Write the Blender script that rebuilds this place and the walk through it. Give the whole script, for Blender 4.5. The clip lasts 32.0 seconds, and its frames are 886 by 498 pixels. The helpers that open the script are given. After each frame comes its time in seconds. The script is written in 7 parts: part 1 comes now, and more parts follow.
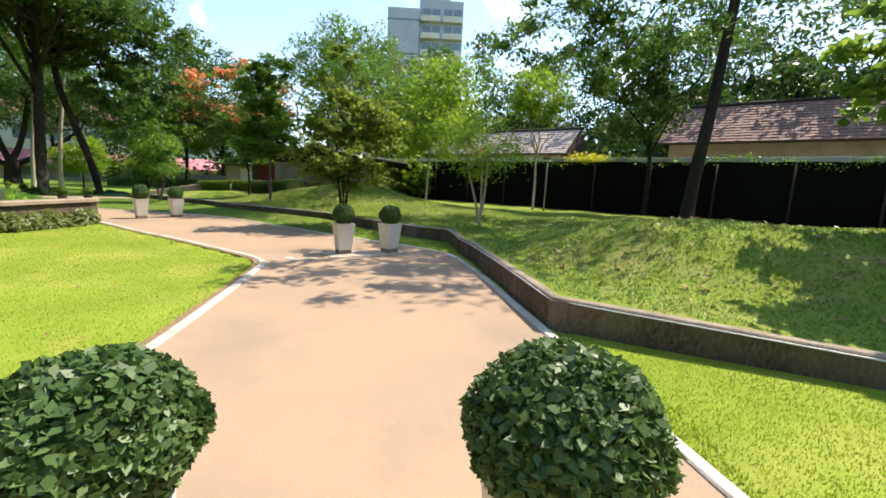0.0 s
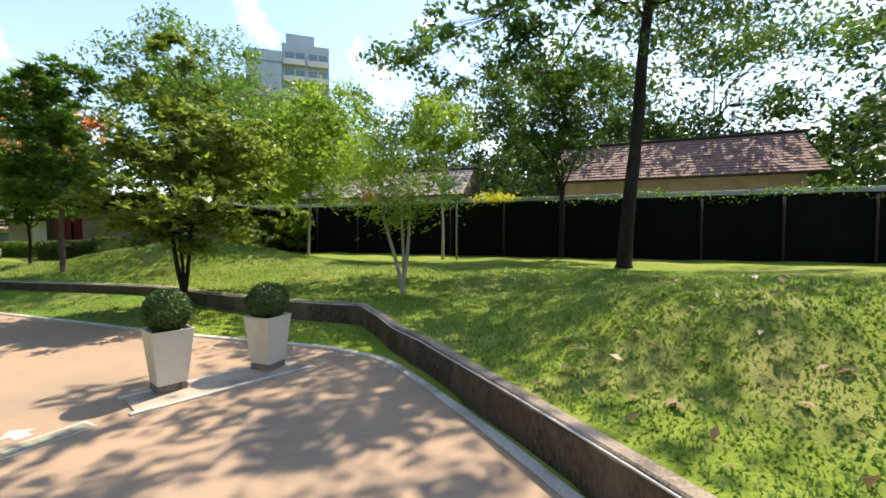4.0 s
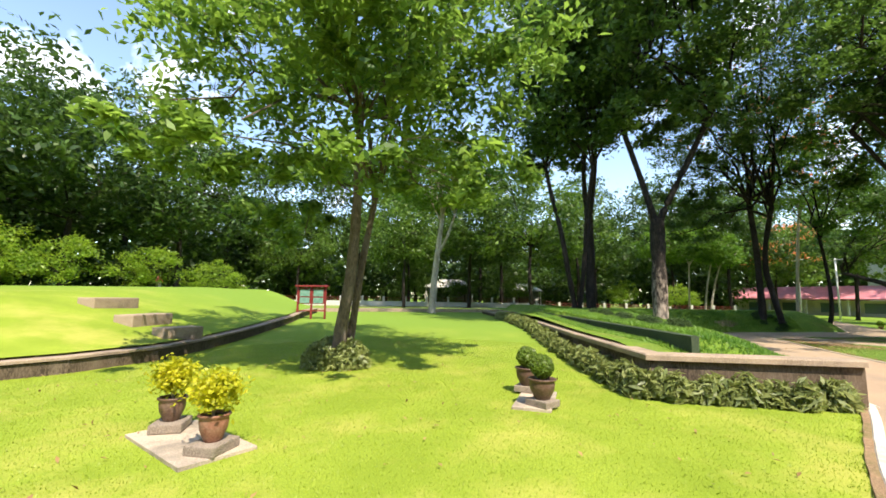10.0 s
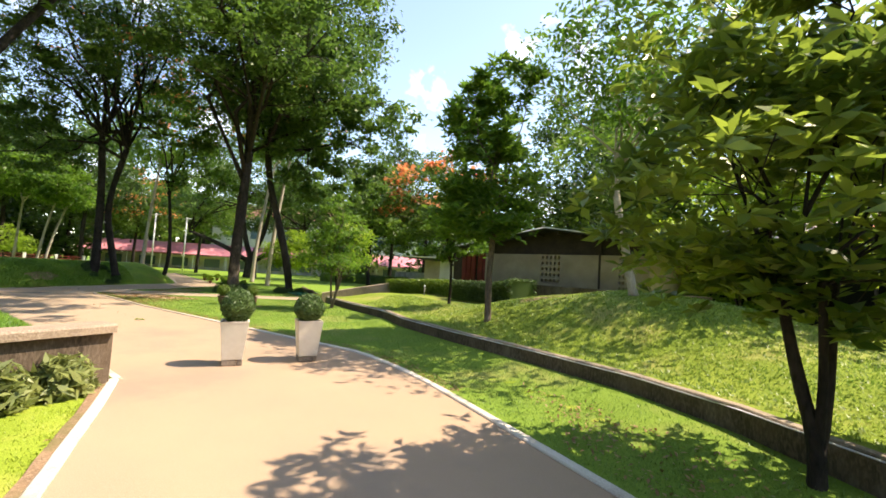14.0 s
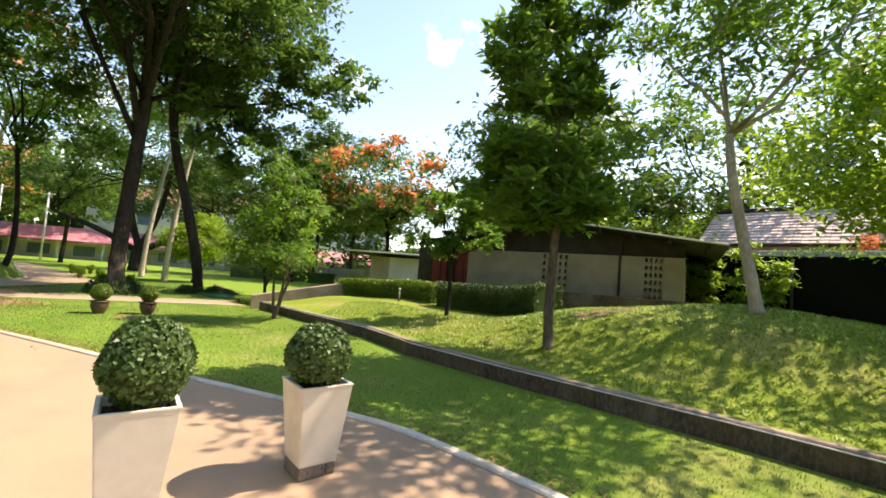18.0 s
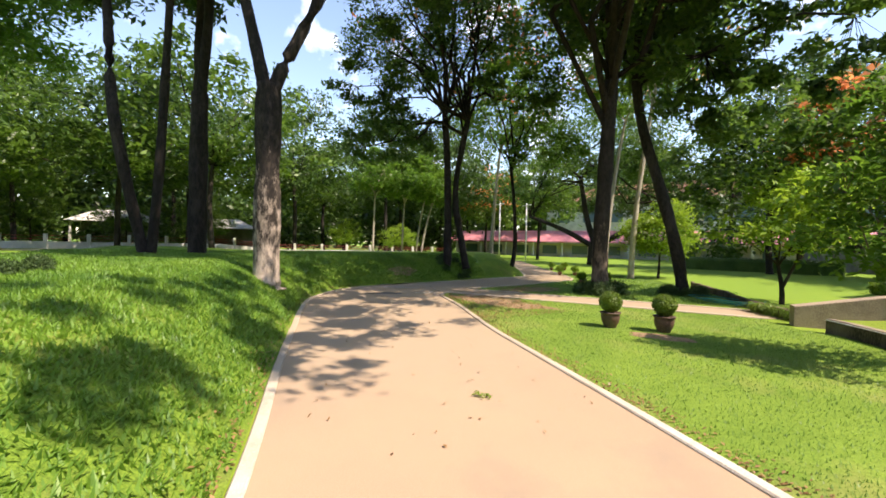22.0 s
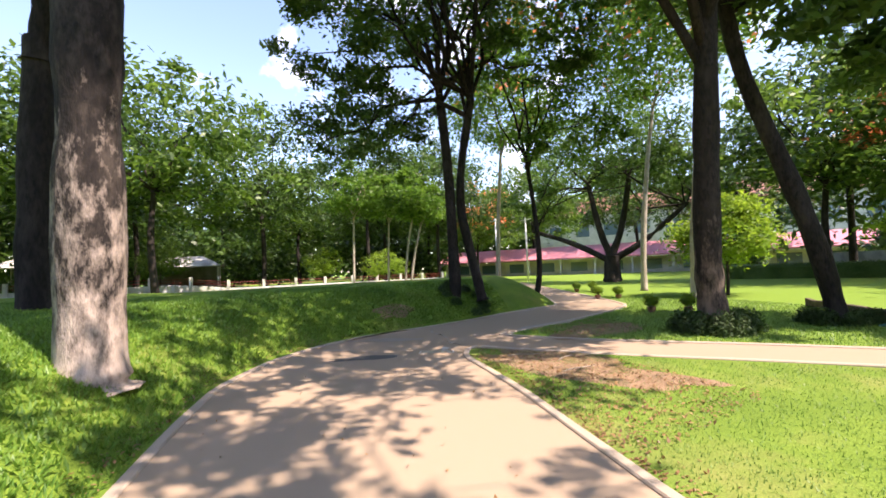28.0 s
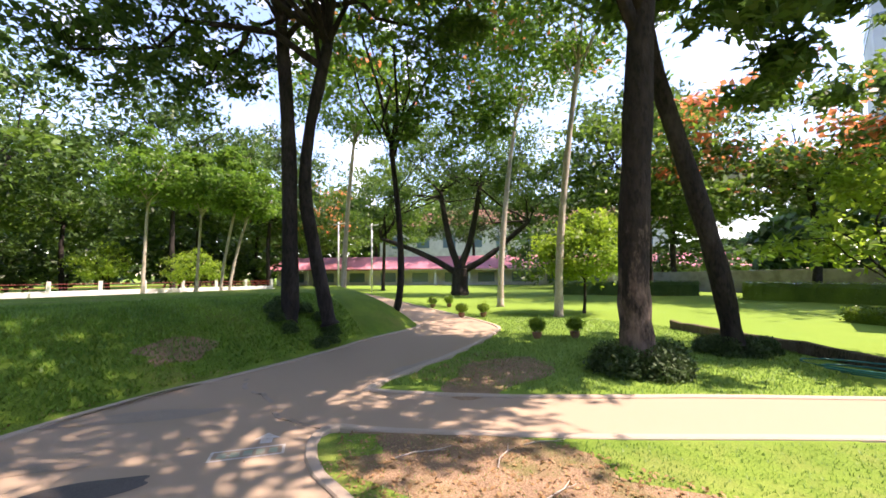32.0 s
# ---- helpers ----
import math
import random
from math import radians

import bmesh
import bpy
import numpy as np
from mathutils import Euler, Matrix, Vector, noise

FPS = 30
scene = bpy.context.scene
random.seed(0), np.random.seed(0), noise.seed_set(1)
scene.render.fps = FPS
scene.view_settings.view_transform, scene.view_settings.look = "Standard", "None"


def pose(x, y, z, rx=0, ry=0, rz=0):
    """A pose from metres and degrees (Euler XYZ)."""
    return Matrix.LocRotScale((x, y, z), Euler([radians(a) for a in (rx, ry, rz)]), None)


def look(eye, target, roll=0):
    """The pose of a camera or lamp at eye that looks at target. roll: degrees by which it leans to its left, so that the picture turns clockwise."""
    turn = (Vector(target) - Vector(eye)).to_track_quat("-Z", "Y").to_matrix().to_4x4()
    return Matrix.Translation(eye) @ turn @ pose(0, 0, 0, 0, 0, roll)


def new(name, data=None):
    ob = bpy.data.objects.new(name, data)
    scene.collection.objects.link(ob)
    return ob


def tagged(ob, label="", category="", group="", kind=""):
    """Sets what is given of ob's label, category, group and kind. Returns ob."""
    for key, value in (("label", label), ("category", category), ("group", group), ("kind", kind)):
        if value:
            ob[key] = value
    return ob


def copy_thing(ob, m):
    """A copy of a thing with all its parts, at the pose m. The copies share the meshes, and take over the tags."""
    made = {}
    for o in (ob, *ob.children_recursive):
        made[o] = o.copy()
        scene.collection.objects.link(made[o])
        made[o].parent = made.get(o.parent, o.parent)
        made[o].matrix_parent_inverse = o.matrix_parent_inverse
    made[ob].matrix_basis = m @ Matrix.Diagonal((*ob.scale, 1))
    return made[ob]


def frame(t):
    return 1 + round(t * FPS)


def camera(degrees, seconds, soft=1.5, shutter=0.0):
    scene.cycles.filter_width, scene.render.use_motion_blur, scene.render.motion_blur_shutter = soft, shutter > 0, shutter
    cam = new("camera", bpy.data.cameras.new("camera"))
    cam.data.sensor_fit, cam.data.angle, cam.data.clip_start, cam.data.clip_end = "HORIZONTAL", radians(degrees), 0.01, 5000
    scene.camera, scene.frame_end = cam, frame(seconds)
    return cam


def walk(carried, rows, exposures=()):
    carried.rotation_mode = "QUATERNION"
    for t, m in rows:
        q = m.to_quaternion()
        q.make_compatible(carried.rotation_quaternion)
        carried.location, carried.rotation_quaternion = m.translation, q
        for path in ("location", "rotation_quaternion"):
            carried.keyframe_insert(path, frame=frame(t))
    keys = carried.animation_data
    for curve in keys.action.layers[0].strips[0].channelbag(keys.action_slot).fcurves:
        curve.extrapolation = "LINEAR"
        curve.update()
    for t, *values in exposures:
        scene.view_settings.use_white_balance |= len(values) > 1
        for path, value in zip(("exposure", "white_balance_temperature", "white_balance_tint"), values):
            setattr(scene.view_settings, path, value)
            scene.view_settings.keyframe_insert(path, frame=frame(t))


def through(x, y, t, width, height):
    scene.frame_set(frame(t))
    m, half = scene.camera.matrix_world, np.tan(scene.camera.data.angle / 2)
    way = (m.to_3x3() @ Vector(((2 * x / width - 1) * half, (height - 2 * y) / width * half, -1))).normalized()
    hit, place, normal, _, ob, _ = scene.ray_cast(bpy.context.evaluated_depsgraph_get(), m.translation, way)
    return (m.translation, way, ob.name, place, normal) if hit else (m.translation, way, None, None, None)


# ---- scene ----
# ---- camera and walk ----
# seconds, x, y, z, heading to the left of +y, tilt up, lean
PATH = [
    (0, -2.311, 11.286, 1.431, 0.99, -8.75, 2.54),
    (0.5, -2.354, 11.790, 1.405, -3.14, -10.60, 3.07),
    (1, -2.359, 12.120, 1.430, -20.39, -10.01, 3.24),
    (1.5, -2.381, 12.500, 1.434, -28.36, -8.98, 4.10),
    (2, -2.527, 12.928, 1.437, -31.61, -7.57, 3.23),
    (2.5, -2.618, 13.417, 1.458, -29.70, -4.72, 1.51),
    (4.5, -3.048, 15.291, 1.539, -8.01, -1.91, -0.70),
    (5, -3.204, 15.777, 1.487, 3.08, -1.04, -2.03),
    (5.5, -3.493, 16.227, 1.471, 21.07, -0.16, -3.10),
    (6, -3.748, 16.630, 1.440, 36.53, 0.11, -1.16),
    (6.5, -4.114, 16.955, 1.480, 51.79, 0.42, 0.22),
    (7, -4.355, 17.160, 1.492, 62.41, 4.01, 0.77),
    (7.5, -4.461, 17.420, 1.525, 68.57, 10.29, 1.51),
    (8, -4.482, 17.471, 1.561, 72.19, 14.77, 1.15),
    (8.5, -4.484, 17.494, 1.561, 75.45, 14.94, -0.05),
    (9, -4.614, 17.549, 1.512, 81.62, 11.43, -0.85),
    (9.5, -4.879, 17.607, 1.452, 91.46, 8.04, -0.34),
    (10, -4.980, 17.790, 1.453, 100.74, 6.69, 0.78),
    (10.5, -5.045, 17.956, 1.461, 107.81, 5.88, 1.05),
    (11, -5.180, 18.041, 1.433, 108.99, 5.12, -0.32),
    (11.5, -5.386, 18.228, 1.387, 94.63, 3.90, -2.14),
    (12, -5.574, 18.608, 1.409, 74.39, 1.06, 0.11),
    (12.5, -5.833, 18.924, 1.420, 62.09, 0.29, 0.76),
    (13, -6.071, 19.215, 1.445, 49.53, 1.38, 1.78),
    (13.5, -6.354, 19.645, 1.426, 36.59, 2.40, 3.15),
    (14, -6.698, 19.950, 1.430, 26.66, 3.33, 3.45),
    (14.5, -7.031, 20.233, 1.455, 21.53, 4.33, 3.87),
    (16.5, -8.641, 21.397, 1.463, 14.24, 3.98, 1.60),
    (17, -9.040, 21.661, 1.399, 13.40, 2.99, 2.83),
    (17.5, -9.410, 21.886, 1.386, 13.07, 2.29, 4.01),
    (18, -9.804, 22.155, 1.385, 14.98, 3.71, 4.63),
    (18.5, -10.251, 22.391, 1.392, 18.53, 4.59, 5.31),
    (19, -10.635, 22.625, 1.425, 23.06, 4.58, 5.72),
    (19.5, -11.038, 22.886, 1.460, 27.96, 3.75, 5.06),
    (20, -11.397, 23.095, 1.471, 34.77, 1.95, 2.93),
    (20.5, -11.870, 23.286, 1.459, 46.85, 0.59, 1.02),
    (21, -12.312, 23.360, 1.473, 57.36, -0.24, 0.88),
    (21.5, -12.793, 23.464, 1.433, 64.83, -1.33, 1.21),
    (22, -13.238, 23.544, 1.436, 69.11, -0.78, 1.17),
    (22.5, -13.682, 23.676, 1.462, 70.58, 0.42, 1.00),
    (23, -14.135, 23.781, 1.464, 69.57, 0.78, 1.41),
    (23.5, -14.542, 23.849, 1.468, 66.39, 1.20, 1.76),
    (24, -14.958, 23.992, 1.484, 64.93, 1.70, 1.48),
    (24.5, -15.385, 24.028, 1.496, 67.01, 2.60, 0.79),
    (25, -15.794, 24.064, 1.524, 70.32, 3.84, 0.53),
    (25.5, -16.151, 24.167, 1.546, 73.41, 4.22, 0.17),
    (27.5, -17.583, 24.577, 1.374, 70.98, 0.08, -0.76),
    (28, -18.002, 24.766, 1.396, 67.03, 2.63, -2.46),
    (28.5, -18.384, 24.886, 1.409, 62.07, 4.04, -1.63),
    (29, -18.798, 25.043, 1.431, 60.60, 3.76, 0.68),
    (29.5, -19.252, 25.178, 1.445, 61.96, 2.27, 0.55),
    (30, -19.686, 25.337, 1.464, 65.03, 0.76, 0.79),
    (30.5, -20.095, 25.508, 1.464, 63.22, 1.50, 1.02),
    (31, -20.377, 25.645, 1.470, 55.46, 2.72, 0.75),
    (31.5, -20.638, 25.854, 1.485, 48.89, 3.07, 0.21),
    (32, -20.928, 26.011, 1.476, 45.00, 3.22, -0.51),
]
cam = camera(93.4, 32.0, soft=1.7)


def stand(x, y, z, yaw, tilt, lean):
    a, b = radians(yaw), radians(tilt)
    eye = Vector((x, y, z))
    return look(eye, eye + Vector((-math.sin(a) * math.cos(b), math.cos(a) * math.cos(b), math.sin(b))), lean)


# seconds, exposure in stops, white balance and tint
EXPOSURES = [(0, 1.22, 6900, 11), (4.5, 1.24, 7050, 11), (9, 1.39, 7000, 11), (12, 1.36, 7200, 11), (14, 1.56, 7600, 14.5), (17, 1.56, 7700, 15.5), (21, 1.35, 7400, 17), (25, 1.54, 7000, 19), (28, 1.69, 6900, 26), (32, 1.88, 7000, 30)]
walk(cam, [(r[0], stand(*r[1:])) for r in PATH], EXPOSURES)

# ---- light ----
SUN_AZ = radians(37)      # direction towards the sun, from +x
SUN_EL = radians(55)
world = bpy.data.worlds.new("world")
scene.world = world
world.use_nodes = True
wn, wl = world.node_tree.nodes, world.node_tree.links
sky = wn.new("ShaderNodeTexSky")
sky.sky_type = "NISHITA"
sky.sun_disc = False
sky.sun_elevation = SUN_EL
sky.sun_rotation = math.pi / 2 - SUN_AZ
sky.air_density, sky.dust_density, sky.ozone_density = 1.0, 0.35, 1.5
# scattered cumulus in the sky dome
tc = wn.new("ShaderNodeTexCoord")
cl = wn.new("ShaderNodeTexNoise")
cl.inputs["Scale"].default_value, cl.inputs["Detail"].default_value, cl.inputs["Roughness"].default_value = 6.5, 5.0, 0.52
ramp = wn.new("ShaderNodeValToRGB")
ramp.color_ramp.elements[0].position, ramp.color_ramp.elements[1].position = 0.57, 0.82
mixc = wn.new("ShaderNodeMix")
mixc.data_type = "RGBA"
mixc.inputs["B"].default_value = (9.5, 9.8, 10.2, 1)
bg = wn["Background"]
bg.inputs["Strength"].default_value = 0.15
wl.new(tc.outputs["Generated"], cl.inputs["Vector"])
wl.new(cl.outputs["Fac"], ramp.inputs["Fac"])
wl.new(ramp.outputs["Color"], mixc.inputs["Factor"])
wl.new(sky.outputs["Color"], mixc.inputs["A"])
wl.new(mixc.outputs["Result"], bg.inputs["Color"])
sun_data = bpy.data.lights.new("sun", "SUN")
sun_data.energy, sun_data.angle, sun_data.color = 3.6, radians(0.53), (1.0, 0.92, 0.80)
sun = new("sun", sun_data)
sun.matrix_world = look((math.cos(SUN_AZ) * math.cos(SUN_EL) * 60, math.sin(SUN_AZ) * math.cos(SUN_EL) * 60, math.sin(SUN_EL) * 60), (0, 0, 0))


# ---- materials ----
def surf(name, colours, scale=3.0, rough=0.8, bump=0.15, fine=60.0, metal=0.0, stain=None, stain_scale=0.5, stain_amount=0.5, spec=0.35, per_object=0.0, stretch=(1, 1, 1), lichen=None, shade_wear=None):
    """A surface: colours mixed by a broad and a fine noise, stains with a shape of their own, relief."""
    m = bpy.data.materials.new(name)
    m.use_nodes = True
    n, l = m.node_tree.nodes, m.node_tree.links
    b = n["Principled BSDF"]
    b.inputs["Roughness"].default_value, b.inputs["Metallic"].default_value = rough, metal
    b.inputs["Specular IOR Level"].default_value = spec
    t = n.new("ShaderNodeTexCoord")
    mp = n.new("ShaderNodeMapping")
    mp.inputs["Scale"].default_value = stretch
    l.new(t.outputs["Object"], mp.inputs["Vector"])

    def noise_of(s, detail=5.0, rg=0.6):
        x = n.new("ShaderNodeTexNoise")
        x.inputs["Scale"].default_value, x.inputs["Detail"].default_value, x.inputs["Roughness"].default_value = s, detail, rg
        l.new(mp.outputs["Vector"], x.inputs["Vector"])
        return x.outputs["Fac"]

    def mix(f, a, c):
        x = n.new("ShaderNodeMix")
        x.data_type = "RGBA"
        l.new(f, x.inputs["Factor"])
        for sock, v in (("A", a), ("B", c)):
            if isinstance(v, tuple):
                x.inputs[sock].default_value = (*v, 1)
            else:
                l.new(v, x.inputs[sock])
        return x.outputs["Result"]

    def band(f, lo, hi):
        x = n.new("ShaderNodeMapRange")
        x.inputs["From Min"].default_value, x.inputs["From Max"].default_value = lo, hi
        l.new(f, x.inputs["Value"])
        return x.outputs["Result"]

    broad, grain = noise_of(scale), noise_of(fine, 3.0)
    col = mix(band(broad, 0.35, 0.65), colours[0], colours[1])
    if len(colours) > 2:
        col = mix(band(grain, 0.42, 0.68), col, colours[2])
    if stain:
        s = n.new("ShaderNodeMath")
        s.operation = "MULTIPLY"
        s.inputs[1].default_value = stain_amount
        l.new(band(noise_of(stain_scale, 8.0, 0.65), 0.5, 0.66), s.inputs[0])
        col = mix(s.outputs[0], col, stain)
    if shade_wear:
        # a second tone on one stretch, ragged join, for shade and wear in the colour
        x0, x1, grey = shade_wear
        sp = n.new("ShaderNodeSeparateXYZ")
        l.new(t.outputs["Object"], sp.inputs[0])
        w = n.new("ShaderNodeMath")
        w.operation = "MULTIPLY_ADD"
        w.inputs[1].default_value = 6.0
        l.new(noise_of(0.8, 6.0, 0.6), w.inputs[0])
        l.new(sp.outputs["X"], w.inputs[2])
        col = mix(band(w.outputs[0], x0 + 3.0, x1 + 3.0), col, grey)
    if lichen:
        # pale lichen that grows over the foot of the trunk, thinning out unevenly
        top, pale = lichen
        sp = n.new("ShaderNodeSeparateXYZ")
        l.new(t.outputs["Object"], sp.inputs[0])
        w = n.new("ShaderNodeMath")
        w.operation = "MULTIPLY_ADD"
        w.inputs[1].default_value = -7.0
        l.new(noise_of(8.0, 6.0, 0.7), w.inputs[0])
        l.new(sp.outputs["Z"], w.inputs[2])
        col = mix(band(w.outputs[0], top - 3.6, top - 5.2), col, pale)
    if per_object:
        info = n.new("ShaderNodeObjectInfo")
        hs = n.new("ShaderNodeHueSaturation")
        mr = n.new("ShaderNodeMapRange")
        mr.inputs["To Min"].default_value, mr.inputs["To Max"].default_value = 1 - per_object, 1 + per_object
        l.new(info.outputs["Random"], mr.inputs["Value"])
        l.new(mr.outputs["Result"], hs.inputs["Value"])
        l.new(col, hs.inputs["Color"])
        col = hs.outputs["Color"]
    l.new(col, b.inputs["Base Color"])
    if bump:
        bp = n.new("ShaderNodeBump")
        bp.inputs["Strength"].default_value, bp.inputs["Distance"].default_value = bump, 0.02
        l.new(grain, bp.inputs["Height"])
        l.new(bp.outputs["Normal"], b.inputs["Normal"])
    return m


def foliage(name, dark, light, through=0.4, gloss=0.45):
    """Leaves: each its own shade, thin enough to let light through."""
    m = bpy.data.materials.new(name)
    m.use_nodes = True
    n, l = m.node_tree.nodes, m.node_tree.links
    b, out = n["Principled BSDF"], n["Material Output"]
    geo = n.new("ShaderNodeNewGeometry")
    t = n.new("ShaderNodeTexCoord")
    nz = n.new("ShaderNodeTexNoise")
    nz.inputs["Scale"].default_value, nz.inputs["Detail"].default_value = 0.9, 2.0
    l.new(t.outputs["Object"], nz.inputs["Vector"])
    ad = n.new("ShaderNodeMath")
    ad.operation = "MULTIPLY_ADD"
    ad.inputs[1].default_value = 0.55
    l.new(geo.outputs["Random Per Island"], ad.inputs[0])
    sb = n.new("ShaderNodeMath")
    sb.operation = "MULTIPLY_ADD"
    sb.inputs[1].default_value, sb.inputs[2].default_value = 1.6, -0.55
    l.new(nz.outputs["Fac"], sb.inputs[0])
    l.new(sb.outputs[0], ad.inputs[2])
    x = n.new("ShaderNodeMix")
    x.data_type = "RGBA"
    x.inputs["A"].default_value, x.inputs["B"].default_value = (*dark, 1), (*light, 1)
    l.new(ad.outputs[0], x.inputs["Factor"])
    l.new(x.outputs["Result"], b.inputs["Base Color"])
    b.inputs["Roughness"].default_value, b.inputs["Specular IOR Level"].default_value = gloss, 0.4
    tr = n.new("ShaderNodeBsdfTranslucent")
    hs = n.new("ShaderNodeHueSaturation")
    hs.inputs["Saturation"].default_value, hs.inputs["Value"].default_value, hs.inputs["Hue"].default_value = 1.02, 1.75, 0.495
    l.new(x.outputs["Result"], hs.inputs["Color"])
    l.new(hs.outputs["Color"], tr.inputs["Color"])
    ms = n.new("ShaderNodeMixShader")
    ms.inputs["Fac"].default_value = through
    l.new(b.outputs[0], ms.inputs[1])
    l.new(tr.outputs[0], ms.inputs[2])
    l.new(ms.outputs[0], out.inputs["Surface"])
    return m


# West lawn toned greener, partly to carry shade in its colour.
M_GRASS = surf("lawn_turf", [(0.2, 0.274, 0.026), (0.28, 0.355, 0.042), (0.145, 0.21, 0.022)], 0.8, 0.85, 0.45, 90, stain=(0.43, 0.38, 0.10), stain_scale=0.7, stain_amount=0.5, spec=0.1, shade_wear=(-13.0, -22.0, (0.155, 0.25, 0.036)))
M_TERR = surf("terrace_turf", [(0.165, 0.235, 0.028), (0.25, 0.31, 0.045), (0.11, 0.165, 0.02)], 1.1, 0.88, 0.7, 60, stain=(0.36, 0.30, 0.12), stain_scale=0.7, stain_amount=0.6, spec=0.1)
M_VERGE = surf("verge_turf", [(0.13, 0.215, 0.03), (0.195, 0.29, 0.042), (0.09, 0.155, 0.022)], 0.9, 0.88, 0.5, 80, stain=(0.33, 0.27, 0.11), stain_scale=0.6, stain_amount=0.4, spec=0.1)
M_COVER = surf("ground_cover", [(0.115, 0.205, 0.028), (0.19, 0.285, 0.035), (0.07, 0.13, 0.018)], 1.6, 0.85, 0.7, 60, stain=(0.23, 0.20, 0.07), stain_scale=0.9, stain_amount=0.45, spec=0.1)
M_EARTH = surf("bare_earth", [(0.30, 0.195, 0.115), (0.16, 0.105, 0.065), (0.37, 0.255, 0.16)], 2.5, 0.95, 0.8, 60, stain=(0.11, 0.13, 0.03), stain_scale=1.6, stain_amount=0.7, spec=0.1)
M_WET = surf("damp_stain", [(0.24, 0.175, 0.115), (0.17, 0.125, 0.085), (0.28, 0.21, 0.145)], 2.0, 0.45, 0.1, 120, spec=0.3)
M_MARK = surf("faded_road_paint", [(0.58, 0.54, 0.47), (0.48, 0.42, 0.34), (0.60, 0.56, 0.49)], 5.0, 0.8, 0.1, 40, stain=(0.42, 0.31, 0.22), stain_scale=9.0, stain_amount=0.6)
M_MARK_G = surf("faded_green_paint", [(0.26, 0.34, 0.22), (0.36, 0.36, 0.25), (0.30, 0.36, 0.26)], 6.0, 0.8, 0.1, 40, stain=(0.46, 0.36, 0.26), stain_scale=11.0, stain_amount=0.9)
# Grey end of the path: real wear, with tree shade put into the colour.
M_PATH = surf("path_asphalt_tan", [(0.378, 0.258, 0.168), (0.325, 0.229, 0.156), (0.41, 0.30, 0.21)], 0.7, 0.9, 0.08, 140, stain=(0.25, 0.20, 0.155), stain_scale=0.45, stain_amount=0.7, spec=0.15, shade_wear=(-16.5, -18.5, (0.355, 0.268, 0.185)))
M_KERB = surf("kerb_white_paint", [(0.58, 0.53, 0.45), (0.42, 0.37, 0.31), (0.64, 0.60, 0.53)], 2.5, 0.8, 0.25, 70, stain=(0.26, 0.20, 0.15), stain_scale=2.2, stain_amount=0.65, shade_wear=(-14.0, -19.0, (0.40, 0.325, 0.245)))
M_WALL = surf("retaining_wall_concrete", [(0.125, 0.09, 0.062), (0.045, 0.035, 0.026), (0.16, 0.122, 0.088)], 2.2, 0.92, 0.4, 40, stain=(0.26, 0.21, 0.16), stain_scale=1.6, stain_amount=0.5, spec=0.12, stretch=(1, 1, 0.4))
M_COPE = surf("coping_concrete", [(0.34, 0.255, 0.18), (0.24, 0.18, 0.13), (0.40, 0.32, 0.24)], 1.5, 0.9, 0.4, 50, stain=(0.13, 0.10, 0.08), stain_scale=1.2, stain_amount=0.6)
M_CAP = surf("weathered_wall_cap", [(0.31, 0.25, 0.19), (0.19, 0.15, 0.115), (0.37, 0.31, 0.24)], 1.5, 0.92, 0.4, 50, stain=(0.06, 0.06, 0.035), stain_scale=1.4, stain_amount=0.6, spec=0.12)
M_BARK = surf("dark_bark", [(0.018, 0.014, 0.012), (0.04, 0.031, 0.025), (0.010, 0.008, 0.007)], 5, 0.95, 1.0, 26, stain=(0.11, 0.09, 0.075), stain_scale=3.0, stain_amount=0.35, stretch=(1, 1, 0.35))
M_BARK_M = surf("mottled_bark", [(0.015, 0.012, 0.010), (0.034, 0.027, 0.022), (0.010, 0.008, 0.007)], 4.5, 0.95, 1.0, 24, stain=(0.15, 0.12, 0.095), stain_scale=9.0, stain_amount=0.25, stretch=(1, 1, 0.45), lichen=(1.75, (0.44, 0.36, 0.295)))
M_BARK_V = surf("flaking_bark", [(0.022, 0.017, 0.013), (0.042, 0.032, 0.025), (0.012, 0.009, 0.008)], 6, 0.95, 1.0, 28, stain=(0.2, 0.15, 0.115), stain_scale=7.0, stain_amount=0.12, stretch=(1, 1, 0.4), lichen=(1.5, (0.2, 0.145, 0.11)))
M_BARK_G = surf("brown_bark", [(0.12, 0.09, 0.068), (0.19, 0.145, 0.11), (0.07, 0.055, 0.042)], 5, 0.95, 1.0, 26, stain=(0.27, 0.23, 0.19), stain_scale=3.0, stain_amount=0.5, stretch=(1, 1, 0.35))
M_BARK_P = surf("pale_bark", [(0.42, 0.365, 0.295), (0.30, 0.255, 0.205), (0.50, 0.44, 0.36)], 4, 0.9, 0.5, 30, stain=(0.10, 0.085, 0.07), stain_scale=3.0, stain_amount=0.5, stretch=(1, 1, 0.4))
M_LEAF_D = foliage("leaf_deep", (0.022, 0.056, 0.013), (0.098, 0.18, 0.03), 0.42)
M_LEAF_M = foliage("leaf_mid", (0.035, 0.095, 0.014), (0.13, 0.24, 0.028), 0.46)
M_LEAF_LL = foliage("leaf_fresh", (0.035, 0.10, 0.016), (0.22, 0.34, 0.06), 0.45)
M_LEAF_G = foliage("leaf_glossy", (0.028, 0.085, 0.016), (0.2, 0.3, 0.05), 0.45, 0.35)
M_LEAF_R = foliage("leaf_rosette", (0.02, 0.06, 0.012), (0.25, 0.33, 0.05), 0.42, 0.4)
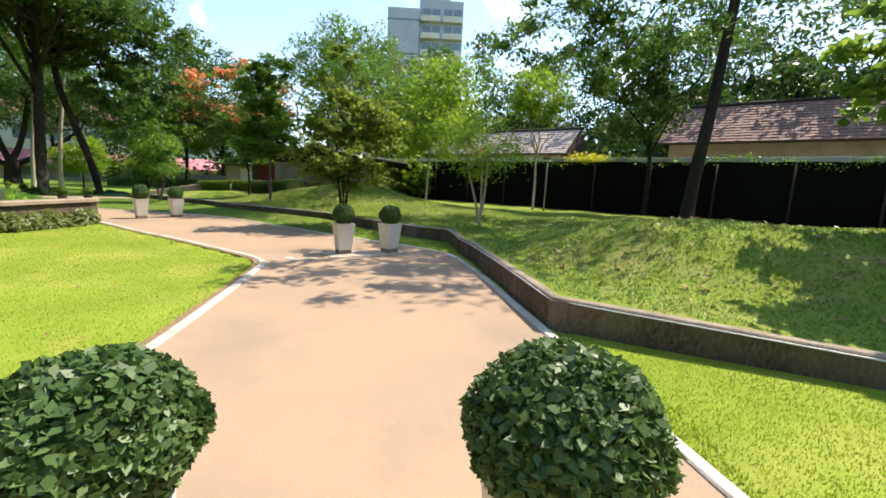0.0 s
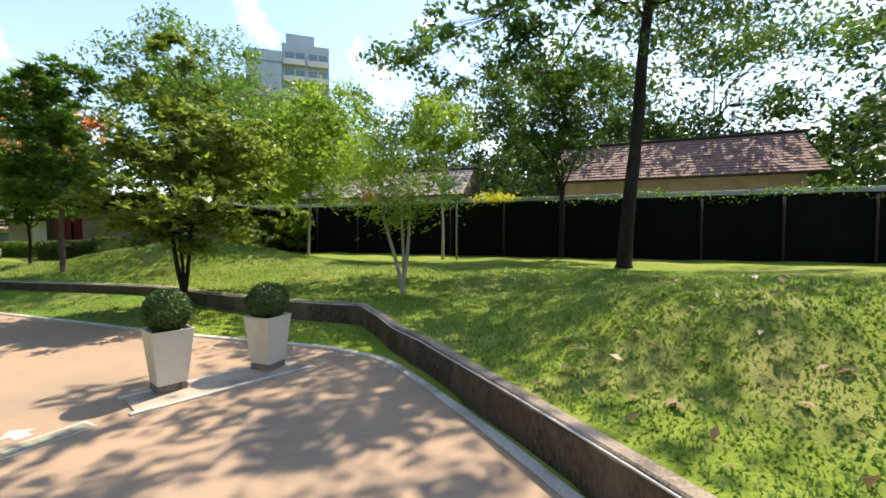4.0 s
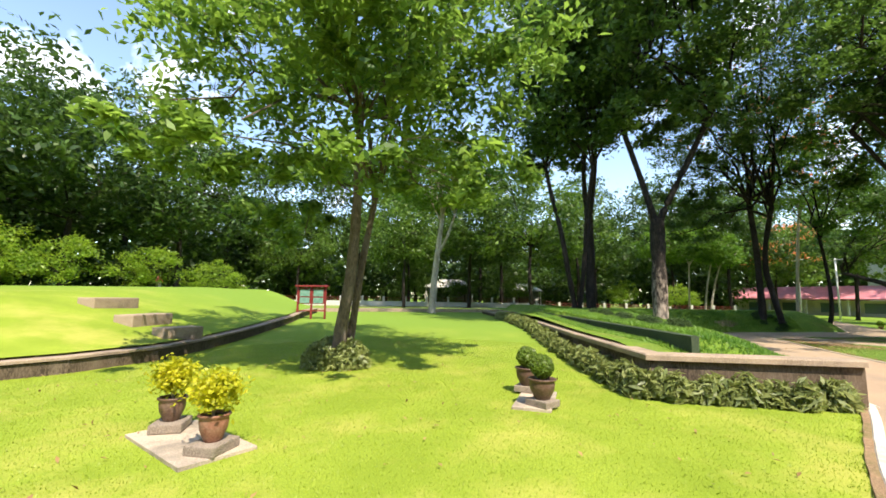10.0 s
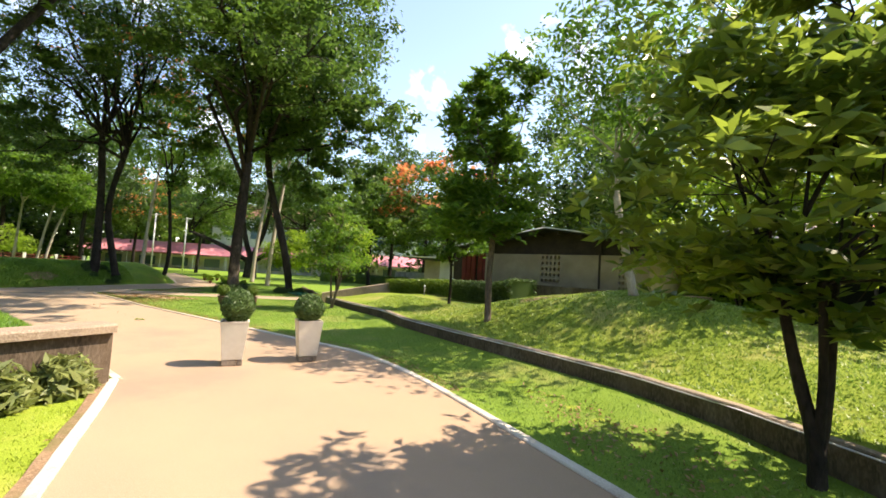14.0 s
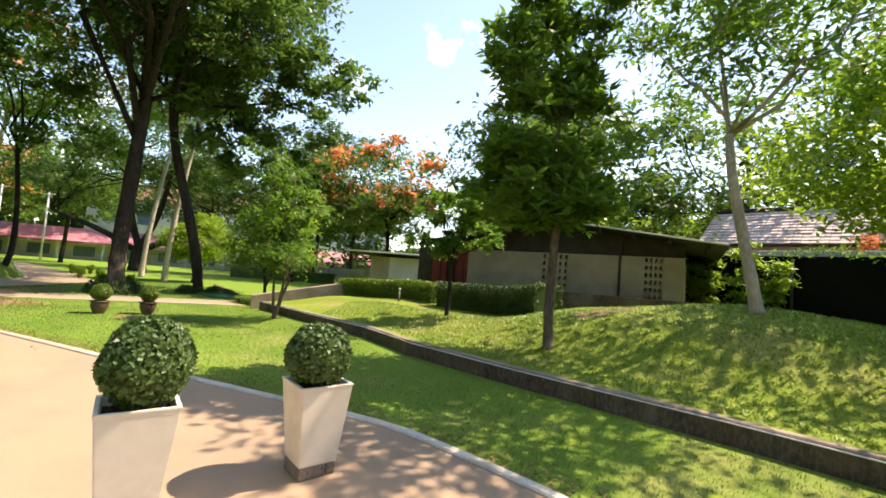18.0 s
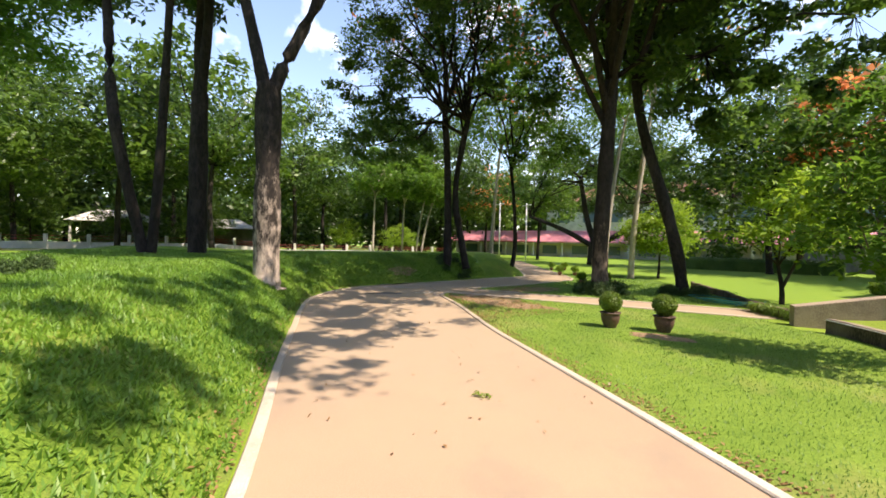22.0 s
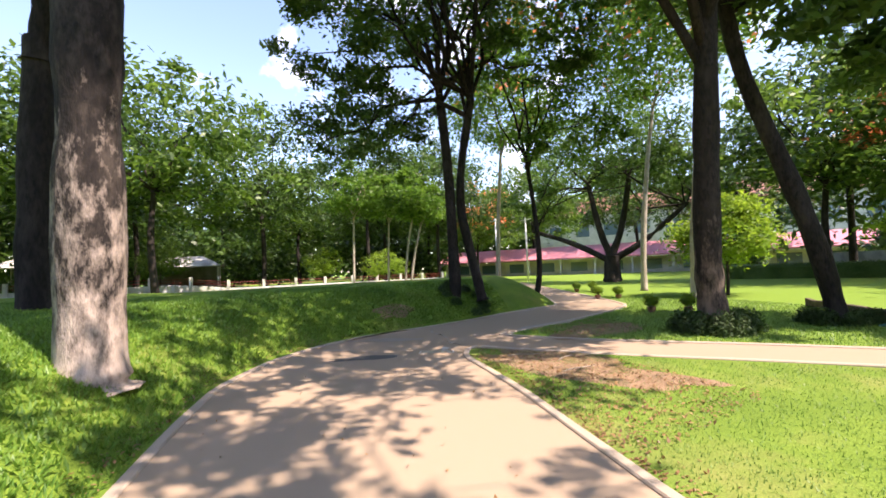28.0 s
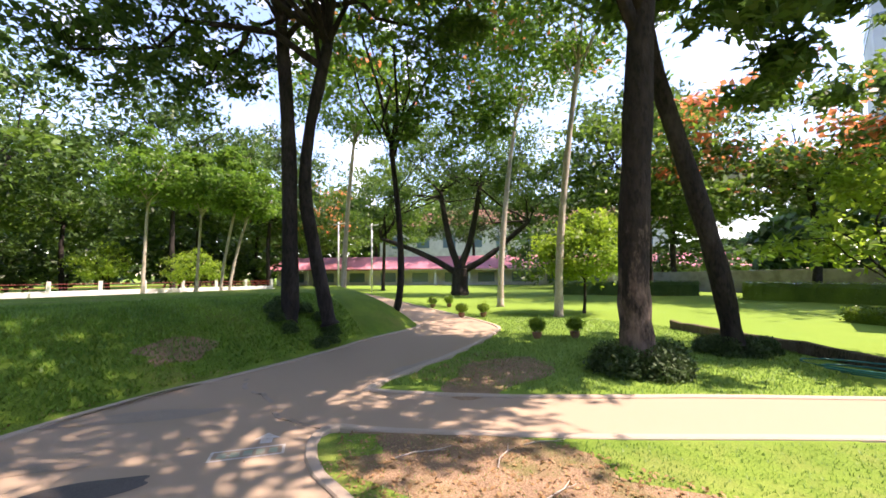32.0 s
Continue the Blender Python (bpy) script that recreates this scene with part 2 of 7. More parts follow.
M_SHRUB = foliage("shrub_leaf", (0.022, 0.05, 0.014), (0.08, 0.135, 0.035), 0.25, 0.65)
M_BLADE_V = foliage("verge_blade", (0.08, 0.168, 0.03), (0.185, 0.295, 0.06), 0.35)
M_LEAF_L = foliage("leaf_bright", (0.08, 0.165, 0.018), (0.24, 0.35, 0.035), 0.48)
M_LEAF_Y = foliage("leaf_yellow", (0.20, 0.26, 0.02), (0.60, 0.55, 0.03), 0.4)
M_LEAF_B = foliage("leaf_boxwood", (0.026, 0.066, 0.017), (0.125, 0.205, 0.055), 0.22, 0.47)
M_LEAF_T = foliage("leaf_topiary", (0.045, 0.09, 0.014), (0.19, 0.28, 0.04), 0.3, 0.4)
M_FLAME = foliage("flame_blossom", (0.45, 0.15, 0.05), (0.76, 0.32, 0.13), 0.35)
M_BLADE = foliage("grass_blade", (0.2, 0.275, 0.025), (0.3, 0.375, 0.045), 0.35)
M_BLADE_T = foliage("terrace_blade", (0.085, 0.17, 0.028), (0.265, 0.345, 0.07), 0.35)
M_BLADE_D = foliage("grass_blade_deep", (0.065, 0.165, 0.025), (0.21, 0.345, 0.05), 0.4)
M_POT = surf("planter_white_cement", [(0.75, 0.69, 0.575), (0.68, 0.62, 0.51), (0.77, 0.71, 0.60)], 3, 0.8, 0.04, 14, stain=(0.5, 0.45, 0.36), stain_scale=2.6, stain_amount=0.35)
M_PLINTH = surf("plinth_dark_cement", [(0.26, 0.21, 0.165), (0.16, 0.13, 0.10), (0.32, 0.265, 0.21)], 5, 0.92, 0.6, 60, per_object=0.15)
M_SOIL = surf("potting_soil", [(0.045, 0.03, 0.02), (0.025, 0.017, 0.012), (0.08, 0.055, 0.035)], 8, 0.95, 1.0, 60)
M_CLAY = surf("glazed_clay", [(0.10, 0.055, 0.038), (0.06, 0.035, 0.025), (0.14, 0.085, 0.06)], 5, 0.45, 0.15, 40, stain=(0.24, 0.19, 0.15), stain_scale=4.0, stain_amount=0.35, per_object=0.2)
M_TERRA = surf("terracotta", [(0.24, 0.10, 0.06), (0.17, 0.07, 0.045), (0.30, 0.15, 0.10)], 5, 0.6, 0.2, 40, stain=(0.32, 0.26, 0.2), stain_scale=4.0, stain_amount=0.4)
M_SLAB = surf("slab_cement", [(0.43, 0.35, 0.265), (0.31, 0.255, 0.195), (0.50, 0.42, 0.33)], 2, 0.9, 0.3, 60, stain=(0.16, 0.14, 0.12), stain_scale=1.8, stain_amount=0.7)
M_NET = surf("black_shade_net", [(0.004, 0.005, 0.0045), (0.007, 0.009, 0.007), (0.0025, 0.003, 0.003)], 0.8, 0.9, 0.4, 120, spec=0.1)
M_WHITEWALL = surf("white_wall_paint", [(0.62, 0.60, 0.56), (0.50, 0.48, 0.45)], 1.2, 0.85, 0.1, 40, stain=(0.32, 0.3, 0.27), stain_scale=0.9, stain_amount=0.4)
M_TILE_P = surf("roof_tile_faded", [(0.52, 0.42, 0.38), (0.43, 0.34, 0.30), (0.60, 0.51, 0.46)], 6, 0.85, 0.3, 60, per_object=0.25, stain=(0.25, 0.21, 0.19), stain_scale=2.0, stain_amount=0.3)
M_TILE = surf("roof_tile_clay", [(0.30, 0.17, 0.14), (0.22, 0.13, 0.11), (0.38, 0.25, 0.21)], 6, 0.85, 0.3, 60, per_object=0.25, stain=(0.12, 0.1, 0.09), stain_scale=2.0, stain_amount=0.4)
M_RIDGE = surf("dark_timber", [(0.03, 0.022, 0.018), (0.05, 0.036, 0.028)], 4, 0.8, 0.3, 60)
M_CREAM = surf("cream_plaster", [(0.40, 0.33, 0.245), (0.28, 0.225, 0.165)], 1.2, 0.9, 0.15, 50, stain=(0.2, 0.17, 0.13), stain_scale=0.8, stain_amount=0.5)
M_GREY = surf("grey_render", [(0.28, 0.27, 0.25), (0.20, 0.19, 0.175)], 1.4, 0.9, 0.2, 50, stain=(0.14, 0.12, 0.1), stain_scale=0.7, stain_amount=0.6)
M_METAL = surf("roof_sheet_metal", [(0.04, 0.043, 0.047), (0.026, 0.028, 0.031)], 2, 0.7, 0.1, 30)
M_EDGE = surf("white_metal_edge", [(0.72, 0.72, 0.72), (0.6, 0.6, 0.6)], 3, 0.4, 0.05, 40)
M_RED = surf("red_paint", [(0.24, 0.03, 0.028), (0.16, 0.022, 0.02)], 3, 0.5, 0.1, 40)
M_PINK = surf("pink_roof_sheet", [(0.62, 0.23, 0.26), (0.52, 0.19, 0.22)], 1.2, 0.6, 0.1, 30, stain=(0.4, 0.2, 0.2), stain_scale=0.3, stain_amount=0.4)
M_CONC = surf("tower_concrete", [(0.36, 0.41, 0.48), (0.29, 0.33, 0.40)], 0.2, 0.8, 0.05, 8)
M_PANE = surf("dark_glazing", [(0.10, 0.15, 0.19), (0.14, 0.2, 0.25)], 0.3, 0.12, 0.0, 8, spec=0.8)
M_LITTER = foliage("fallen_leaf", (0.13, 0.07, 0.03), (0.38, 0.23, 0.10), 0.1)
M_ROPE = surf("teal_hose", [(0.02, 0.17, 0.15), (0.015, 0.12, 0.11)], 8, 0.5, 0.1, 40)
M_WOODLAND = foliage("woodland_leaf", (0.008, 0.026, 0.007), (0.082, 0.155, 0.025), 0.32)
M_PARK = foliage("park_leaf", (0.014, 0.045, 0.009), (0.13, 0.225, 0.03), 0.36)


# ---- mesh helpers ----
def mesh_from(name, verts, faces, mats, smooth=False, mat_index=None):
    me = bpy.data.meshes.new(name)
    me.from_pydata(np.asarray(verts).tolist() if not isinstance(verts, list) else verts, [], faces.tolist() if isinstance(faces, np.ndarray) else faces)
    for m in mats if isinstance(mats, (list, tuple)) else [mats]:
        me.materials.append(m)
    if smooth:
        me.polygons.foreach_set("use_smooth", [True] * len(me.polygons))
    if mat_index is not None:
        me.polygons.foreach_set("material_index", mat_index)
    me.update()
    return me


def quads_mesh(name, corners, mat, smooth=False):
    """corners: array (n, k, 3) of separate k-gons."""
    n, k, _ = corners.shape
    me = bpy.data.meshes.new(name)
    me.vertices.add(n * k)
    me.vertices.foreach_set("co", corners.astype(np.float32).ravel())
    me.loops.add(n * k)
    me.loops.foreach_set("vertex_index", np.arange(n * k, dtype=np.int32))
    me.polygons.add(n)
    me.polygons.foreach_set("loop_start", np.arange(0, n * k, k, dtype=np.int32))
    me.materials.append(mat)
    me.update(calc_edges=True)
    return me


def put(name, me, parent=None, m=None, label="", category="", kind="", group=""):
    ob = new(name, me)
    if parent:
        ob.parent = parent
    if m is not None:
        ob.matrix_basis = m
    return tagged(ob, label, category, group, kind)


def part(name, bm, material, parent, label="", m=None, smooth=False):
    me = bpy.data.meshes.new(name)
    bm.to_mesh(me)
    bm.free()
    me.materials.append(material)
    if smooth:
        me.polygons.foreach_set("use_smooth", [True] * len(me.polygons))
    return put(name, me, parent, m, label)


def thing(name, m, label, category, group="", kind=""):
    return put(name, None, None, m, label, category, kind, group)


def box(x0, y0, z0, x1, y1, z1, bevel=0.0, bm=None):
    bm2 = bmesh.new()
    bmesh.ops.create_cube(bm2, size=1, matrix=Matrix.Translation(((x0 + x1) / 2, (y0 + y1) / 2, (z0 + z1) / 2)) @ Matrix.Diagonal((abs(x1 - x0), abs(y1 - y0), abs(z1 - z0), 1)))
    if bevel:
        bmesh.ops.bevel(bm2, geom=bm2.edges[:], offset=bevel, segments=2, affect="EDGES", profile=0.6)
    if bm is not None:
        tmp = bpy.data.meshes.new("tmp")
        bm2.to_mesh(tmp)
        bm2.free()
        bm.from_mesh(tmp)
        bpy.data.meshes.remove(tmp)
        return bm
    return bm2


def tube(points, radii, sides=8, closed_end=True):
    """Rings along points; returns verts (list) and faces (list)."""
    P = [Vector(p) for p in points]
    vs, fs = [], []
    for i, p in enumerate(P):
        d = (P[min(i + 1, len(P) - 1)] - P[max(i - 1, 0)]).normalized()
        a = d.orthogonal().normalized() if abs(d.z) < 0.9 else d.cross(Vector((0, 1, 0))).normalized()
        b = d.cross(a)
        for k in range(sides):
            t = 2 * math.pi * k / sides
            vs.append(p + (a * math.cos(t) + b * math.sin(t)) * radii[i])
    for i in range(len(P) - 1):
        for k in range(sides):
            k2 = (k + 1) % sides
            fs.append((i * sides + k, i * sides + k2, (i + 1) * sides + k2, (i + 1) * sides + k))
    if closed_end:
        fs.append(tuple(range((len(P) - 1) * sides, len(P) * sides)))
        fs.append(tuple(reversed(range(sides))))
    return vs, fs


def tubes_mesh(name, runs, mat, smooth=True):
    vs, fs = [], []
    for pts, rad, sides in runs:
        v, f = tube(pts, rad, sides)
        o = len(vs)
        vs += [tuple(p) for p in v]
        fs += [tuple(i + o for i in q) for q in f]
    return mesh_from(name, vs, fs, mat, smooth)


def lathe(profile, sides=24):
    bm = bmesh.new()
    rings = []
    for r, z in profile:
        rings.append([bm.verts.new((r * math.cos(2 * math.pi * k / sides), r * math.sin(2 * math.pi * k / sides), z)) for k in range(sides)])
    for a, b in zip(rings, rings[1:]):
        for k in range(sides):
            bm.faces.new((a[k], a[(k + 1) % sides], b[(k + 1) % sides], b[k]))
    bm.faces.new(list(reversed(rings[0])))
    bm.faces.new(rings[-1])
    return bm


def leaf_quads(rng, centres, size, aspect=0.45, flat=0.5, jitter=0.35, normals=None, dirs=None):
    """A pointed four-cornered leaf at each centre; flat: how far they lie level."""
    n = len(centres)
    d = rng.normal(size=(n, 3))
    d[:, 2] *= 1 - flat * 0.6
    if dirs is not None:
        d = np.array(dirs, float)
    d /= np.linalg.norm(d, axis=1, keepdims=True)
    if normals is None:
        up = rng.normal(size=(n, 3)) * (1 - flat) + np.array([0, 0, 1.0]) * (0.3 + flat)
    else:
        up = normals + rng.normal(size=(n, 3)) * 0.45
    w = np.cross(up, d)
    w /= np.linalg.norm(w, axis=1, keepdims=True) + 1e-9
    nn = np.cross(d, w)
    s = (size * (1 + jitter * rng.uniform(-1, 1, n)))[:, None]
    c = np.empty((n, 4, 3))
    c[:, 0] = centres - d * s * 0.5
    c[:, 1] = centres + w * s * aspect * 0.5 - d * s * 0.02 + nn * s * 0.08
    c[:, 2] = centres + d * s * 0.5 - nn * s * 0.06
    c[:, 3] = centres - w * s * aspect * 0.5 - d * s * 0.02 + nn * s * 0.08
    return c


def spread_line(pts, step):
    """Points at even steps along a polyline, as an array."""
    P = np.array(pts, float)
    seg = np.linalg.norm(np.diff(P, axis=0), axis=1)
    s = np.r_[0, np.cumsum(seg)]
    q = np.linspace(0, s[-1], max(2, int(round(s[-1] / step)) + 1))
    return np.stack([np.interp(q, s, P[:, k]) for k in range(P.shape[1])], 1)


def spread_corners(pts, step):
    """As spread_line, but every bend of the line stays a point of it."""
    P = np.array(pts, float)
    out = [P[:1]]
    for a, b in zip(P, P[1:]):
        k = max(1, int(round(np.linalg.norm(b - a) / step)))
        out.append(a + (b - a) * (np.arange(1, k + 1) / k)[:, None])
    return np.concatenate(out)


def smooth_line(pts, rounds=2):
    P = np.array(pts, float)
    for _ in range(rounds):
        Q = [P[0]]
        for a, b in zip(P, P[1:]):
            Q += [a * 0.75 + b * 0.25, a * 0.25 + b * 0.75]
        P = np.array(Q + [P[-1]])
    return P


def sstep(x, a, b):
    t = np.clip((np.asarray(x, float) - a) / (b - a), 0, 1)
    return t * t * (3 - 2 * t)


# ---- plan ----
KERB_L1 = [(-3.2, 6.0), (-4.2, 11.0), (-4.7, 14.3), (-4.85, 15.2), (-5.05, 16.3), (-5.28, 17.5), (-5.42, 18.07), (-5.6, 18.36), (-5.95, 18.67), (-6.48, 19.02), (-8.02, 20.04), (-9.28, 20.78), (-10.15, 21.34), (-11.2, 22.05), (-12.1, 22.62)]
KERB_L2 = [(-12.1, 22.66), (-13.2, 22.9), (-15.25, 23.25), (-16.25, 23.36), (-18.6, 23.52), (-20.4, 23.7), (-22.1, 23.86), (-23.1, 23.99), (-24.0, 24.14), (-24.85, 24.52), (-25.5, 24.87), (-26.2, 25.5), (-26.65, 26.05), (-27.2, 27.2), (-27.45, 28.3), (-28.05, 29.9), (-28.85, 31.6), (-29.4, 33.45), (-29.8, 33.95), (-32.05, 35.18), (-36.8, 37.6), (-41.3, 40.1), (-48.0, 43.8)]
KERB_R1 = [(0.4, 6.0), (-0.4, 10.5), (-0.88, 13.15), (-1.1, 14.3), (-1.28, 15.28), (-1.5, 16.4), (-1.75, 17.8), (-2.11, 19.28), (-2.3, 19.8), (-2.6, 20.16), (-3.03, 20.57), (-4.0, 21.16), (-5.75, 22.3), (-6.7, 23.05), (-7.5, 23.62), (-8.85, 24.58), (-9.6, 25.07), (-10.4, 25.48), (-11.1, 25.8), (-12.0, 25.93), (-13.9, 26.14), (-16.2, 26.46), (-18.0, 26.68), (-19.5, 26.86), (-21.0, 27.15), (-22.05, 27.37), (-23.3, 27.53), (-23.96, 27.6), (-24.45, 27.86), (-24.64, 28.17), (-24.25, 28.36), (-23.64, 28.84), (-22.8, 29.52), (-22.14, 30.13), (-20.87, 31.32), (-18.9, 33.0)]
KERB_R2 = [(-17.6, 35.7), (-20.84, 32.9), (-22.2, 31.75), (-23.02, 30.95), (-24.14, 29.92), (-25.38, 29.08), (-25.5, 29.22), (-25.72, 29.9), (-26.12, 31.2), (-26.8, 33.1), (-27.58, 34.7), (-27.95, 35.12), (-28.5, 35.5), (-29.78, 36.14), (-36.9, 39.3), (-48.0, 44.6)]
WALL_R = [(12.0, 7.6), (6.0, 11.2), (1.8, 13.67), (0.48, 14.44), (-0.33, 14.92), (-1.25, 15.46), (-1.42, 16.5), (-1.65, 17.76), (-1.93, 19.3), (-2.13, 20.0), (-2.24, 20.85), (-2.4, 21.72), (-3.3, 22.35), (-5.25, 24.0), (-5.95, 24.85), (-6.9, 25.65), (-8.35, 26.48), (-10.2, 27.42), (-11.9, 28.4), (-13.2, 29.5), (-15.0, 30.45), (-17.4, 31.85)]
WALL_B = [(-12.1, 22.52), (-12.02, 19.75), (-15.5, 19.15), (-18.0, 18.8), (-20.6, 18.45), (-25.0, 17.4), (-34.0, 15.2)]
WALL_S = [(-4.0, 4.8), (-7.0, 7.0), (-9.5, 8.9), (-11.2, 9.85), (-12.8, 10.08), (-14.4, 9.8), (-17.5, 9.1), (-21.5, 8.05), (-29.0, 5.3)]


def ground_z(x, y):
    """The lower ground: level by the path, rising gently to the west of the lawn, dipping far along the path."""
    x, y = np.asarray(x, float), np.asarray(y, float)
    west = 0.38 * sstep(-x, 13, 26) * sstep(22.6 - y, 0, 4)
    u = (-x - 30) * 0.6 + (y - 34) * 0.8
    fall = -0.25 * sstep(u, 4, 40) * sstep(-x, 18, 30)
    wall_foot = 0.11 * sstep(-x, 3.5, 7) * sstep(x, -18.4, -17) * sstep(1.0 - side_of(WALL_R, x, y), 0, 0.95)
    lawn = 0.09 * sstep(x, -1.2, 1.2) * sstep(19 - y, 0, 4) + 0.05 * sstep(-x, 7, 12) * sstep(21.5 - y, 0, 3)
    return west + fall + lawn + wall_foot


def side_of(line, x, y):
    """Distance to a polyline."""
    P = np.array(line, float)
    q = np.stack([np.ravel(x), np.ravel(y)], 1)
    best = np.full(len(q), 1e9)
    for a, b in zip(P, P[1:]):
        d = b - a
        t = np.clip(((q - a) @ d) / (d @ d), 0, 1)
        best = np.minimum(best, np.linalg.norm(q - a - t[:, None] * d, axis=1))
    return best.reshape(np.shape(x))


RIDGE_LINE = [(0.6, 18.2), (1.6, 17.6), (3.5, 16.6), (6.0, 15.4), (9.0, 14.0)]


def terrace_z(x, y):
    """The raised ground behind the retaining wall, with its mounds."""
    x, y = np.asarray(x, float), np.asarray(y, float)
    d = side_of(WALL_R, x, y)
    z = 0.318 + 0.22 * sstep(d, 0, 4)
    z = z + 0.55 * np.exp(-(side_of(RIDGE_LINE, x, y) / 1.6) ** 2) * sstep(d, 0.1, 2.2)
    for cx, cy, h, r in ((-6.5, 29.2, 0.72, 2.6), (-9.2, 30.3, 0.28, 2.0), (-2.4, 24.6, 0.15, 2.4), (8.0, 18.5, 0.3, 3.0), (-14.0, 33.0, 0.15, 2.5)):
        z = z + h * np.exp(-((x - cx) ** 2 + (y - cy) ** 2) / (r * r)) * sstep(d, 0.1, 2.2)
    return z + 0.035 * np.sin(1.9 * x + 0.7 * y) * np.sin(1.6 * y - 0.5 * x) * sstep(d, 0.2, 1.2)


def mound_z(x, y):
    """The raised bed and bank between the low wall and the path."""
    x, y = np.asarray(x, float), np.asarray(y, float)
    k = side_of(KERB_L2, x, y)
    top = 0.68 + 0.03 * sstep(-x, 16, 24)
    z = top * sstep(k, -0.25, 1.3) * sstep(k, -0.02, 0.35)
    front = sstep(-x, 12.0, 13.5)
    tier = 0.22 * sstep(-x, 12.4, 12.8) * sstep(k, 0.9, 2.0) * sstep(y - 0.17 * (x + 12.45), 20.56, 20.64)
    return z * front + (1 - front) * 0.57 * sstep(k, 0.0, 0.6) + 0.01 + tier + ground_z(x, y) * 0.3


# ---- ground ----
def axis_steps(lo, hi, fine_lo, fine_hi, fine):
    out = list(np.arange(fine_lo, fine_hi + 1e-6, fine))
    s, v = fine, fine_hi
    while v < hi:
        s *= 1.35
        v += s
        out.append(v)
    s, v = fine, fine_lo
    while v > lo:
        s *= 1.35
        v -= s
        out.insert(0, v)
    return np.array(out)


def inside(poly, x, y):
    P = np.array(poly, float)
    res = np.zeros(np.shape(x), bool)
    for (x0, y0), (x1, y1) in zip(P, np.roll(P, -1, axis=0)):
        c = ((y0 > y) != (y1 > y)) & (x < (x1 - x0) * (y - y0) / (y1 - y0 + 1e-12) + x0)
        res ^= c
    return res


PATH_POLY = KERB_L1 + KERB_L2[1:] + KERB_R2[::-1] + [(-18.9, 33.0)] + KERB_R1[::-1][1:]

gx = axis_steps(-1500, 1500, -46, 16, 0.3)
gy = axis_steps(-1500, 1500, 2, 52, 0.3)
X, Y = np.meshgrid(gx, gy, indexing="ij")
Zg = ground_z(X, Y)
Zg = np.where(inside(PATH_POLY, X, Y), Zg - 0.06, Zg)
nx, ny = X.shape
idx = np.arange(nx * ny).reshape(nx, ny)
fq = np.stack([idx[:-1, :-1], idx[1:, :-1], idx[1:, 1:], idx[:-1, 1:]], -1).reshape(-1, 4)
put("ground", mesh_from("ground", np.stack([X, Y, Zg], -1).reshape(-1, 3), fq, M_GRASS, True), label="mown green lawn running out to the trees", category="ground", kind="structure")


def ruled(name, a, b, zf, mat, across, label, category, bias=1.6):
    """A sheet between two lines of equally many points, with heights from zf."""
    t = np.linspace(0, 1, across + 1) ** bias
    XY = a[:, None] * (1 - t[None, :, None]) + b[:, None] * t[None, :, None]
    Zs = zf(XY[..., 0], XY[..., 1])
    n, k = Zs.shape
    i = np.arange(n * k).reshape(n, k)
    f = np.stack([i[:-1, :-1], i[1:, :-1], i[1:, 1:], i[:-1, 1:]], -1).reshape(-1, 4)
    me = mesh_from(name, np.concatenate([XY, Zs[..., None]], -1).reshape(-1, 3), f, mat, True)
    bm = bmesh.new()
    bm.from_mesh(me)
    bmesh.ops.recalc_face_normals(bm, faces=bm.faces[:])
    if sum(f.normal.z for f in bm.faces) < 0:
        bmesh.ops.reverse_faces(bm, faces=bm.faces[:])
    bm.to_mesh(me)
    bm.free()
    return put(name, me, label=label, category=category, kind="structure")


WALL_BACK = [(x + 0.07, y + 0.07) for x, y in WALL_R]
wr = spread_corners(WALL_BACK, 0.3)
ruled("ground_terrace", wr + np.array([0.06, 0.08]), wr + np.array([0.6, 0.8]) * 30, terrace_z, M_TERR, 70, "raised grassy terrace with low mounds behind the wall", "ground")
wb = spread_line(WALL_B, 0.25)
nb = spread_line([(-12.12, 22.64), (-13.2, 22.86), (-15.3, 23.21), (-18.6, 23.48), (-20.4, 23.66), (-22.1, 23.82), (-23.1, 23.95), (-24.03, 24.1), (-24.9, 24.48), (-25.55, 24.84), (-26.25, 25.48), (-26.7, 26.03), (-27.25, 27.18), (-27.5, 28.3), (-28.1, 29.88), (-28.9, 31.58), (-29.45, 33.43), (-29.85, 33.9), (-32.1, 35.12), (-36.9, 37.5)], 0.25)
nb = nb[np.linspace(0, len(nb) - 1, len(wb)).round().astype(int)]
ruled("ground_bank", wb + np.array([-0.03, 0.0]), nb, mound_z, M_COVER, 60, "grassy bank rising from the path to the raised bed", "ground", 1.0)
va = spread_line(KERB_R1[12:29], 0.25)
vb = spread_line(WALL_R[13:] + [(-18.6, 32.7), (-20.8, 31.25), (-22.1, 30.05), (-23.6, 28.78), (-24.4, 28.1)], 0.25)
vb = vb[np.linspace(0, len(vb) - 1, len(va)).round().astype(int)]
ruled("ground_verge", va, vb, lambda x, y: ground_z(x, y) + 0.007, M_VERGE, 24, "green verge between the path and the retaining wall", "ground", 1.0)
ws = spread_line(WALL_S, 0.4)


def south_z(x, y):
    d = side_of(WALL_S, x, y)
    return ground_z(x, y) + 0.28 + 1.15 * sstep(d, -0.8, 5.5)


ruled("ground_rise", ws + np.array([0.0, -0.08]), ws + np.array([-9, -24]), south_z, M_GRASS, 40, "sunlit grassy rise behind a low kerb wall", "ground")

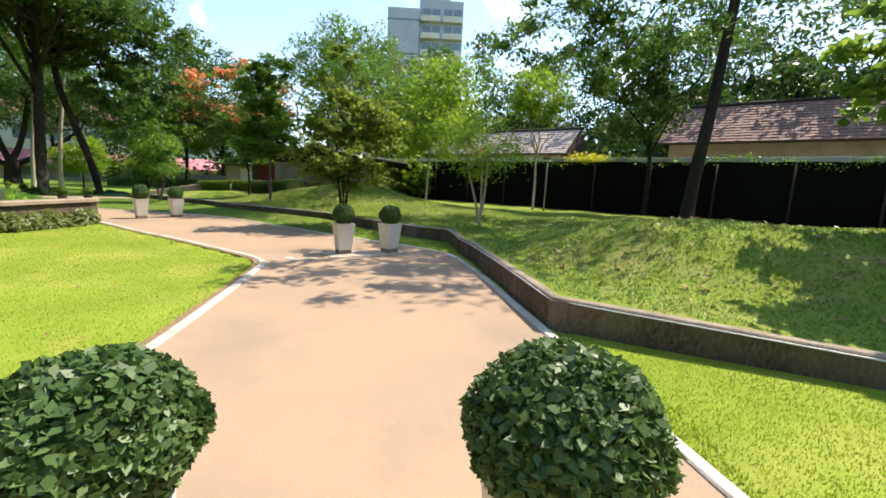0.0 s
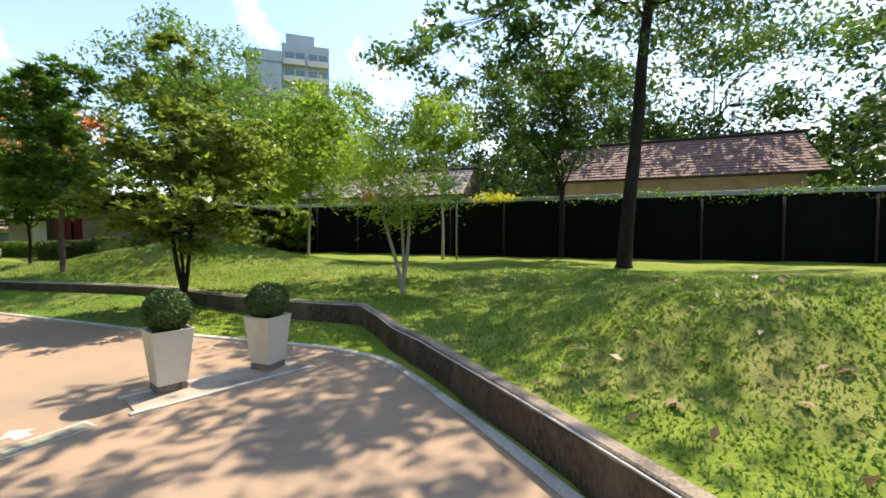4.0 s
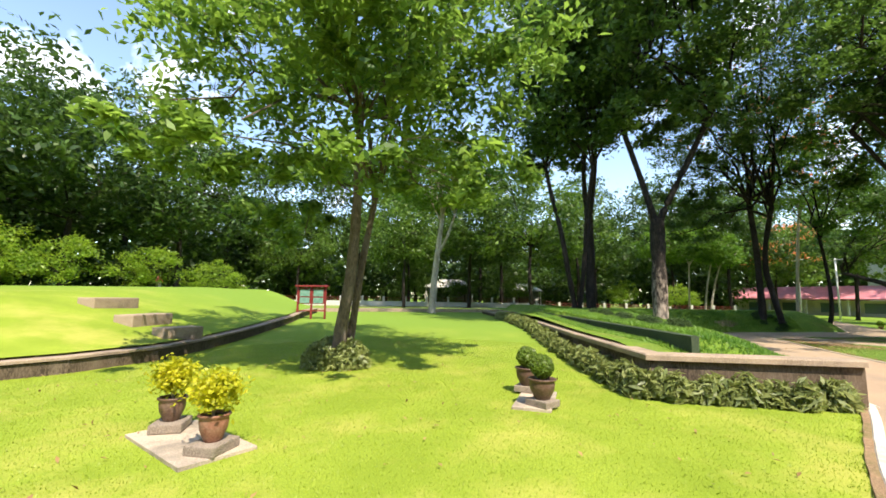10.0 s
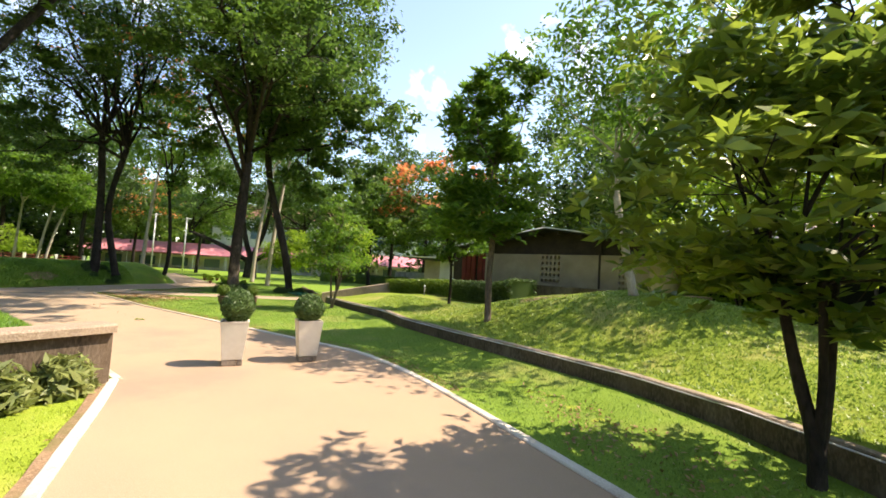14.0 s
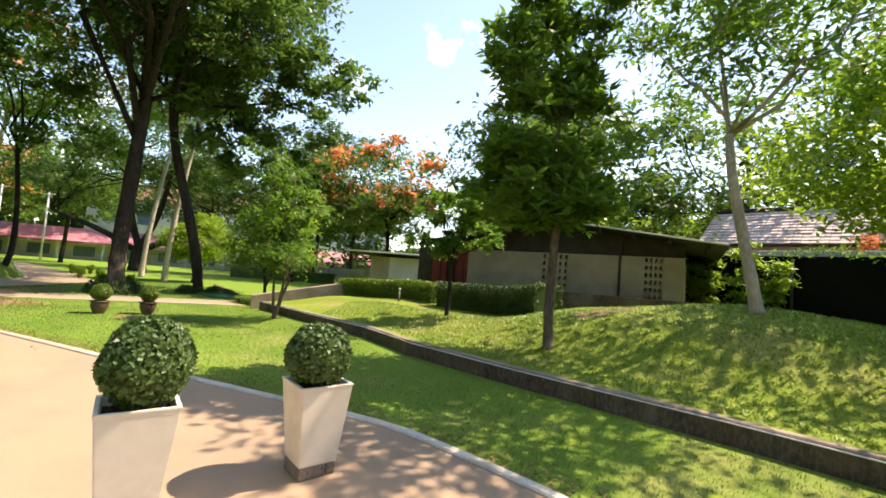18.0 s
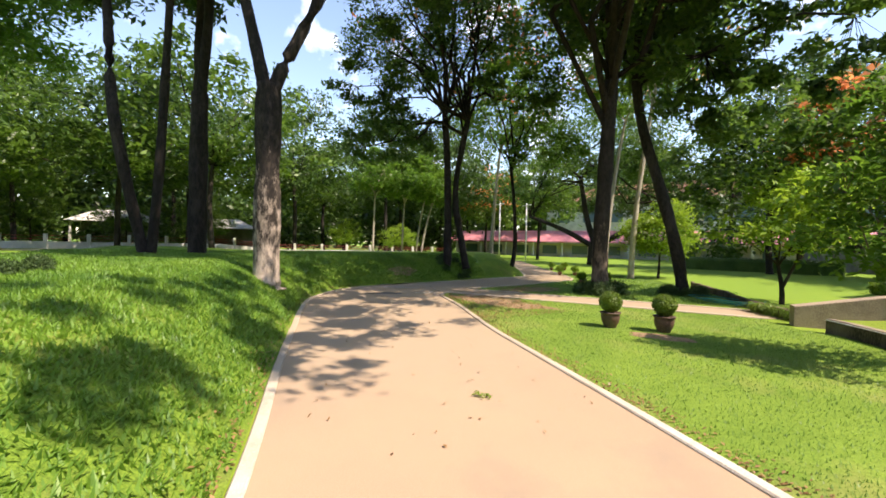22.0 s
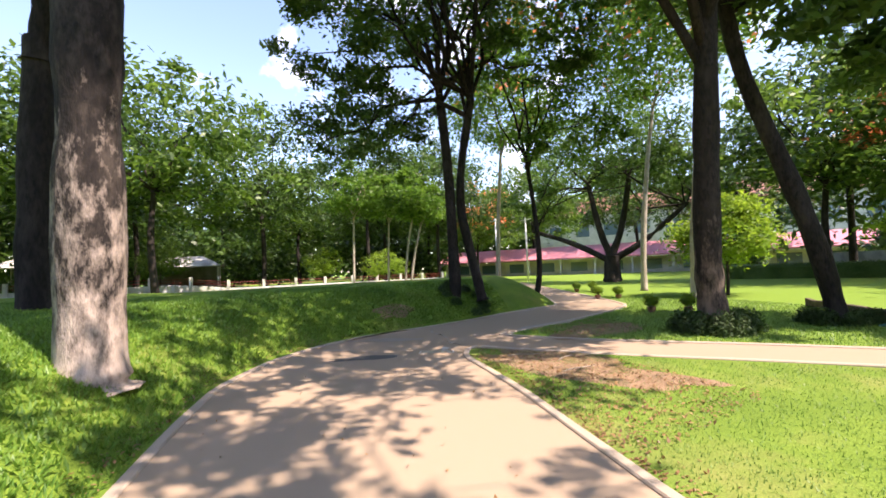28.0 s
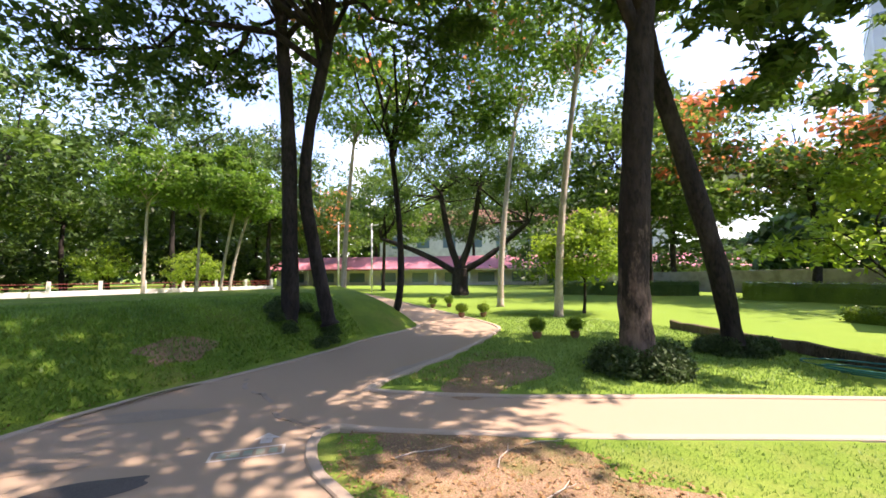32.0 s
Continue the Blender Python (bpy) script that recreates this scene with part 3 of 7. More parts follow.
# path surface, with its bevelled white kerbs
bm = bmesh.new()
vs = [bm.verts.new((x, y, float(ground_z(x, y)))) for x, y in PATH_POLY]
face = bm.faces.new(vs)
bmesh.ops.triangulate(bm, faces=[face])
if sum(f.normal.z for f in bm.faces) < 0:
    bmesh.ops.reverse_faces(bm, faces=bm.faces[:])
me = bpy.data.meshes.new("path")
bm.to_mesh(me)
bm.free()
me.materials.append(M_PATH)
put("path", me, label="tan coated asphalt footpath, stained, greyed for wear and shade under the trees", category="path", kind="structure")


def strip(name, line, width, z0, z1, mat, step, zf, label, category, kind="structure", bevel=0.012, wob=0.0, seed=3):
    """A wall or kerb of constant section along a line."""
    rng = np.random.default_rng(seed)
    L = spread_corners(line, step)
    d = np.diff(L, axis=0)
    d /= np.linalg.norm(d, axis=1, keepdims=True)
    nrm = np.stack([-d[:, 1], d[:, 0]], 1)
    nrm = np.concatenate([nrm[:1], nrm[:-1] + nrm[1:], nrm[-1:]])
    nrm /= np.linalg.norm(nrm, axis=1, keepdims=True)
    nrm[1:-1] /= np.maximum(0.6, np.sum(nrm[1:-1] * np.stack([-d[1:, 1], d[1:, 0]], 1), axis=1))[:, None]
    h = width / 2
    sec = [(-h, z0), (-h, z1 - bevel), (-h + bevel, z1), (h - bevel, z1), (h, z1 - bevel), (h, z0)]
    vs, fs = [], []
    for i, (p, q) in enumerate(zip(L, nrm)):
        z = float(zf(p[0], p[1]))
        w = rng.normal() * wob
        for o, zz in sec:
            vs.append((p[0] + q[0] * (o + w), p[1] + q[1] * (o + w), z + zz + (w * 0.6 if zz > z0 else 0)))
    k = len(sec)
    for i in range(len(L) - 1):
        for j in range(k - 1):
            a = i * k + j
            fs.append((a, a + 1, a + k + 1, a + k))
    fs.append(tuple(range(k)))
    fs.append(tuple(reversed(range((len(L) - 1) * k, len(L) * k))))
    me = mesh_from(name, vs, fs, mat)
    bm = bmesh.new()
    bm.from_mesh(me)
    bmesh.ops.recalc_face_normals(bm, faces=bm.faces[:])
    bm.to_mesh(me)
    bm.free()
    return put(name, me, label=label, category=category, kind=kind)


for n, (line, lab) in enumerate(((KERB_L1, "worn white-painted kerb along the lawn"), (KERB_L2, "worn white-painted kerb along the grassy bank"), (KERB_R1, "worn white-painted kerb along the verge"), (KERB_R2, "white-painted kerb at the fork of the path"))):
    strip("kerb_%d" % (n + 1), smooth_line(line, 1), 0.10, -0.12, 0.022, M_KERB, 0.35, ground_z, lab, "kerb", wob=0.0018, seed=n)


def zero(x, y):
    return 0.0


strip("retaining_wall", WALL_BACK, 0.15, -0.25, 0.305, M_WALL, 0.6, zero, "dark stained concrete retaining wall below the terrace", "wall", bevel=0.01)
strip("retaining_wall_coping", [(x + 0.07, y + 0.075) for x, y in WALL_R], 0.12, 0.309, 0.335, M_CAP, 0.45, zero, "pale concrete coping on the retaining wall", "wall", wob=0.006)
pl = spread_corners(WALL_BACK, 0.25)
pd = np.gradient(pl, axis=0)
pd /= np.linalg.norm(pd, axis=1, keepdims=True)
pq = pl + np.stack([-pd[:, 1], pd[:, 0]], 1) * 0.072
put("conduit", tubes_mesh("conduit", [([(x, y, 0.313 + 0.006 * math.sin(1.3 * x + 2 * y)) for x, y in pq], [0.0075] * len(pq), 6)], M_EDGE), label="thin white conduit along the edge of the retaining wall", category="pipe")
kl = spread_line(smooth_line(KERB_L1, 1), 0.3)
kd = np.gradient(kl, axis=0)
kd /= np.linalg.norm(kd, axis=1, keepdims=True)
strip("soil_strip", kl + np.stack([-kd[:, 1], kd[:, 0]], 1) * 0.085, 0.085, -0.05, 0.012, M_EARTH, 0.3, ground_z, "strip of bare orange soil between the lawn and the kerb", "ground", bevel=0.004, wob=0.004)
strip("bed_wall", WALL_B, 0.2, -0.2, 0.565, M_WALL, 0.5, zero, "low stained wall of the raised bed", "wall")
strip("bed_wall_coping", WALL_B, 0.34, 0.568, 0.66, M_COPE, 0.5, zero, "tan concrete coping on the raised bed wall", "wall", bevel=0.02)
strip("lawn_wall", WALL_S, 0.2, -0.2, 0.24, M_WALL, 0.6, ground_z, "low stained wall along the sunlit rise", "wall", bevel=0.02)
strip("lawn_wall_coping", WALL_S, 0.28, 0.243, 0.3, M_COPE, 0.6, ground_z, "worn concrete coping of the low lawn wall", "wall", bevel=0.015)


# ---- trees ----
def curve_pts(a, b, sag, rng, n=5, wob=0.06):
    a, b = Vector(a), Vector(b)
    L = (b - a).length
    out = []
    for i in range(n + 1):
        t = i / n
        p = a.lerp(b, t) + Vector((0, 0, sag * L * 4 * t * (1 - t)))
        if 0 < i < n:
            p += Vector(rng.normal(size=3) * wob * L * 0.5)
        out.append(p)
    return out


def tree(base, stems, crown, leaves, leaf, bark, seed, label, clumps=90, size=0.14, clump_r=0.16, category="tree", aspect=0.45, flat=0.55,
         limbs=7, flowers=0, flower_mat=None, hollow=0.45, name="tree", group="", lobes=None, rosette=0):
    """stems: list of (points relative to the base, first radius, last radius). crown: (cx, cy, cz, rx, ry, rz) relative to the base,
    or lobes: a list of such; base: place and, fourth, the size of the whole. Limbs grow from the stems' ends to points in the crown, twigs from those to leafy clumps."""
    rng = np.random.default_rng(seed)
    lobes = lobes or [crown]
    runs, tips = [], []
    for pts, r0, r1 in stems:
        P = smooth_line(pts, 2)
        n = len(P)
        rad = [r0 + (r1 - r0) * (i / (n - 1)) for i in range(n)]
        if r0 > 0.06:
            rad[0] = r0 * 1.35
        rad = [r * (1 + 0.05 * rng.normal()) for r in rad]
        runs.append(([Vector(p) for p in P], rad, 10 if r0 > 0.08 else 7))
        tips.append((Vector(P[-1]), r1, Vector(P[int(n * 0.75)])))
    nodes = []
    vol = np.array([l[3] * l[4] * l[5] for l in lobes])
    vol = vol ** 0.7 / (vol ** 0.7).sum()
    for j, (tip, r1, low) in enumerate(tips):
        for k in range(0 if j == 0 and r1 > 0.155 and len(tips) > 2 else limbs):
            lb = lobes[rng.choice(len(lobes), p=vol)]
            a = 2 * math.pi * (k + rng.uniform(0, 0.8)) / limbs
            u = rng.uniform(0.35, 0.75)
            end = Vector((lb[0] + lb[3] * u * math.cos(a), lb[1] + lb[4] * u * math.sin(a), lb[2] + lb[5] * rng.uniform(-0.35, 0.65)))
            start = tip if k % 3 else tip.lerp(low, rng.uniform(0, 0.8))
            pts = curve_pts(start, end, 0.08 if end.z > start.z else 0.15, rng, 5, 0.09)
            rr = r1 * rng.uniform(0.45, 0.75)
            runs.append((pts, [rr * (1 - 0.75 * i / 5) for i in range(6)], 6))
            nodes += [(pts[i], rr * (1 - 0.75 * i / 5)) for i in (2, 3, 4, 5)]
    npos = np.array([tuple(p) for p, _ in nodes])
    centres, spreads = [], []
    for c in range(clumps):
        lb = lobes[rng.choice(len(lobes), p=vol)]
        v = rng.normal(size=3)
        v /= np.linalg.norm(v)
        u = rng.uniform(hollow, 1.0) ** 0.7
        if v[2] < -0.3:
            u *= 0.8
        p = np.array(lb[:3]) + v * u * np.array(lb[3:])
        k = np.argmin(np.linalg.norm(npos - p, axis=1) + 0.4 * np.maximum(0, npos[:, 2] - p[2]))
        q, rr = nodes[k]
        runs.append((curve_pts(q, p, 0.04, rng, 2, 0.08), [max(0.006, rr * 0.4), max(0.005, rr * 0.28), 0.003], 3))
        centres.append(p)
        spreads.append(clump_r * rng.uniform(0.7, 1.4) * (np.mean(lb[3:])))
    centres, spreads = np.array(centres), np.array(spreads)
    which = rng.integers(0, clumps, leaves)
    off = rng.normal(size=(leaves, 3)) * spreads[which][:, None] * np.array([1.0, 1.0, 0.55])
    off[:, 2] -= 0.25 * np.linalg.norm(off[:, :2], axis=1)
    pos = centres[which] + off
    dirs = None
    if rosette:
        tipn = leaves // rosette
        pos, turn = np.repeat(pos[:tipn], rosette, axis=0), rng.uniform(0, 2 * math.pi, tipn * rosette)
        dirs = np.stack([np.cos(turn), np.sin(turn), rng.uniform(-0.5, 0.95, len(turn))], 1)
        dirs /= np.linalg.norm(dirs, axis=1, keepdims=True)
        pos = pos + dirs * size * 0.55
    k = base[3] if len(base) > 3 else 1.0
    root = thing(name, Matrix.Translation(base[:3]) @ Matrix.Diagonal((k, k, k, 1)), label, category, group)
    put("trunk", tubes_mesh("trunk", runs, bark), root)
    put("crown", quads_mesh("crown", leaf_quads(rng, pos, size, aspect, flat, dirs=dirs), leaf), root)
    if flowers:
        w = rng.choice(clumps, max(3, clumps // 2), replace=False)
        w = w[np.argsort(-centres[w][:, 2])][: max(3, clumps // 3)]
        ww = w[rng.integers(0, len(w), flowers)]
        fp = centres[ww] + rng.normal(size=(flowers, 3)) * spreads[ww][:, None] * np.array([0.8, 0.8, 0.4]) + np.array([0, 0, 0.12])
        put("blossom", quads_mesh("blossom", leaf_quads(rng, fp, size * 1.1, 0.8, 0.5), flower_mat or M_FLAME), root, label="orange-red blossom")
    return root


def on_terrace(x, y, k=1.0):
    return (x, y, float(terrace_z(x, y)) - 0.03, k)


def on_bank(x, y, k=1.0):
    return (x, y, float(mound_z(x, y)) - 0.16, k)


def on_lawn(x, y, k=1.0):
    return (x, y, float(ground_z(x, y)) - 0.03, k)


# the terrace trees
tree(on_terrace(5.10, 24.70, 1.20), [([(0, 0, 0), (0.1, 0, 1.5), (0.3, 0, 3.0), (0.5, 0.1, 5.0), (0.6, 0, 6.4)], 0.17, 0.10)], None, 16500, M_LEAF_D, M_BARK, 11,
     "tall dark-trunked tree leaning over the terrace", 260, 0.16, 0.1, lobes=[(0.6, -0.2, 7.6, 3.8, 3.6, 2.6), (-3.9, 0.2, 4.8, 2.3, 2.0, 0.9), (-2.4, -0.8, 4.5, 2.1, 1.8, 0.8), (3.6, -0.6, 6.4, 3.4, 2.8, 1.4), (-4.0, -3.1, 5.9, 1.9, 1.7, 0.7), (-2.4, -1.9, 6.4, 1.9, 1.7, 0.8)], limbs=12)
tree(on_terrace(-1.55, 22.45, 1.05), [([(0, 0, 0), (-0.1, 0, 0.5), (-0.35, 0.1, 1.4)], 0.05, 0.02), ([(0, 0, 0.3), (0.08, 0, 0.8), (0.12, 0, 1.7)], 0.04, 0.02), ([(0, 0, 0.2), (0, 0.05, 0.8), (-0.02, 0.1, 1.6)], 0.035, 0.015)],
     (-0.1, 0.1, 2.0, 1.1, 1.0, 0.85), 4000, M_LEAF_L, M_BARK_P, 12, "slender young tree with pale forked stems", 60, 0.10, 0.2, limbs=4, aspect=0.35)
tree((-5.6, 23.93, 0.03, 1.0), [([(0, 0, 0), (0.0, 0, 0.35), (-0.1, 0.03, 0.75), (-0.2, 0.1, 1.4)], 0.065, 0.032), ([(0, 0, 0.2), (0.06, 0.02, 0.6), (0.12, 0.08, 1.5)], 0.045, 0.025), ([(0, 0, 0.3), (0.02, -0.06, 0.8), (-0.02, -0.15, 1.5)], 0.04, 0.022)], None, 15500, M_LEAF_R, M_BARK, 13,
     "dense bushy tree with two dark stems beside the wall", 170, 0.155, 0.14, lobes=[(0.1, 0.1, 2.2, 1.65, 1.6, 1.2), (-0.2, 0, 3.3, 1.2, 1.15, 0.95), (0.8, 0.2, 3.1, 1.0, 1.0, 0.8), (-0.2, 0.1, 4.1, 0.8, 0.8, 0.6), (-0.1, 0.1, 4.9, 0.5, 0.5, 0.5), (0.5, 0.3, 1.5, 1.0, 0.9, 0.5)], aspect=0.36, flat=0.25, rosette=9)
tree(on_terrace(5.54, 28.68, 1.16), [([(0, 0, 0), (0.05, 0, 1.2), (0, 0, 2.2)], 0.1, 0.06)], None, 9500, M_LEAF_D, M_BARK, 14,
     "dark shade tree in front of the black fence", 130, 0.16, 0.15, lobes=[(-0.5, 0, 3.5, 1.5, 1.5, 1.2), (-1.4, 0, 5.0, 1.7, 1.6, 1.2), (0.9, 0, 5.4, 1.8, 1.6, 0.9)])
tree(on_terrace(3.50, 16.30), [([(0, 0, 0), (0.03, 0, 0.5), (0.06, 0, 1.1), (0.1, 0, 1.6)], 0.075, 0.05)], None, 3800, M_LEAF_G, M_BARK_G, 15,
     "spreading tree with large glossy leaves on the mound", 110, 0.19, 0.09, lobes=[(0.5, 0.1, 1.8, 1.4, 1.3, 0.55), (0.25, 0.1, 2.5, 1.4, 1.3, 0.6), (0.45, 0.1, 3.1, 1.0, 1.0, 0.45)], aspect=0.6)
tree(on_terrace(1.15, 29.44, 1.16), [([(0, 0, 0), (0.02, 0, 1.0), (0, 0.1, 2.0)], 0.05, 0.03)], (0, 0, 4.1, 1.2, 1.2, 1.0), 4200, M_LEAF_L, M_BARK_P, 16,
     "thin-stemmed bright green tree by the fence", 90, 0.14, 0.17)
tree(on_terrace(-3.57, 31.03, 1.16), [([(0, 0, 0), (0.05, 0, 1.1), (0.1, 0, 2.0)], 0.05, 0.03)], None, 11000, M_LEAF_L, M_BARK_P, 17,
     "bright green feathery tree by the fence", 130, 0.15, 0.16, lobes=[(0, 0, 3.0, 2.1, 2.0, 1.5), (0.5, 0.3, 4.5, 1.5, 1.5, 1.1)])
for bx, by, bs in ((-6.96, 37.72, 71), (-5.57, 36.55, 72), (-4.24, 35.79, 73)):
    tree(on_terrace(bx, by), [([(0, 0, 0), (0.05, 0, 0.5), (-0.05, 0.05, 1.2)], 0.05, 0.02), ([(0, 0, 0.1), (-0.1, 0.1, 0.7), (-0.2, 0.1, 1.5)], 0.04, 0.02)], None, 3400, M_LEAF_L, M_BARK_G, bs,
         "tall bright green bush against the black fence", 50, 0.15, 0.14, lobes=[(0, 0, 0.75, 0.75, 0.7, 0.6), (0.1, 0, 1.5, 0.8, 0.7, 0.6), (-0.2, 0.1, 2.15, 0.55, 0.5, 0.4)], limbs=4, aspect=0.4)
tree(on_terrace(-9.81, 28.48, 1.10), [([(0, 0, 0), (-0.03, 0, 0.8), (0.02, 0, 1.7)], 0.075, 0.045)], None, 13000, M_LEAF_M, M_BARK_G, 18,
     "dense dark green tree with a narrow pointed crown", 190, 0.165, 0.13, lobes=[(-0.25, 0, 2.1, 1.05, 1.0, 0.65), (-0.2, 0, 2.9, 1.1, 1.05, 0.8), (-0.15, 0, 3.8, 0.95, 0.95, 0.75), (0.1, 0, 4.7, 0.7, 0.7, 0.5), (-0.6, 0, 4.3, 0.5, 0.5, 0.5)], aspect=0.32, flat=0.3, rosette=7)
tree(on_terrace(-7.00, 29.00, 1.08), [([(0, 0, 0), (-0.15, 0, 0.8), (-0.35, 0, 1.8), (-0.4, 0, 2.4)], 0.085, 0.05)], None, 7800, M_LEAF_M, M_BARK_P, 19,
     "feathery-leaved tree with a leaning pale trunk on the mound", 260, 0.13, 0.1, lobes=[(0.5, 0.2, 3.9, 2.6, 2.4, 1.1), (0.3, 0.3, 5.1, 2.1, 2.0, 1.1), (-0.9, -0.2, 4.4, 1.6, 1.5, 0.9)])
tree(on_terrace(-12.0, 31.1), [([(0, 0, 0), (0.03, 0, 0.6), (0.0, 0, 1.2)], 0.05, 0.035)], None, 4200, M_LEAF_M, M_BARK, 35,
     "small round-crowned green tree beside the hedge", 84, 0.14, 0.13, lobes=[(-0.35, 0, 1.6, 0.75, 0.7, 0.35), (0.4, 0.1, 1.8, 0.75, 0.7, 0.4), (0, -0.1, 2.35, 0.8, 0.75, 0.42), (0.3, 0.2, 2.85, 0.4, 0.4, 0.3)], aspect=0.38)
tree(on_lawn(-15.97, 30.60, 1.12), [([(0, 0, 0), (0.08, 0, 0.3), (0.28, 0, 0.9)], 0.045, 0.025), ([(0, 0, 0.02), (-0.06, 0, 0.4), (-0.1, 0, 1.0)], 0.04, 0.02), ([(0, 0, 0.02), (0.05, 0.1, 0.5), (0.1, 0.1, 1.1)], 0.04, 0.02)], None, 5200, M_LEAF_M, M_BARK_G, 20,
     "small bright green tree with splayed stems on the verge", 120, 0.11, 0.16, lobes=[(0.05, 0, 1.4, 0.95, 0.9, 0.42), (-0.25, 0, 1.95, 0.8, 0.8, 0.42), (0.3, 0.1, 2.4, 0.75, 0.7, 0.42), (0, 0, 2.95, 0.5, 0.5, 0.38)], aspect=0.4)
tree(on_lawn(-20.34, 35.88, 1.18), [([(0, 0, 0), (0.0, 0, 0.4), (-0.1, 0, 0.9)], 0.06, 0.035), ([(0, 0, 0.4), (0.15, 0, 0.75), (0.35, 0, 1.2)], 0.04, 0.025)], None, 4600, M_LEAF_L, M_BARK, 36,
     "small airy light green tree on the bank beyond the side path", 110, 0.14, 0.15, lobes=[(0, 0, 1.7, 1.5, 1.3, 0.55), (0.3, 0.1, 2.5, 1.2, 1.1, 0.6)])
tree(on_lawn(-27.87, 39.91, 1.19), [([(0, 0, 0), (0.05, 0, 0.5), (0.05, 0, 1.0)], 0.06, 0.03)], None, 7000, M_LEAF_L, M_BARK, 33,
     "low spreading yellow-green tree on the far lawn", 90, 0.15, 0.17, lobes=[(0, 0, 1.7, 1.5, 1.5, 0.8), (0.2, 0, 2.5, 1.0, 1.0, 0.6)])
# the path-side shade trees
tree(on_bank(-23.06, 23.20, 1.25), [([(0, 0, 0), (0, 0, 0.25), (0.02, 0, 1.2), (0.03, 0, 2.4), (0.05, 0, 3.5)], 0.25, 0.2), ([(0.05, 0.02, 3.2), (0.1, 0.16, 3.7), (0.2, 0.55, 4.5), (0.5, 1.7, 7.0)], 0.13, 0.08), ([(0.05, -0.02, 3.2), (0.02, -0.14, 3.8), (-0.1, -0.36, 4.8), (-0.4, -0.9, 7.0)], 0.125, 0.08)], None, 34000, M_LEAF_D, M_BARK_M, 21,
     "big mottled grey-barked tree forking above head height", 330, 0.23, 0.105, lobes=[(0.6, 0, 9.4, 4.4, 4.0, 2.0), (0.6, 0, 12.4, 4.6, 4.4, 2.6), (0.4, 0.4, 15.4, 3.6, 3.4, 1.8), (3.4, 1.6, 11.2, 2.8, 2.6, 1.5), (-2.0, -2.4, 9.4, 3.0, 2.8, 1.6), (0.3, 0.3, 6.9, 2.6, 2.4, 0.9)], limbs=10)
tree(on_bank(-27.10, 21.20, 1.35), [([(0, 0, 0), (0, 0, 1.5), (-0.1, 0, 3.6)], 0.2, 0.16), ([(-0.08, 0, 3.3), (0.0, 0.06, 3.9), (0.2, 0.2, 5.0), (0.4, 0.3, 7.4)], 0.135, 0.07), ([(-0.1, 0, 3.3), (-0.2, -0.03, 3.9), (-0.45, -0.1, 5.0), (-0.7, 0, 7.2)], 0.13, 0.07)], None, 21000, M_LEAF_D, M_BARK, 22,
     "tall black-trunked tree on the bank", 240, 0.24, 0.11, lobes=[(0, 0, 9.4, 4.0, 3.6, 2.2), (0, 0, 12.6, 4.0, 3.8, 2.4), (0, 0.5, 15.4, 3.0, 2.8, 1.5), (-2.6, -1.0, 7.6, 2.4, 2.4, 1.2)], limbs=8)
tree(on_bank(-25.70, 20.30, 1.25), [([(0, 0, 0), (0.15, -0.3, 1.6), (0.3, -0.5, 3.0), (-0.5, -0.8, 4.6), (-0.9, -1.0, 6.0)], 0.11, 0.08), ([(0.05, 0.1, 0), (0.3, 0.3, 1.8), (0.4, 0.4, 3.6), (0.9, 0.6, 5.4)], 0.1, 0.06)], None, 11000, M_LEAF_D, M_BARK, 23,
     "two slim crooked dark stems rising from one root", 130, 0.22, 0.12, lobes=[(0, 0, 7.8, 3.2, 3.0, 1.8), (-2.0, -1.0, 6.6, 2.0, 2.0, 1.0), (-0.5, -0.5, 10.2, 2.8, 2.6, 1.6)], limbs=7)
# Outermost lobes over the path are unseen, added to cast shade on it.
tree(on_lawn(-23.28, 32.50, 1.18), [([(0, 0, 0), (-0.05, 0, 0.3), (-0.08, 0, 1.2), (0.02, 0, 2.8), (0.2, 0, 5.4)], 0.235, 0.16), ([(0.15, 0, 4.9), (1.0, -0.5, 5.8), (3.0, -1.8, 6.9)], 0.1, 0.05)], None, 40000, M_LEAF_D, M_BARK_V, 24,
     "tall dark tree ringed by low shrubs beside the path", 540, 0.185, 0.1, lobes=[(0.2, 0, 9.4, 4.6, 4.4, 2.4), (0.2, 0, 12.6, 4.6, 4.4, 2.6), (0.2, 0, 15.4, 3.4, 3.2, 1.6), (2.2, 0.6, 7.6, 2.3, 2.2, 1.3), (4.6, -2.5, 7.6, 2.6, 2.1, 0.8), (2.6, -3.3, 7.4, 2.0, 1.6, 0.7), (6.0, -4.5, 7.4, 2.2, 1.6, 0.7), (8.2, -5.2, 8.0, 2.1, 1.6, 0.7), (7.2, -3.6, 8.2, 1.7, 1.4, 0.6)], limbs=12)
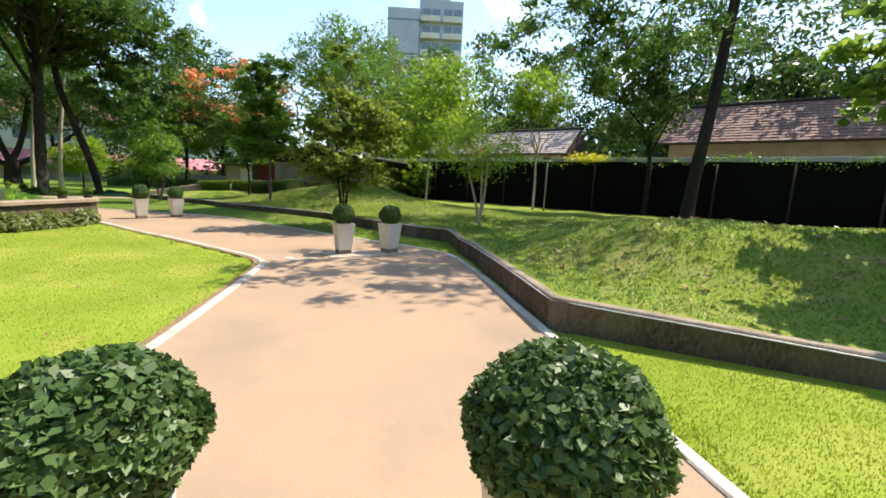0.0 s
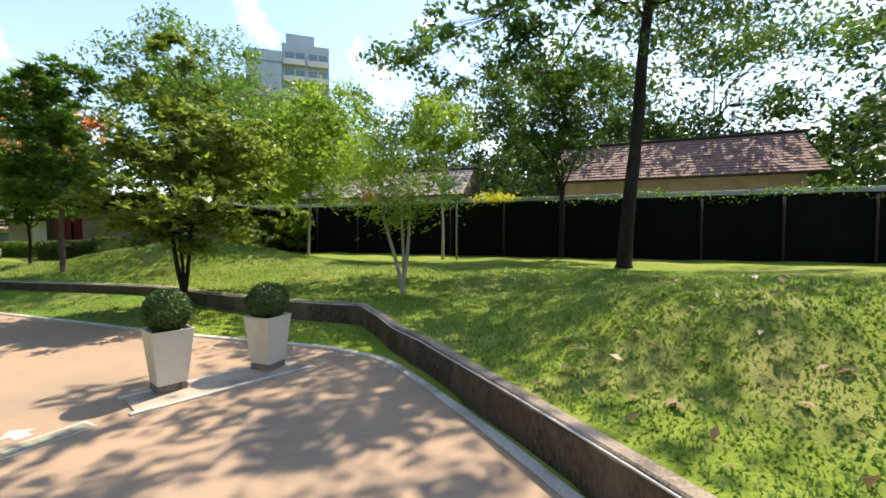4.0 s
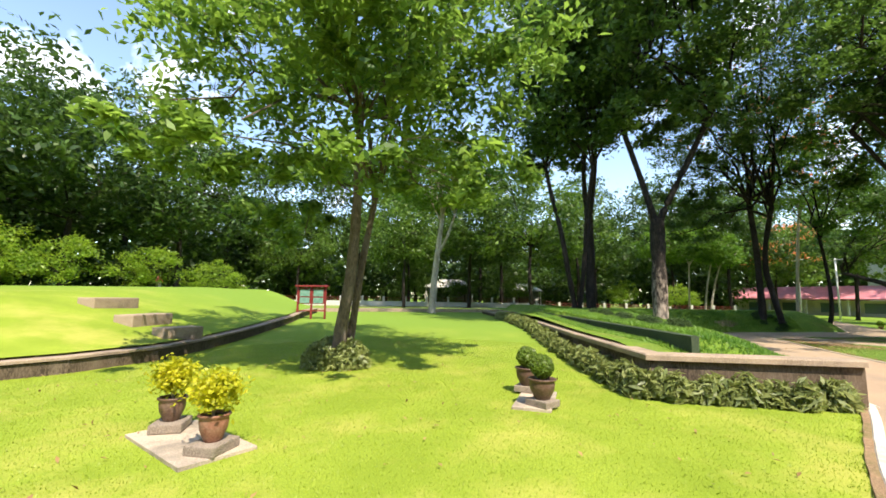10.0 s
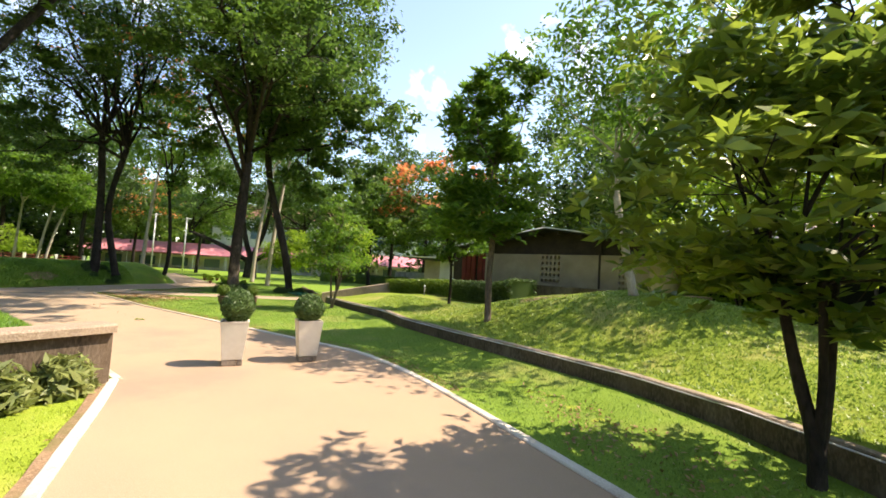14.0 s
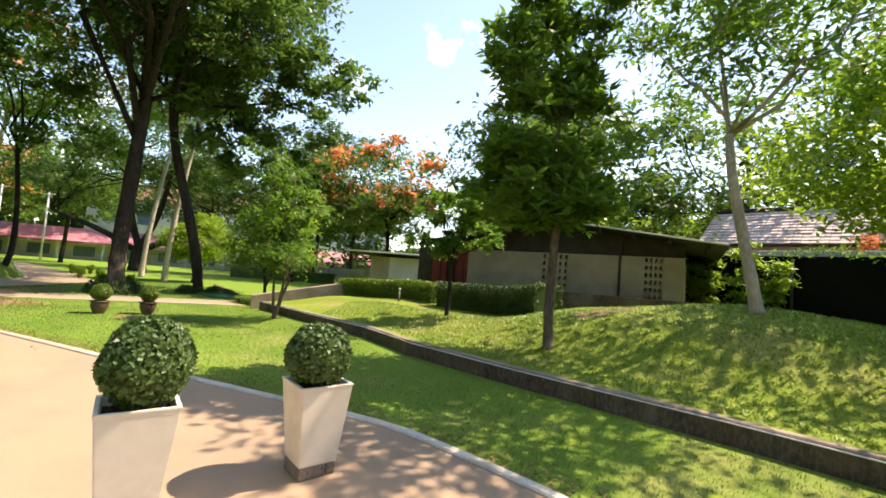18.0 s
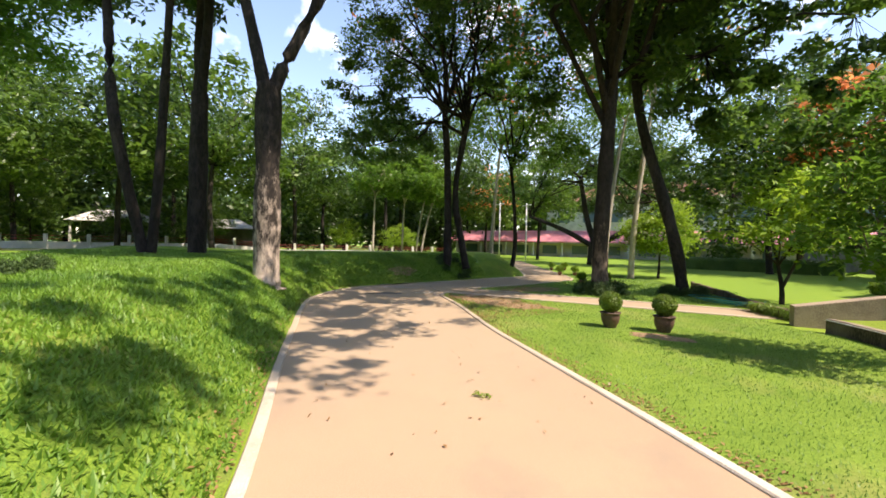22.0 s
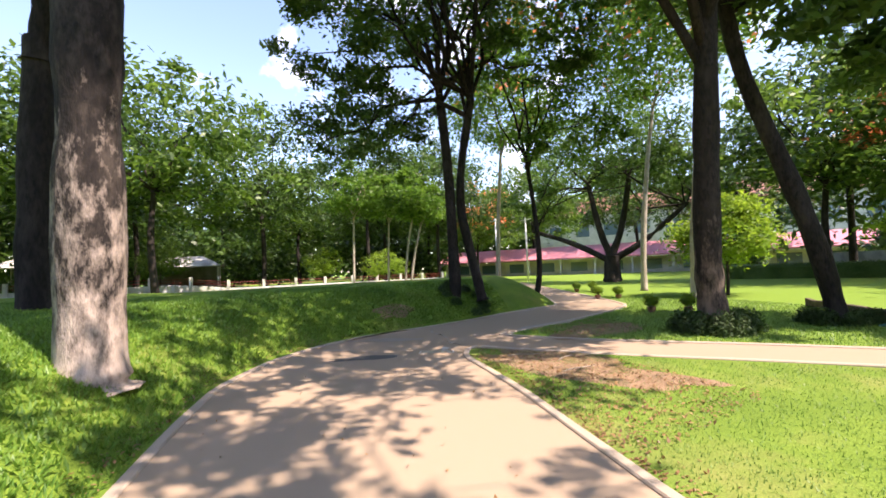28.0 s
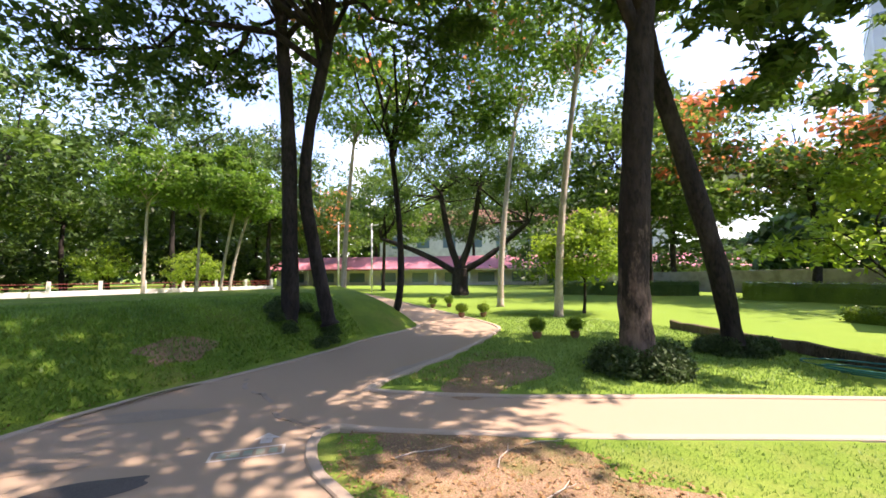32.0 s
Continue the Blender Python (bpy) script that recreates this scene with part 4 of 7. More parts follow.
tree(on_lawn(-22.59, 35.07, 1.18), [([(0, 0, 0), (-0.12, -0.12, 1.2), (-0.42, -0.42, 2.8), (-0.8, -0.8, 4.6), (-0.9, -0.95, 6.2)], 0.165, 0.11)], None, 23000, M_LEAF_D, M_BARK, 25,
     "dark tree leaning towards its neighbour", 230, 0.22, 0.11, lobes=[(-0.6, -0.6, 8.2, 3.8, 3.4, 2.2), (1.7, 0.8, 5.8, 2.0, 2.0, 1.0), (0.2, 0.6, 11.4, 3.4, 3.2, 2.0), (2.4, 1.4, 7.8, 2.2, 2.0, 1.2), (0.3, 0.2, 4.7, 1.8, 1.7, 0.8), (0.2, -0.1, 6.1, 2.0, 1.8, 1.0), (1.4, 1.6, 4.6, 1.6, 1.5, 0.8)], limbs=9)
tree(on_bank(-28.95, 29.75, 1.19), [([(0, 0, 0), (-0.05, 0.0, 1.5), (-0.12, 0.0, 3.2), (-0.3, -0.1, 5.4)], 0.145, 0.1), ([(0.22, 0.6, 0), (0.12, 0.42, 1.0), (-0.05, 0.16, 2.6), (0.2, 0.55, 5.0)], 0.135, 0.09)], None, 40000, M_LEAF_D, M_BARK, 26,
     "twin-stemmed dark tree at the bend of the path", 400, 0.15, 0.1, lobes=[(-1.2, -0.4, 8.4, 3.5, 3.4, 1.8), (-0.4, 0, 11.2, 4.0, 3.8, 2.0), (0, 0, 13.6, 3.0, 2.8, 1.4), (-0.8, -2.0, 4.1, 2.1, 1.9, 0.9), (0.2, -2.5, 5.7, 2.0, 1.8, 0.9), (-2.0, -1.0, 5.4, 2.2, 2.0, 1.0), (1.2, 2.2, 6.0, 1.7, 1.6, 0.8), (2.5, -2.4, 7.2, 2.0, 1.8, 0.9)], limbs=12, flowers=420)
tree(on_lawn(-30.42, 33.40, 1.19), [([(0, 0, 0), (0.15, 0.2, 0.8), (0.1, 0.2, 2.4), (0, 0, 4.4)], 0.1, 0.06)], None, 9000, M_LEAF_M, M_BARK, 27,
     "slim bent tree beside the path kerb", 170, 0.19, 0.12, lobes=[(0, 0, 7.0, 3.2, 3.0, 2.0), (0, 0.4, 9.6, 2.8, 2.6, 1.6), (0.8, 1.0, 4.8, 1.7, 1.6, 0.8)], limbs=9, flowers=220)
for n, (x, y, lx, ly, h) in enumerate(((-31.89, 40.41, 0.35, 0.5, 9.5), (-27.97, 38.36, 0.5, 0.3, 9.5), (-37.20, 36.00, 0.3, 0.2, 8.5), (-46.29, 30.17, -0.1, 0.1, 6.0), (-46.25, 32.55, 0.05, 0.1, 5.5), (-45.24, 33.43, 0.5, 0.3, 5.5), (-44.98, 33.77, 0.3, 0.5, 5.0))):
    tree(on_lawn(x, y, 1.19), [([(0, 0, 0), (lx * 0.1, ly * 0.1, h * 0.2), (lx * 0.6, ly * 0.6, h * 0.5), (lx * 1.2, ly * 1.2, h * 0.75)], 0.13 if n < 3 else 0.08, 0.05)], None, 6500 if n < 3 else 4500, M_LEAF_M, M_BARK_P, 60 + n,
         "slender pale-trunked tree on the far lawn", 70, 0.2, 0.16, lobes=[(lx * 1.3, ly * 1.3, h * 0.92, h * 0.32, h * 0.32, h * 0.18), (lx * 1.3, ly * 1.3, h * 1.15, h * 0.2, h * 0.2, h * 0.1)], limbs=7, group="pale-trunked trees", flowers=(220, 260, 120)[n] if n < 3 else 0)
tree(on_lawn(-40.27, 46.93, 1.19), [([(0, 0, 0), (0, 0, 0.8), (0.1, 0, 1.6)], 0.5, 0.42), ([(0, 0, 1.2), (-1.6, -1.2, 2.4), (-4.0, -2.6, 3.4)], 0.22, 0.1), ([(0, 0, 1.3), (1.4, 1.0, 2.2), (3.2, 2.4, 4.2)], 0.24, 0.1), ([(0, 0, 1.5), (-0.5, -0.3, 3.0), (-0.9, -0.6, 6.0)], 0.26, 0.12), ([(0, 0, 1.5), (0.5, 0.5, 3.2), (0.9, 0.9, 6.5)], 0.24, 0.12)], None, 16000, M_LEAF_D, M_BARK, 34,
     "old spreading tree with many dark low boughs", 170, 0.24, 0.12, lobes=[(0, 0, 8.0, 5.0, 5.0, 2.6), (-3.5, -2.4, 5.4, 2.6, 2.6, 1.2), (3.2, 2.2, 6.0, 2.8, 2.8, 1.4)], limbs=6)
# the lawn trees
tree(on_lawn(-13.05, 14.10, 0.95), [([(0, 0, 0), (0.08, 0.12, 0.9), (0.2, 0.36, 2.0), (0.35, 0.5, 3.8), (0.4, 0.5, 5.5)], 0.16, 0.07), ([(-0.2, 0.1, 0), (-0.22, 0.25, 0.9), (-0.1, 0.45, 2.2), (-0.3, 0.7, 4.0)], 0.1, 0.06)], None, 34000, M_LEAF_LL, M_BARK_G, 28,
     "broad bright green tree on the lawn with layered boughs", 300, 0.22, 0.095, lobes=[(0, 0, 5.6, 4.0, 4.0, 1.6), (0, 0, 8.2, 4.1, 4.1, 2.0), (0, 0, 11.0, 3.6, 3.6, 2.0), (0.6, 1.6, 6.8, 3.4, 3.4, 1.2), (1.9, 2.3, 3.7, 2.1, 2.0, 0.6), (-1.9, -2.2, 3.5, 2.2, 2.1, 0.7), (2.0, -1.5, 4.2, 2.0, 1.9, 0.6), (-1.5, 2.2, 4.4, 2.0, 2.0, 0.6)], limbs=12, aspect=0.4)
tree(on_lawn(-33.00, 11.75, 1.35), [([(0, 0, 0), (0.0, 0.1, 1.6), (0.1, 0.3, 3.2), (0.0, 0.5, 5.0)], 0.2, 0.1), ([(0.08, 0.2, 2.8), (0.3, 0.8, 3.8), (0.3, 1.2, 5.0)], 0.09, 0.05)], None, 9000, M_LEAF_M, M_BARK_P, 29,
     "pale smooth-barked tree beyond the lawn", 110, 0.22, 0.14, lobes=[(0, 0.4, 6.8, 3.4, 3.0, 1.7)], limbs=8)


# ---- far trees ----
def far_kind(seed, leaf, H, R, n, label, bark=None, flowers=0, sz=0.3, low=0.0, category="tree", name="tree"):
    lob = [(0, 0, H * 0.66, R, R, H * 0.24), (R * 0.5, R * 0.2, H * 0.46, R * 0.62, R * 0.62, H * 0.15), (-R * 0.5, -R * 0.2, H * 0.5, R * 0.62, R * 0.62, H * 0.15), (0, -R * 0.5, H * 0.42, R * 0.55, R * 0.55, H * 0.13), (0.1 * R, 0.1 * R, H * 0.88, R * 0.6, R * 0.6, H * 0.12)]
    if low:
        lob = [(0, 0, H * 0.5, R, R, H * 0.42), (R * 0.4, 0.2 * R, H * 0.3, R * 0.7, R * 0.7, H * 0.28)]
    return tree((0, 0, -300), [([(0, 0, 0), (0.2, 0.1, H * 0.22), (0.1, -0.1, H * (0.42 if not low else 0.25))], 0.015 * H, 0.009 * H)], None, n, leaf, bark or M_BARK, seed, label, 110 if not low else 36, sz, 0.16,
                lobes=lob, flowers=flowers, limbs=10 if not low else 6, group="far trees", hollow=0.5, category=category, name=name)


FAR = [far_kind(51, M_WOODLAND, 15, 6.0, 7200, "tall dark green tree at the park's edge", sz=0.42),
       far_kind(52, M_PARK, 12, 5.2, 7200, "rounded green tree at the park's edge", sz=0.37),
       far_kind(53, M_WOODLAND, 18, 7.2, 7400, "broad tall dark tree at the park's edge", sz=0.5),
       far_kind(54, M_PARK, 12, 5.8, 7200, "spreading flame tree with orange blossom", flowers=1700, sz=0.36),
       far_kind(55, M_LEAF_L, 4.5, 2.4, 3800, "small bright green tree at the park's edge", sz=0.2),
       far_kind(56, M_WOODLAND, 3.6, 2.8, 1300, "dark shrub thicket under the far trees", sz=0.34, low=1, category="shrub", name="shrub"),
       far_kind(57, M_LEAF_L, 2.6, 1.7, 3000, "rounded bright green shrub on the far lawn", sz=0.16, low=1, category="shrub", name="shrub")]
rng = np.random.default_rng(77)
SPOTS = [  # x, y, kind, size
    (-12.60, 53.64, 0, 0.9), (-8.58, 48.46, 1, 1.0), (-1.37, 47.35, 1, 0.95), (5.54, 43.76, 0, 0.75), (12.44, 40.17, 0, 0.8), (19.33, 35.43, 2, 0.7), (25.00, 27.22, 0, 0.9), (25.40, 16.37, 2, 0.8), (25.26, 6.92, 0, 0.9),
    (-22.5, 52.4, 3, 0.98), (-32.52, 66.44, 2, 0.9), (-29.96, 51.37, 1, 0.95), (-31.38, 56.83, 0, 0.85), (-48.66, 74.67, 2, 0.9), (-61.88, 73.17, 0, 1.1), (-74.39, 64.47, 2, 1.0), (-84.52, 55.61, 0, 1.1),
    (-90.07, 44.05, 2, 1.0), (-83.67, 32.90, 0, 1.1), (-83.23, 19.40, 2, 1.0), (-70.32, 11.23, 0, 1.1), (-72.92, 0.32, 2, 1.0), (-62.12, -5.57, 0, 1.2), (-60.28, -15.55, 2, 1.1), (-50.47, -18.10, 0, 1.2), (-45.29, -27.10, 2, 1.2), (-34.30, -27.49, 0, 1.2), (-27.94, -34.33, 2, 1.2), (-19.07, -32.45, 0, 1.2), (-10.43, -37.17, 2, 1.1),
    (-65.46, 37.64, 0, 0.95), (-67.29, 28.23, 1, 1.1), (-58.07, 15.19, 0, 0.9), (-70.92, 45.16, 0, 1.0), (-55.17, 4.08, 1, 0.95), (-52.35, -9.23, 1, 0.8),
    (-21.61, -11.45, 6, 1.3), (-25.97, -10.19, 6, 1.1), (-30.87, -8.91, 6, 1.2), (-34.64, -6.57, 4, 0.8), (-24.33, -13.55, 4, 1.1), (-47.15, 18.76, 1, 1.1), (-50.26, 12.16, 0, 0.85), (-46.30, 5.96, 1, 0.9), (-22.59, -17.24, 2, 0.95), (-31.04, -16.61, 0, 1.1), (-38.77, -14.13, 2, 0.9), (-16.47, -21.54, 1, 1.2), (-60.01, 30.13, 4, 0.8), (-54.94, 34.56, 4, 0.7),
    (8.21, -9.62, 0, 1.0), (-5.24, -15.34, 2, 0.8), (16.74, -1.35, 1, 1.0), (-70.44, 52.28, 3, 1.0),
]
for k in range(46):
    a = radians(100 + k * 4.4)
    if 113 < math.degrees(a) < 149:
        continue
    SPOTS.append((-24 + 55 * math.cos(a) + 3 * math.sin(k * 2.3), 22 + 51 * math.sin(a) + 3 * math.cos(k * 1.7), 5, 1.5 + 0.9 * abs(math.sin(k * 1.3))))
for k in range(16):
    SPOTS.append((-11 + k * 2.5, 51 - k * 1.5 + math.sin(k * 2), 5, 0.9 + 0.5 * abs(math.sin(k))))
SPOTS += [(-58.5, 24.5, 2, 0.78), (-58, 34, 0, 0.9), (-62, 43, 0, 0.95), (-53, 50, 1, 0.9), (-60, 9.3, 5, 0.9), (-61, 14.6, 5, 0.8), (-57, 10.8, 1, 0.36), (-60.5, 15.8, 1, 0.4), (-56.5, 4.5, 1, 0.42), (-55, 17.5, 1, 0.3), (7.5, 15.0, 6, 0.5), (-7.45, 43.23, 4, 1.1), (-3.51, 43.33, 4, 1.05), (1.79, 41.50, 4, 1.0)]
for x, y, k, s in SPOTS:
    s *= 1.15
    z = float(ground_z(x, y)) - 0.05
    if k == 6 and y < 0:
        z = float(south_z(x, y)) - 0.1
    elif k == 6:
        z = float(terrace_z(x, y)) - 0.05
    copy_thing(FAR[k], Matrix.Translation((x, y, z)) @ Matrix.Rotation(rng.uniform(0, 6.28), 4, "Z") @ Matrix.Diagonal((s, s, s * rng.uniform(0.9, 1.1), 1)))
for ob in FAR:
    for o in (*ob.children_recursive, ob):
        bpy.data.objects.remove(o)


# the woods that close the view on all sides
rng = np.random.default_rng(91)
n = 65000
a = rng.uniform(0, 2 * math.pi, n)
r = 92 + rng.normal(size=n) * 3 + 5 * np.sin(a * 7)
top = 17 + 3 * np.sin(a * 9 + 1) + 2.5 * np.sin(a * 23) + 1.5 * np.sin(a * 57 + 2)
top *= 1 - 0.6 * np.exp(-((np.degrees(a) - 99) / 7) ** 4)
hgt = top * rng.uniform(0, 1, n) ** 0.8
wx, wy = -24 + r * np.cos(a), 22 + r * np.sin(a)
pos = np.c_[wx, wy, np.maximum(ground_z(wx, wy), -3) + hgt]
put("far_woods", quads_mesh("far_woods", leaf_quads(rng, pos, 1.7, 0.7, 0.2), M_WOODLAND), label="dark distant woodland closing the park", category="woodland", kind="stuff")


# ---- clipped balls and pots ----
def ball_leaves(rng, radius, n, size, squash=0.95, uneven=0.04):
    v = rng.normal(size=(n, 3))
    v /= np.linalg.norm(v, axis=1, keepdims=True)
    bump = 1 + uneven * (np.sin(5 * v[:, 0] + 3) * np.sin(6 * v[:, 1] + 1) + np.sin(7 * v[:, 2] + 2) * 0.6)
    r = radius * bump * rng.uniform(0.86, 1.02, n)
    pos = v * r[:, None] * np.array([1, 1, squash])
    return leaf_quads(rng, pos, size, 0.6, 0.0, 0.3, normals=v)


def core_ball(radius, squash=0.95):
    bm = bmesh.new()
    bmesh.ops.create_icosphere(bm, subdivisions=3, radius=radius, matrix=Matrix.Diagonal((1, 1, squash, 1)))
    for v in bm.verts:
        v.co *= 1 + 0.05 * noise.noise(v.co * 9)
    return bm


def square_planter(m, seed, ball=0.22, tall=1.0, lean=(0, 0)):
    """A tapered square planter on a cement foot with a clipped ball; ball: its radius, tall: its height over its width."""
    rng = np.random.default_rng(seed)
    root = thing("planter", m, "tall tapered white cement planter with a clipped round shrub", "planter", "white planters along the path")
    bm = bmesh.new()
    box(-0.13, -0.125, 0.0, 0.055, 0.13, 0.085, 0.012, bm)
    box(0.06, -0.12, 0.0, 0.13, 0.118, 0.08, 0.014, bm)
    part("plinth", bm, M_PLINTH, root, "dark rough cement foot")
    bm = bmesh.new()
    prof = [(0.126, 0.086), (0.129, 0.095), (0.177, 0.588), (0.181, 0.598), (0.181, 0.606), (0.161, 0.606), (0.156, 0.598), (0.15, 0.53)]
    rings = [[bm.verts.new((sx * r, sy * r, z)) for sx, sy in ((-1, -1), (1, -1), (1, 1), (-1, 1))] for r, z in prof]
    for a, b in zip(rings, rings[1:]):
        for k in range(4):
            bm.faces.new((a[k], a[(k + 1) % 4], b[(k + 1) % 4], b[k]))
    bm.faces.new(list(reversed(rings[0])))
    upright = [e for e in bm.edges if abs(e.verts[0].co.z - e.verts[1].co.z) > 0.3 and e.verts[0].co.x * e.verts[1].co.x > 0]
    bmesh.ops.bevel(bm, geom=upright, offset=0.006, segments=2, affect="EDGES")
    part("pot", bm, M_POT, root)
    bm = bmesh.new()
    bmesh.ops.create_grid(bm, x_segments=8, y_segments=8, size=0.152, matrix=Matrix.Translation((0, 0, 0.553)))
    for v in bm.verts:
        v.co.z += rng.normal() * 0.006
    part("soil", bm, M_SOIL, root)
    zc = 0.585 + ball * tall * 0.9
    lx, ly = lean
    put("stem", tubes_mesh("stem", [([(0, 0, 0.53), (0.01, 0, 0.6), (lx, ly, zc)], [0.016, 0.014, 0.012], 7), ([(0.02, 0.02, 0.53), (0.05, 0.03, 0.61), (lx + 0.04, ly + 0.03, zc)], [0.01, 0.009, 0.007], 6)], M_BARK_P), root)
    shrub = part("shrub", core_ball(ball * 0.84), M_LEAF_B, root, "clipped dark green ball", Matrix.Translation((lx, ly, zc)) @ Matrix.Diagonal((1, 1, tall, 1)))
    put("leaves", quads_mesh("leaves", ball_leaves(rng, ball, 7500, 0.034), M_LEAF_B), shrub)
    return root


def clay_pot_profile(h, r):
    return [(r * 0.55, 0), (r * 0.62, 0.02), (r * 0.9, h * 0.45), (r * 0.98, h * 0.75), (r * 0.92, h * 0.86), (r * 1.08, h * 0.93), (r * 1.1, h * 0.97), (r * 1.06, h), (r * 0.9, h), (r * 0.86, h * 0.9), (0.02, h * 0.88)]


def clay_plant(m, seed, clay, leaf, ball_r, label, foot=True, pot_h=0.30, pot_r=0.2, loose=False, group="clay pots on the grass"):
    rng = np.random.default_rng(seed)
    root = thing("potted_shrub", m, label, "potted plant", group)
    z = 0.0
    if foot:
        part("plinth", box(-0.2, -0.17, 0, 0.2, 0.17, 0.1, 0.015), M_PLINTH, root, "rough cement block")
        z = 0.1
    part("pot", lathe([(r, zz + z) for r, zz in clay_pot_profile(pot_h, pot_r)]), clay, root, smooth=True)
    bm = bmesh.new()
    bmesh.ops.create_circle(bm, cap_ends=True, segments=20, radius=pot_r * 0.88, matrix=Matrix.Translation((0, 0, z + pot_h * 0.9)))
    part("soil", bm, M_SOIL, root)
    zc = z + pot_h + ball_r * (0.95 if not loose else 1.25)
    runs = [([(0.02 * k, 0.015 * (k - 1), z + pot_h * 0.85), (0.05 * (k - 1), 0.03 * k - 0.03, zc - ball_r * 0.3), (0.09 * (k - 1), 0.06 * k - 0.05, zc)], [0.014, 0.011, 0.006], 6) for k in range(3)]
    put("stem", tubes_mesh("stem", runs, M_BARK_P), root)
    if loose:
        v = rng.normal(size=(2400, 3)) * ball_r * np.array([0.52, 0.52, 0.42])
        put("leaves", quads_mesh("leaves", leaf_quads(rng, v + np.array([0, 0, zc]), 0.06, 0.5, 0.3), leaf), root)
    else:
        shrub = part("shrub", core_ball(ball_r * 0.82), leaf, root, "clipped round shrub", Matrix.Translation((0, 0, zc)))
        put("leaves", quads_mesh("leaves", ball_leaves(rng, ball_r, 3000, 0.034), leaf), shrub)
    return root


for n, (x, y, rz, ball, tall, lean) in enumerate((
        (-11.86, 23.93, 52, 0.212, 1.15, (0.02, 0.0)), (-11.32, 24.78, 55, 0.218, 1.0, (-0.01, -0.01)),
        (-4.42, 19.4, 33, 0.21, 1.0, (0, 0)), (-3.57, 19.82, 53, 0.222, 0.92, (0, 0)),
        (-3.18, 12.2, 30, 0.245, 0.88, (0.015, 0)), (-1.98, 12.34, 12, 0.268, 0.87, (0, 0)))):
    square_planter(pose(x, y, 0.0, 0, 0, rz), 5 + n, ball, tall, lean)

for n, (x, y, rz) in enumerate(((-19.08, 28.98, 10), (-18.5, 29.6, 60))):
    clay_plant(pose(x, y, 0.0, 0, 0, rz), 30 + n, M_CLAY, M_LEAF_T, 0.19, "dark clay pot with a clipped round shrub on the verge", foot=False, pot_h=0.28, pot_r=0.165)
for n, (x, y, clay, leaf, loose, lab) in enumerate((
        (-8.52, 15.0, M_TERRA, M_LEAF_Y, True, "terracotta pot with a yellow-leaved shrub on a cement block"),
        (-8.95, 14.15, M_CLAY, M_LEAF_Y, True, "brown clay pot with a yellow-leaved shrub on a cement block"),
        (-10.78, 18.04, M_CLAY, M_LEAF_T, False, "brown clay pot with a clipped shrub on a cement block"),
        (-11.6, 17.86, M_CLAY, M_LEAF_T, False, "glazed clay pot with a clipped shrub on a cement block"))):
    clay_plant(pose(x, y, float(ground_z(x, y)) + 0.03, 0, 0, 25 * n) @ Matrix.Diagonal((0.9, 0.9, 0.9, 1) if loose else (0.86, 0.86, 0.88, 1)), 40 + n, clay, leaf, 0.19 if loose else 0.18, lab, loose=loose, pot_h=0.27 if loose else 0.3, pot_r=0.145 if loose else 0.2)
for n, (x, y) in enumerate(((-26.06, 34.06), (-25.48, 34.68), (-30.27, 36.19), (-29.76, 36.69), (-33.71, 38.15), (-33.43, 38.85))):
    clay_plant(pose(x, y, float(ground_z(x, y)), 0, 0, 20 * n), 50 + n, M_TERRA, M_LEAF_L, 0.13, "small terracotta pot with a leafy shrub on the grass", foot=False, pot_h=0.15, pot_r=0.11, loose=True)



# ---- fence and the roofs behind it ----
FENCE = [(-8.8, 40.2), (-5.8, 38.0), (15.8, 21.6), (26, 13.8)]
fence = strip("black_fence", FENCE, 0.08, -0.3, 2.75, M_NET, 0.5, zero, "tall black shade-net fence behind the terrace", "fence", kind="structure", bevel=0.02, wob=0.02)
strip("boundary_wall", [(x + 0.3, y + 0.42) for x, y in FENCE], 0.15, -0.3, 2.95, M_WHITEWALL, 2.0, zero, "pale boundary wall showing over the black net", "wall")
fl = spread_line(FENCE, 2.3)
for p in fl[2:-2]:
    put("post", tubes_mesh("post", [([(0, 0, -0.3), (0, 0, 2.66)], [0.04, 0.04], 8)], M_RIDGE), fence, Matrix.Translation((p[0] - 0.07, p[1] - 0.1, 0)))
# creeper along the fence top
rng = np.random.default_rng(5)
fl = spread_line(FENCE, 0.02)
cc = fl[rng.integers(0, len(fl), 5200)]
hh = 2.74 + 0.12 * np.sin(cc[:, 0] * 1.7) + 0.07 * np.sin(cc[:, 0] * 4.1)
cr = np.c_[cc + rng.normal(size=(5200, 2)) * 0.12, hh + rng.normal(size=5200) * 0.09]
put("creeper", quads_mesh("creeper", leaf_quads(rng, cr, 0.09, 0.6, 0.3), M_LEAF_M), label="leafy creeper along the top of the fence", category="creeper", kind="stuff")


cy = np.array([3.75, 30.75, 2.9]) + rng.normal(size=(700, 3)) * np.array([0.45, 0.3, 0.11])
put("yellow_creeper", quads_mesh("creeper", leaf_quads(rng, cy, 0.09, 0.6, 0.3), M_LEAF_Y), label="yellow-leaved creeper spilling over the fence", category="creeper", kind="stuff")


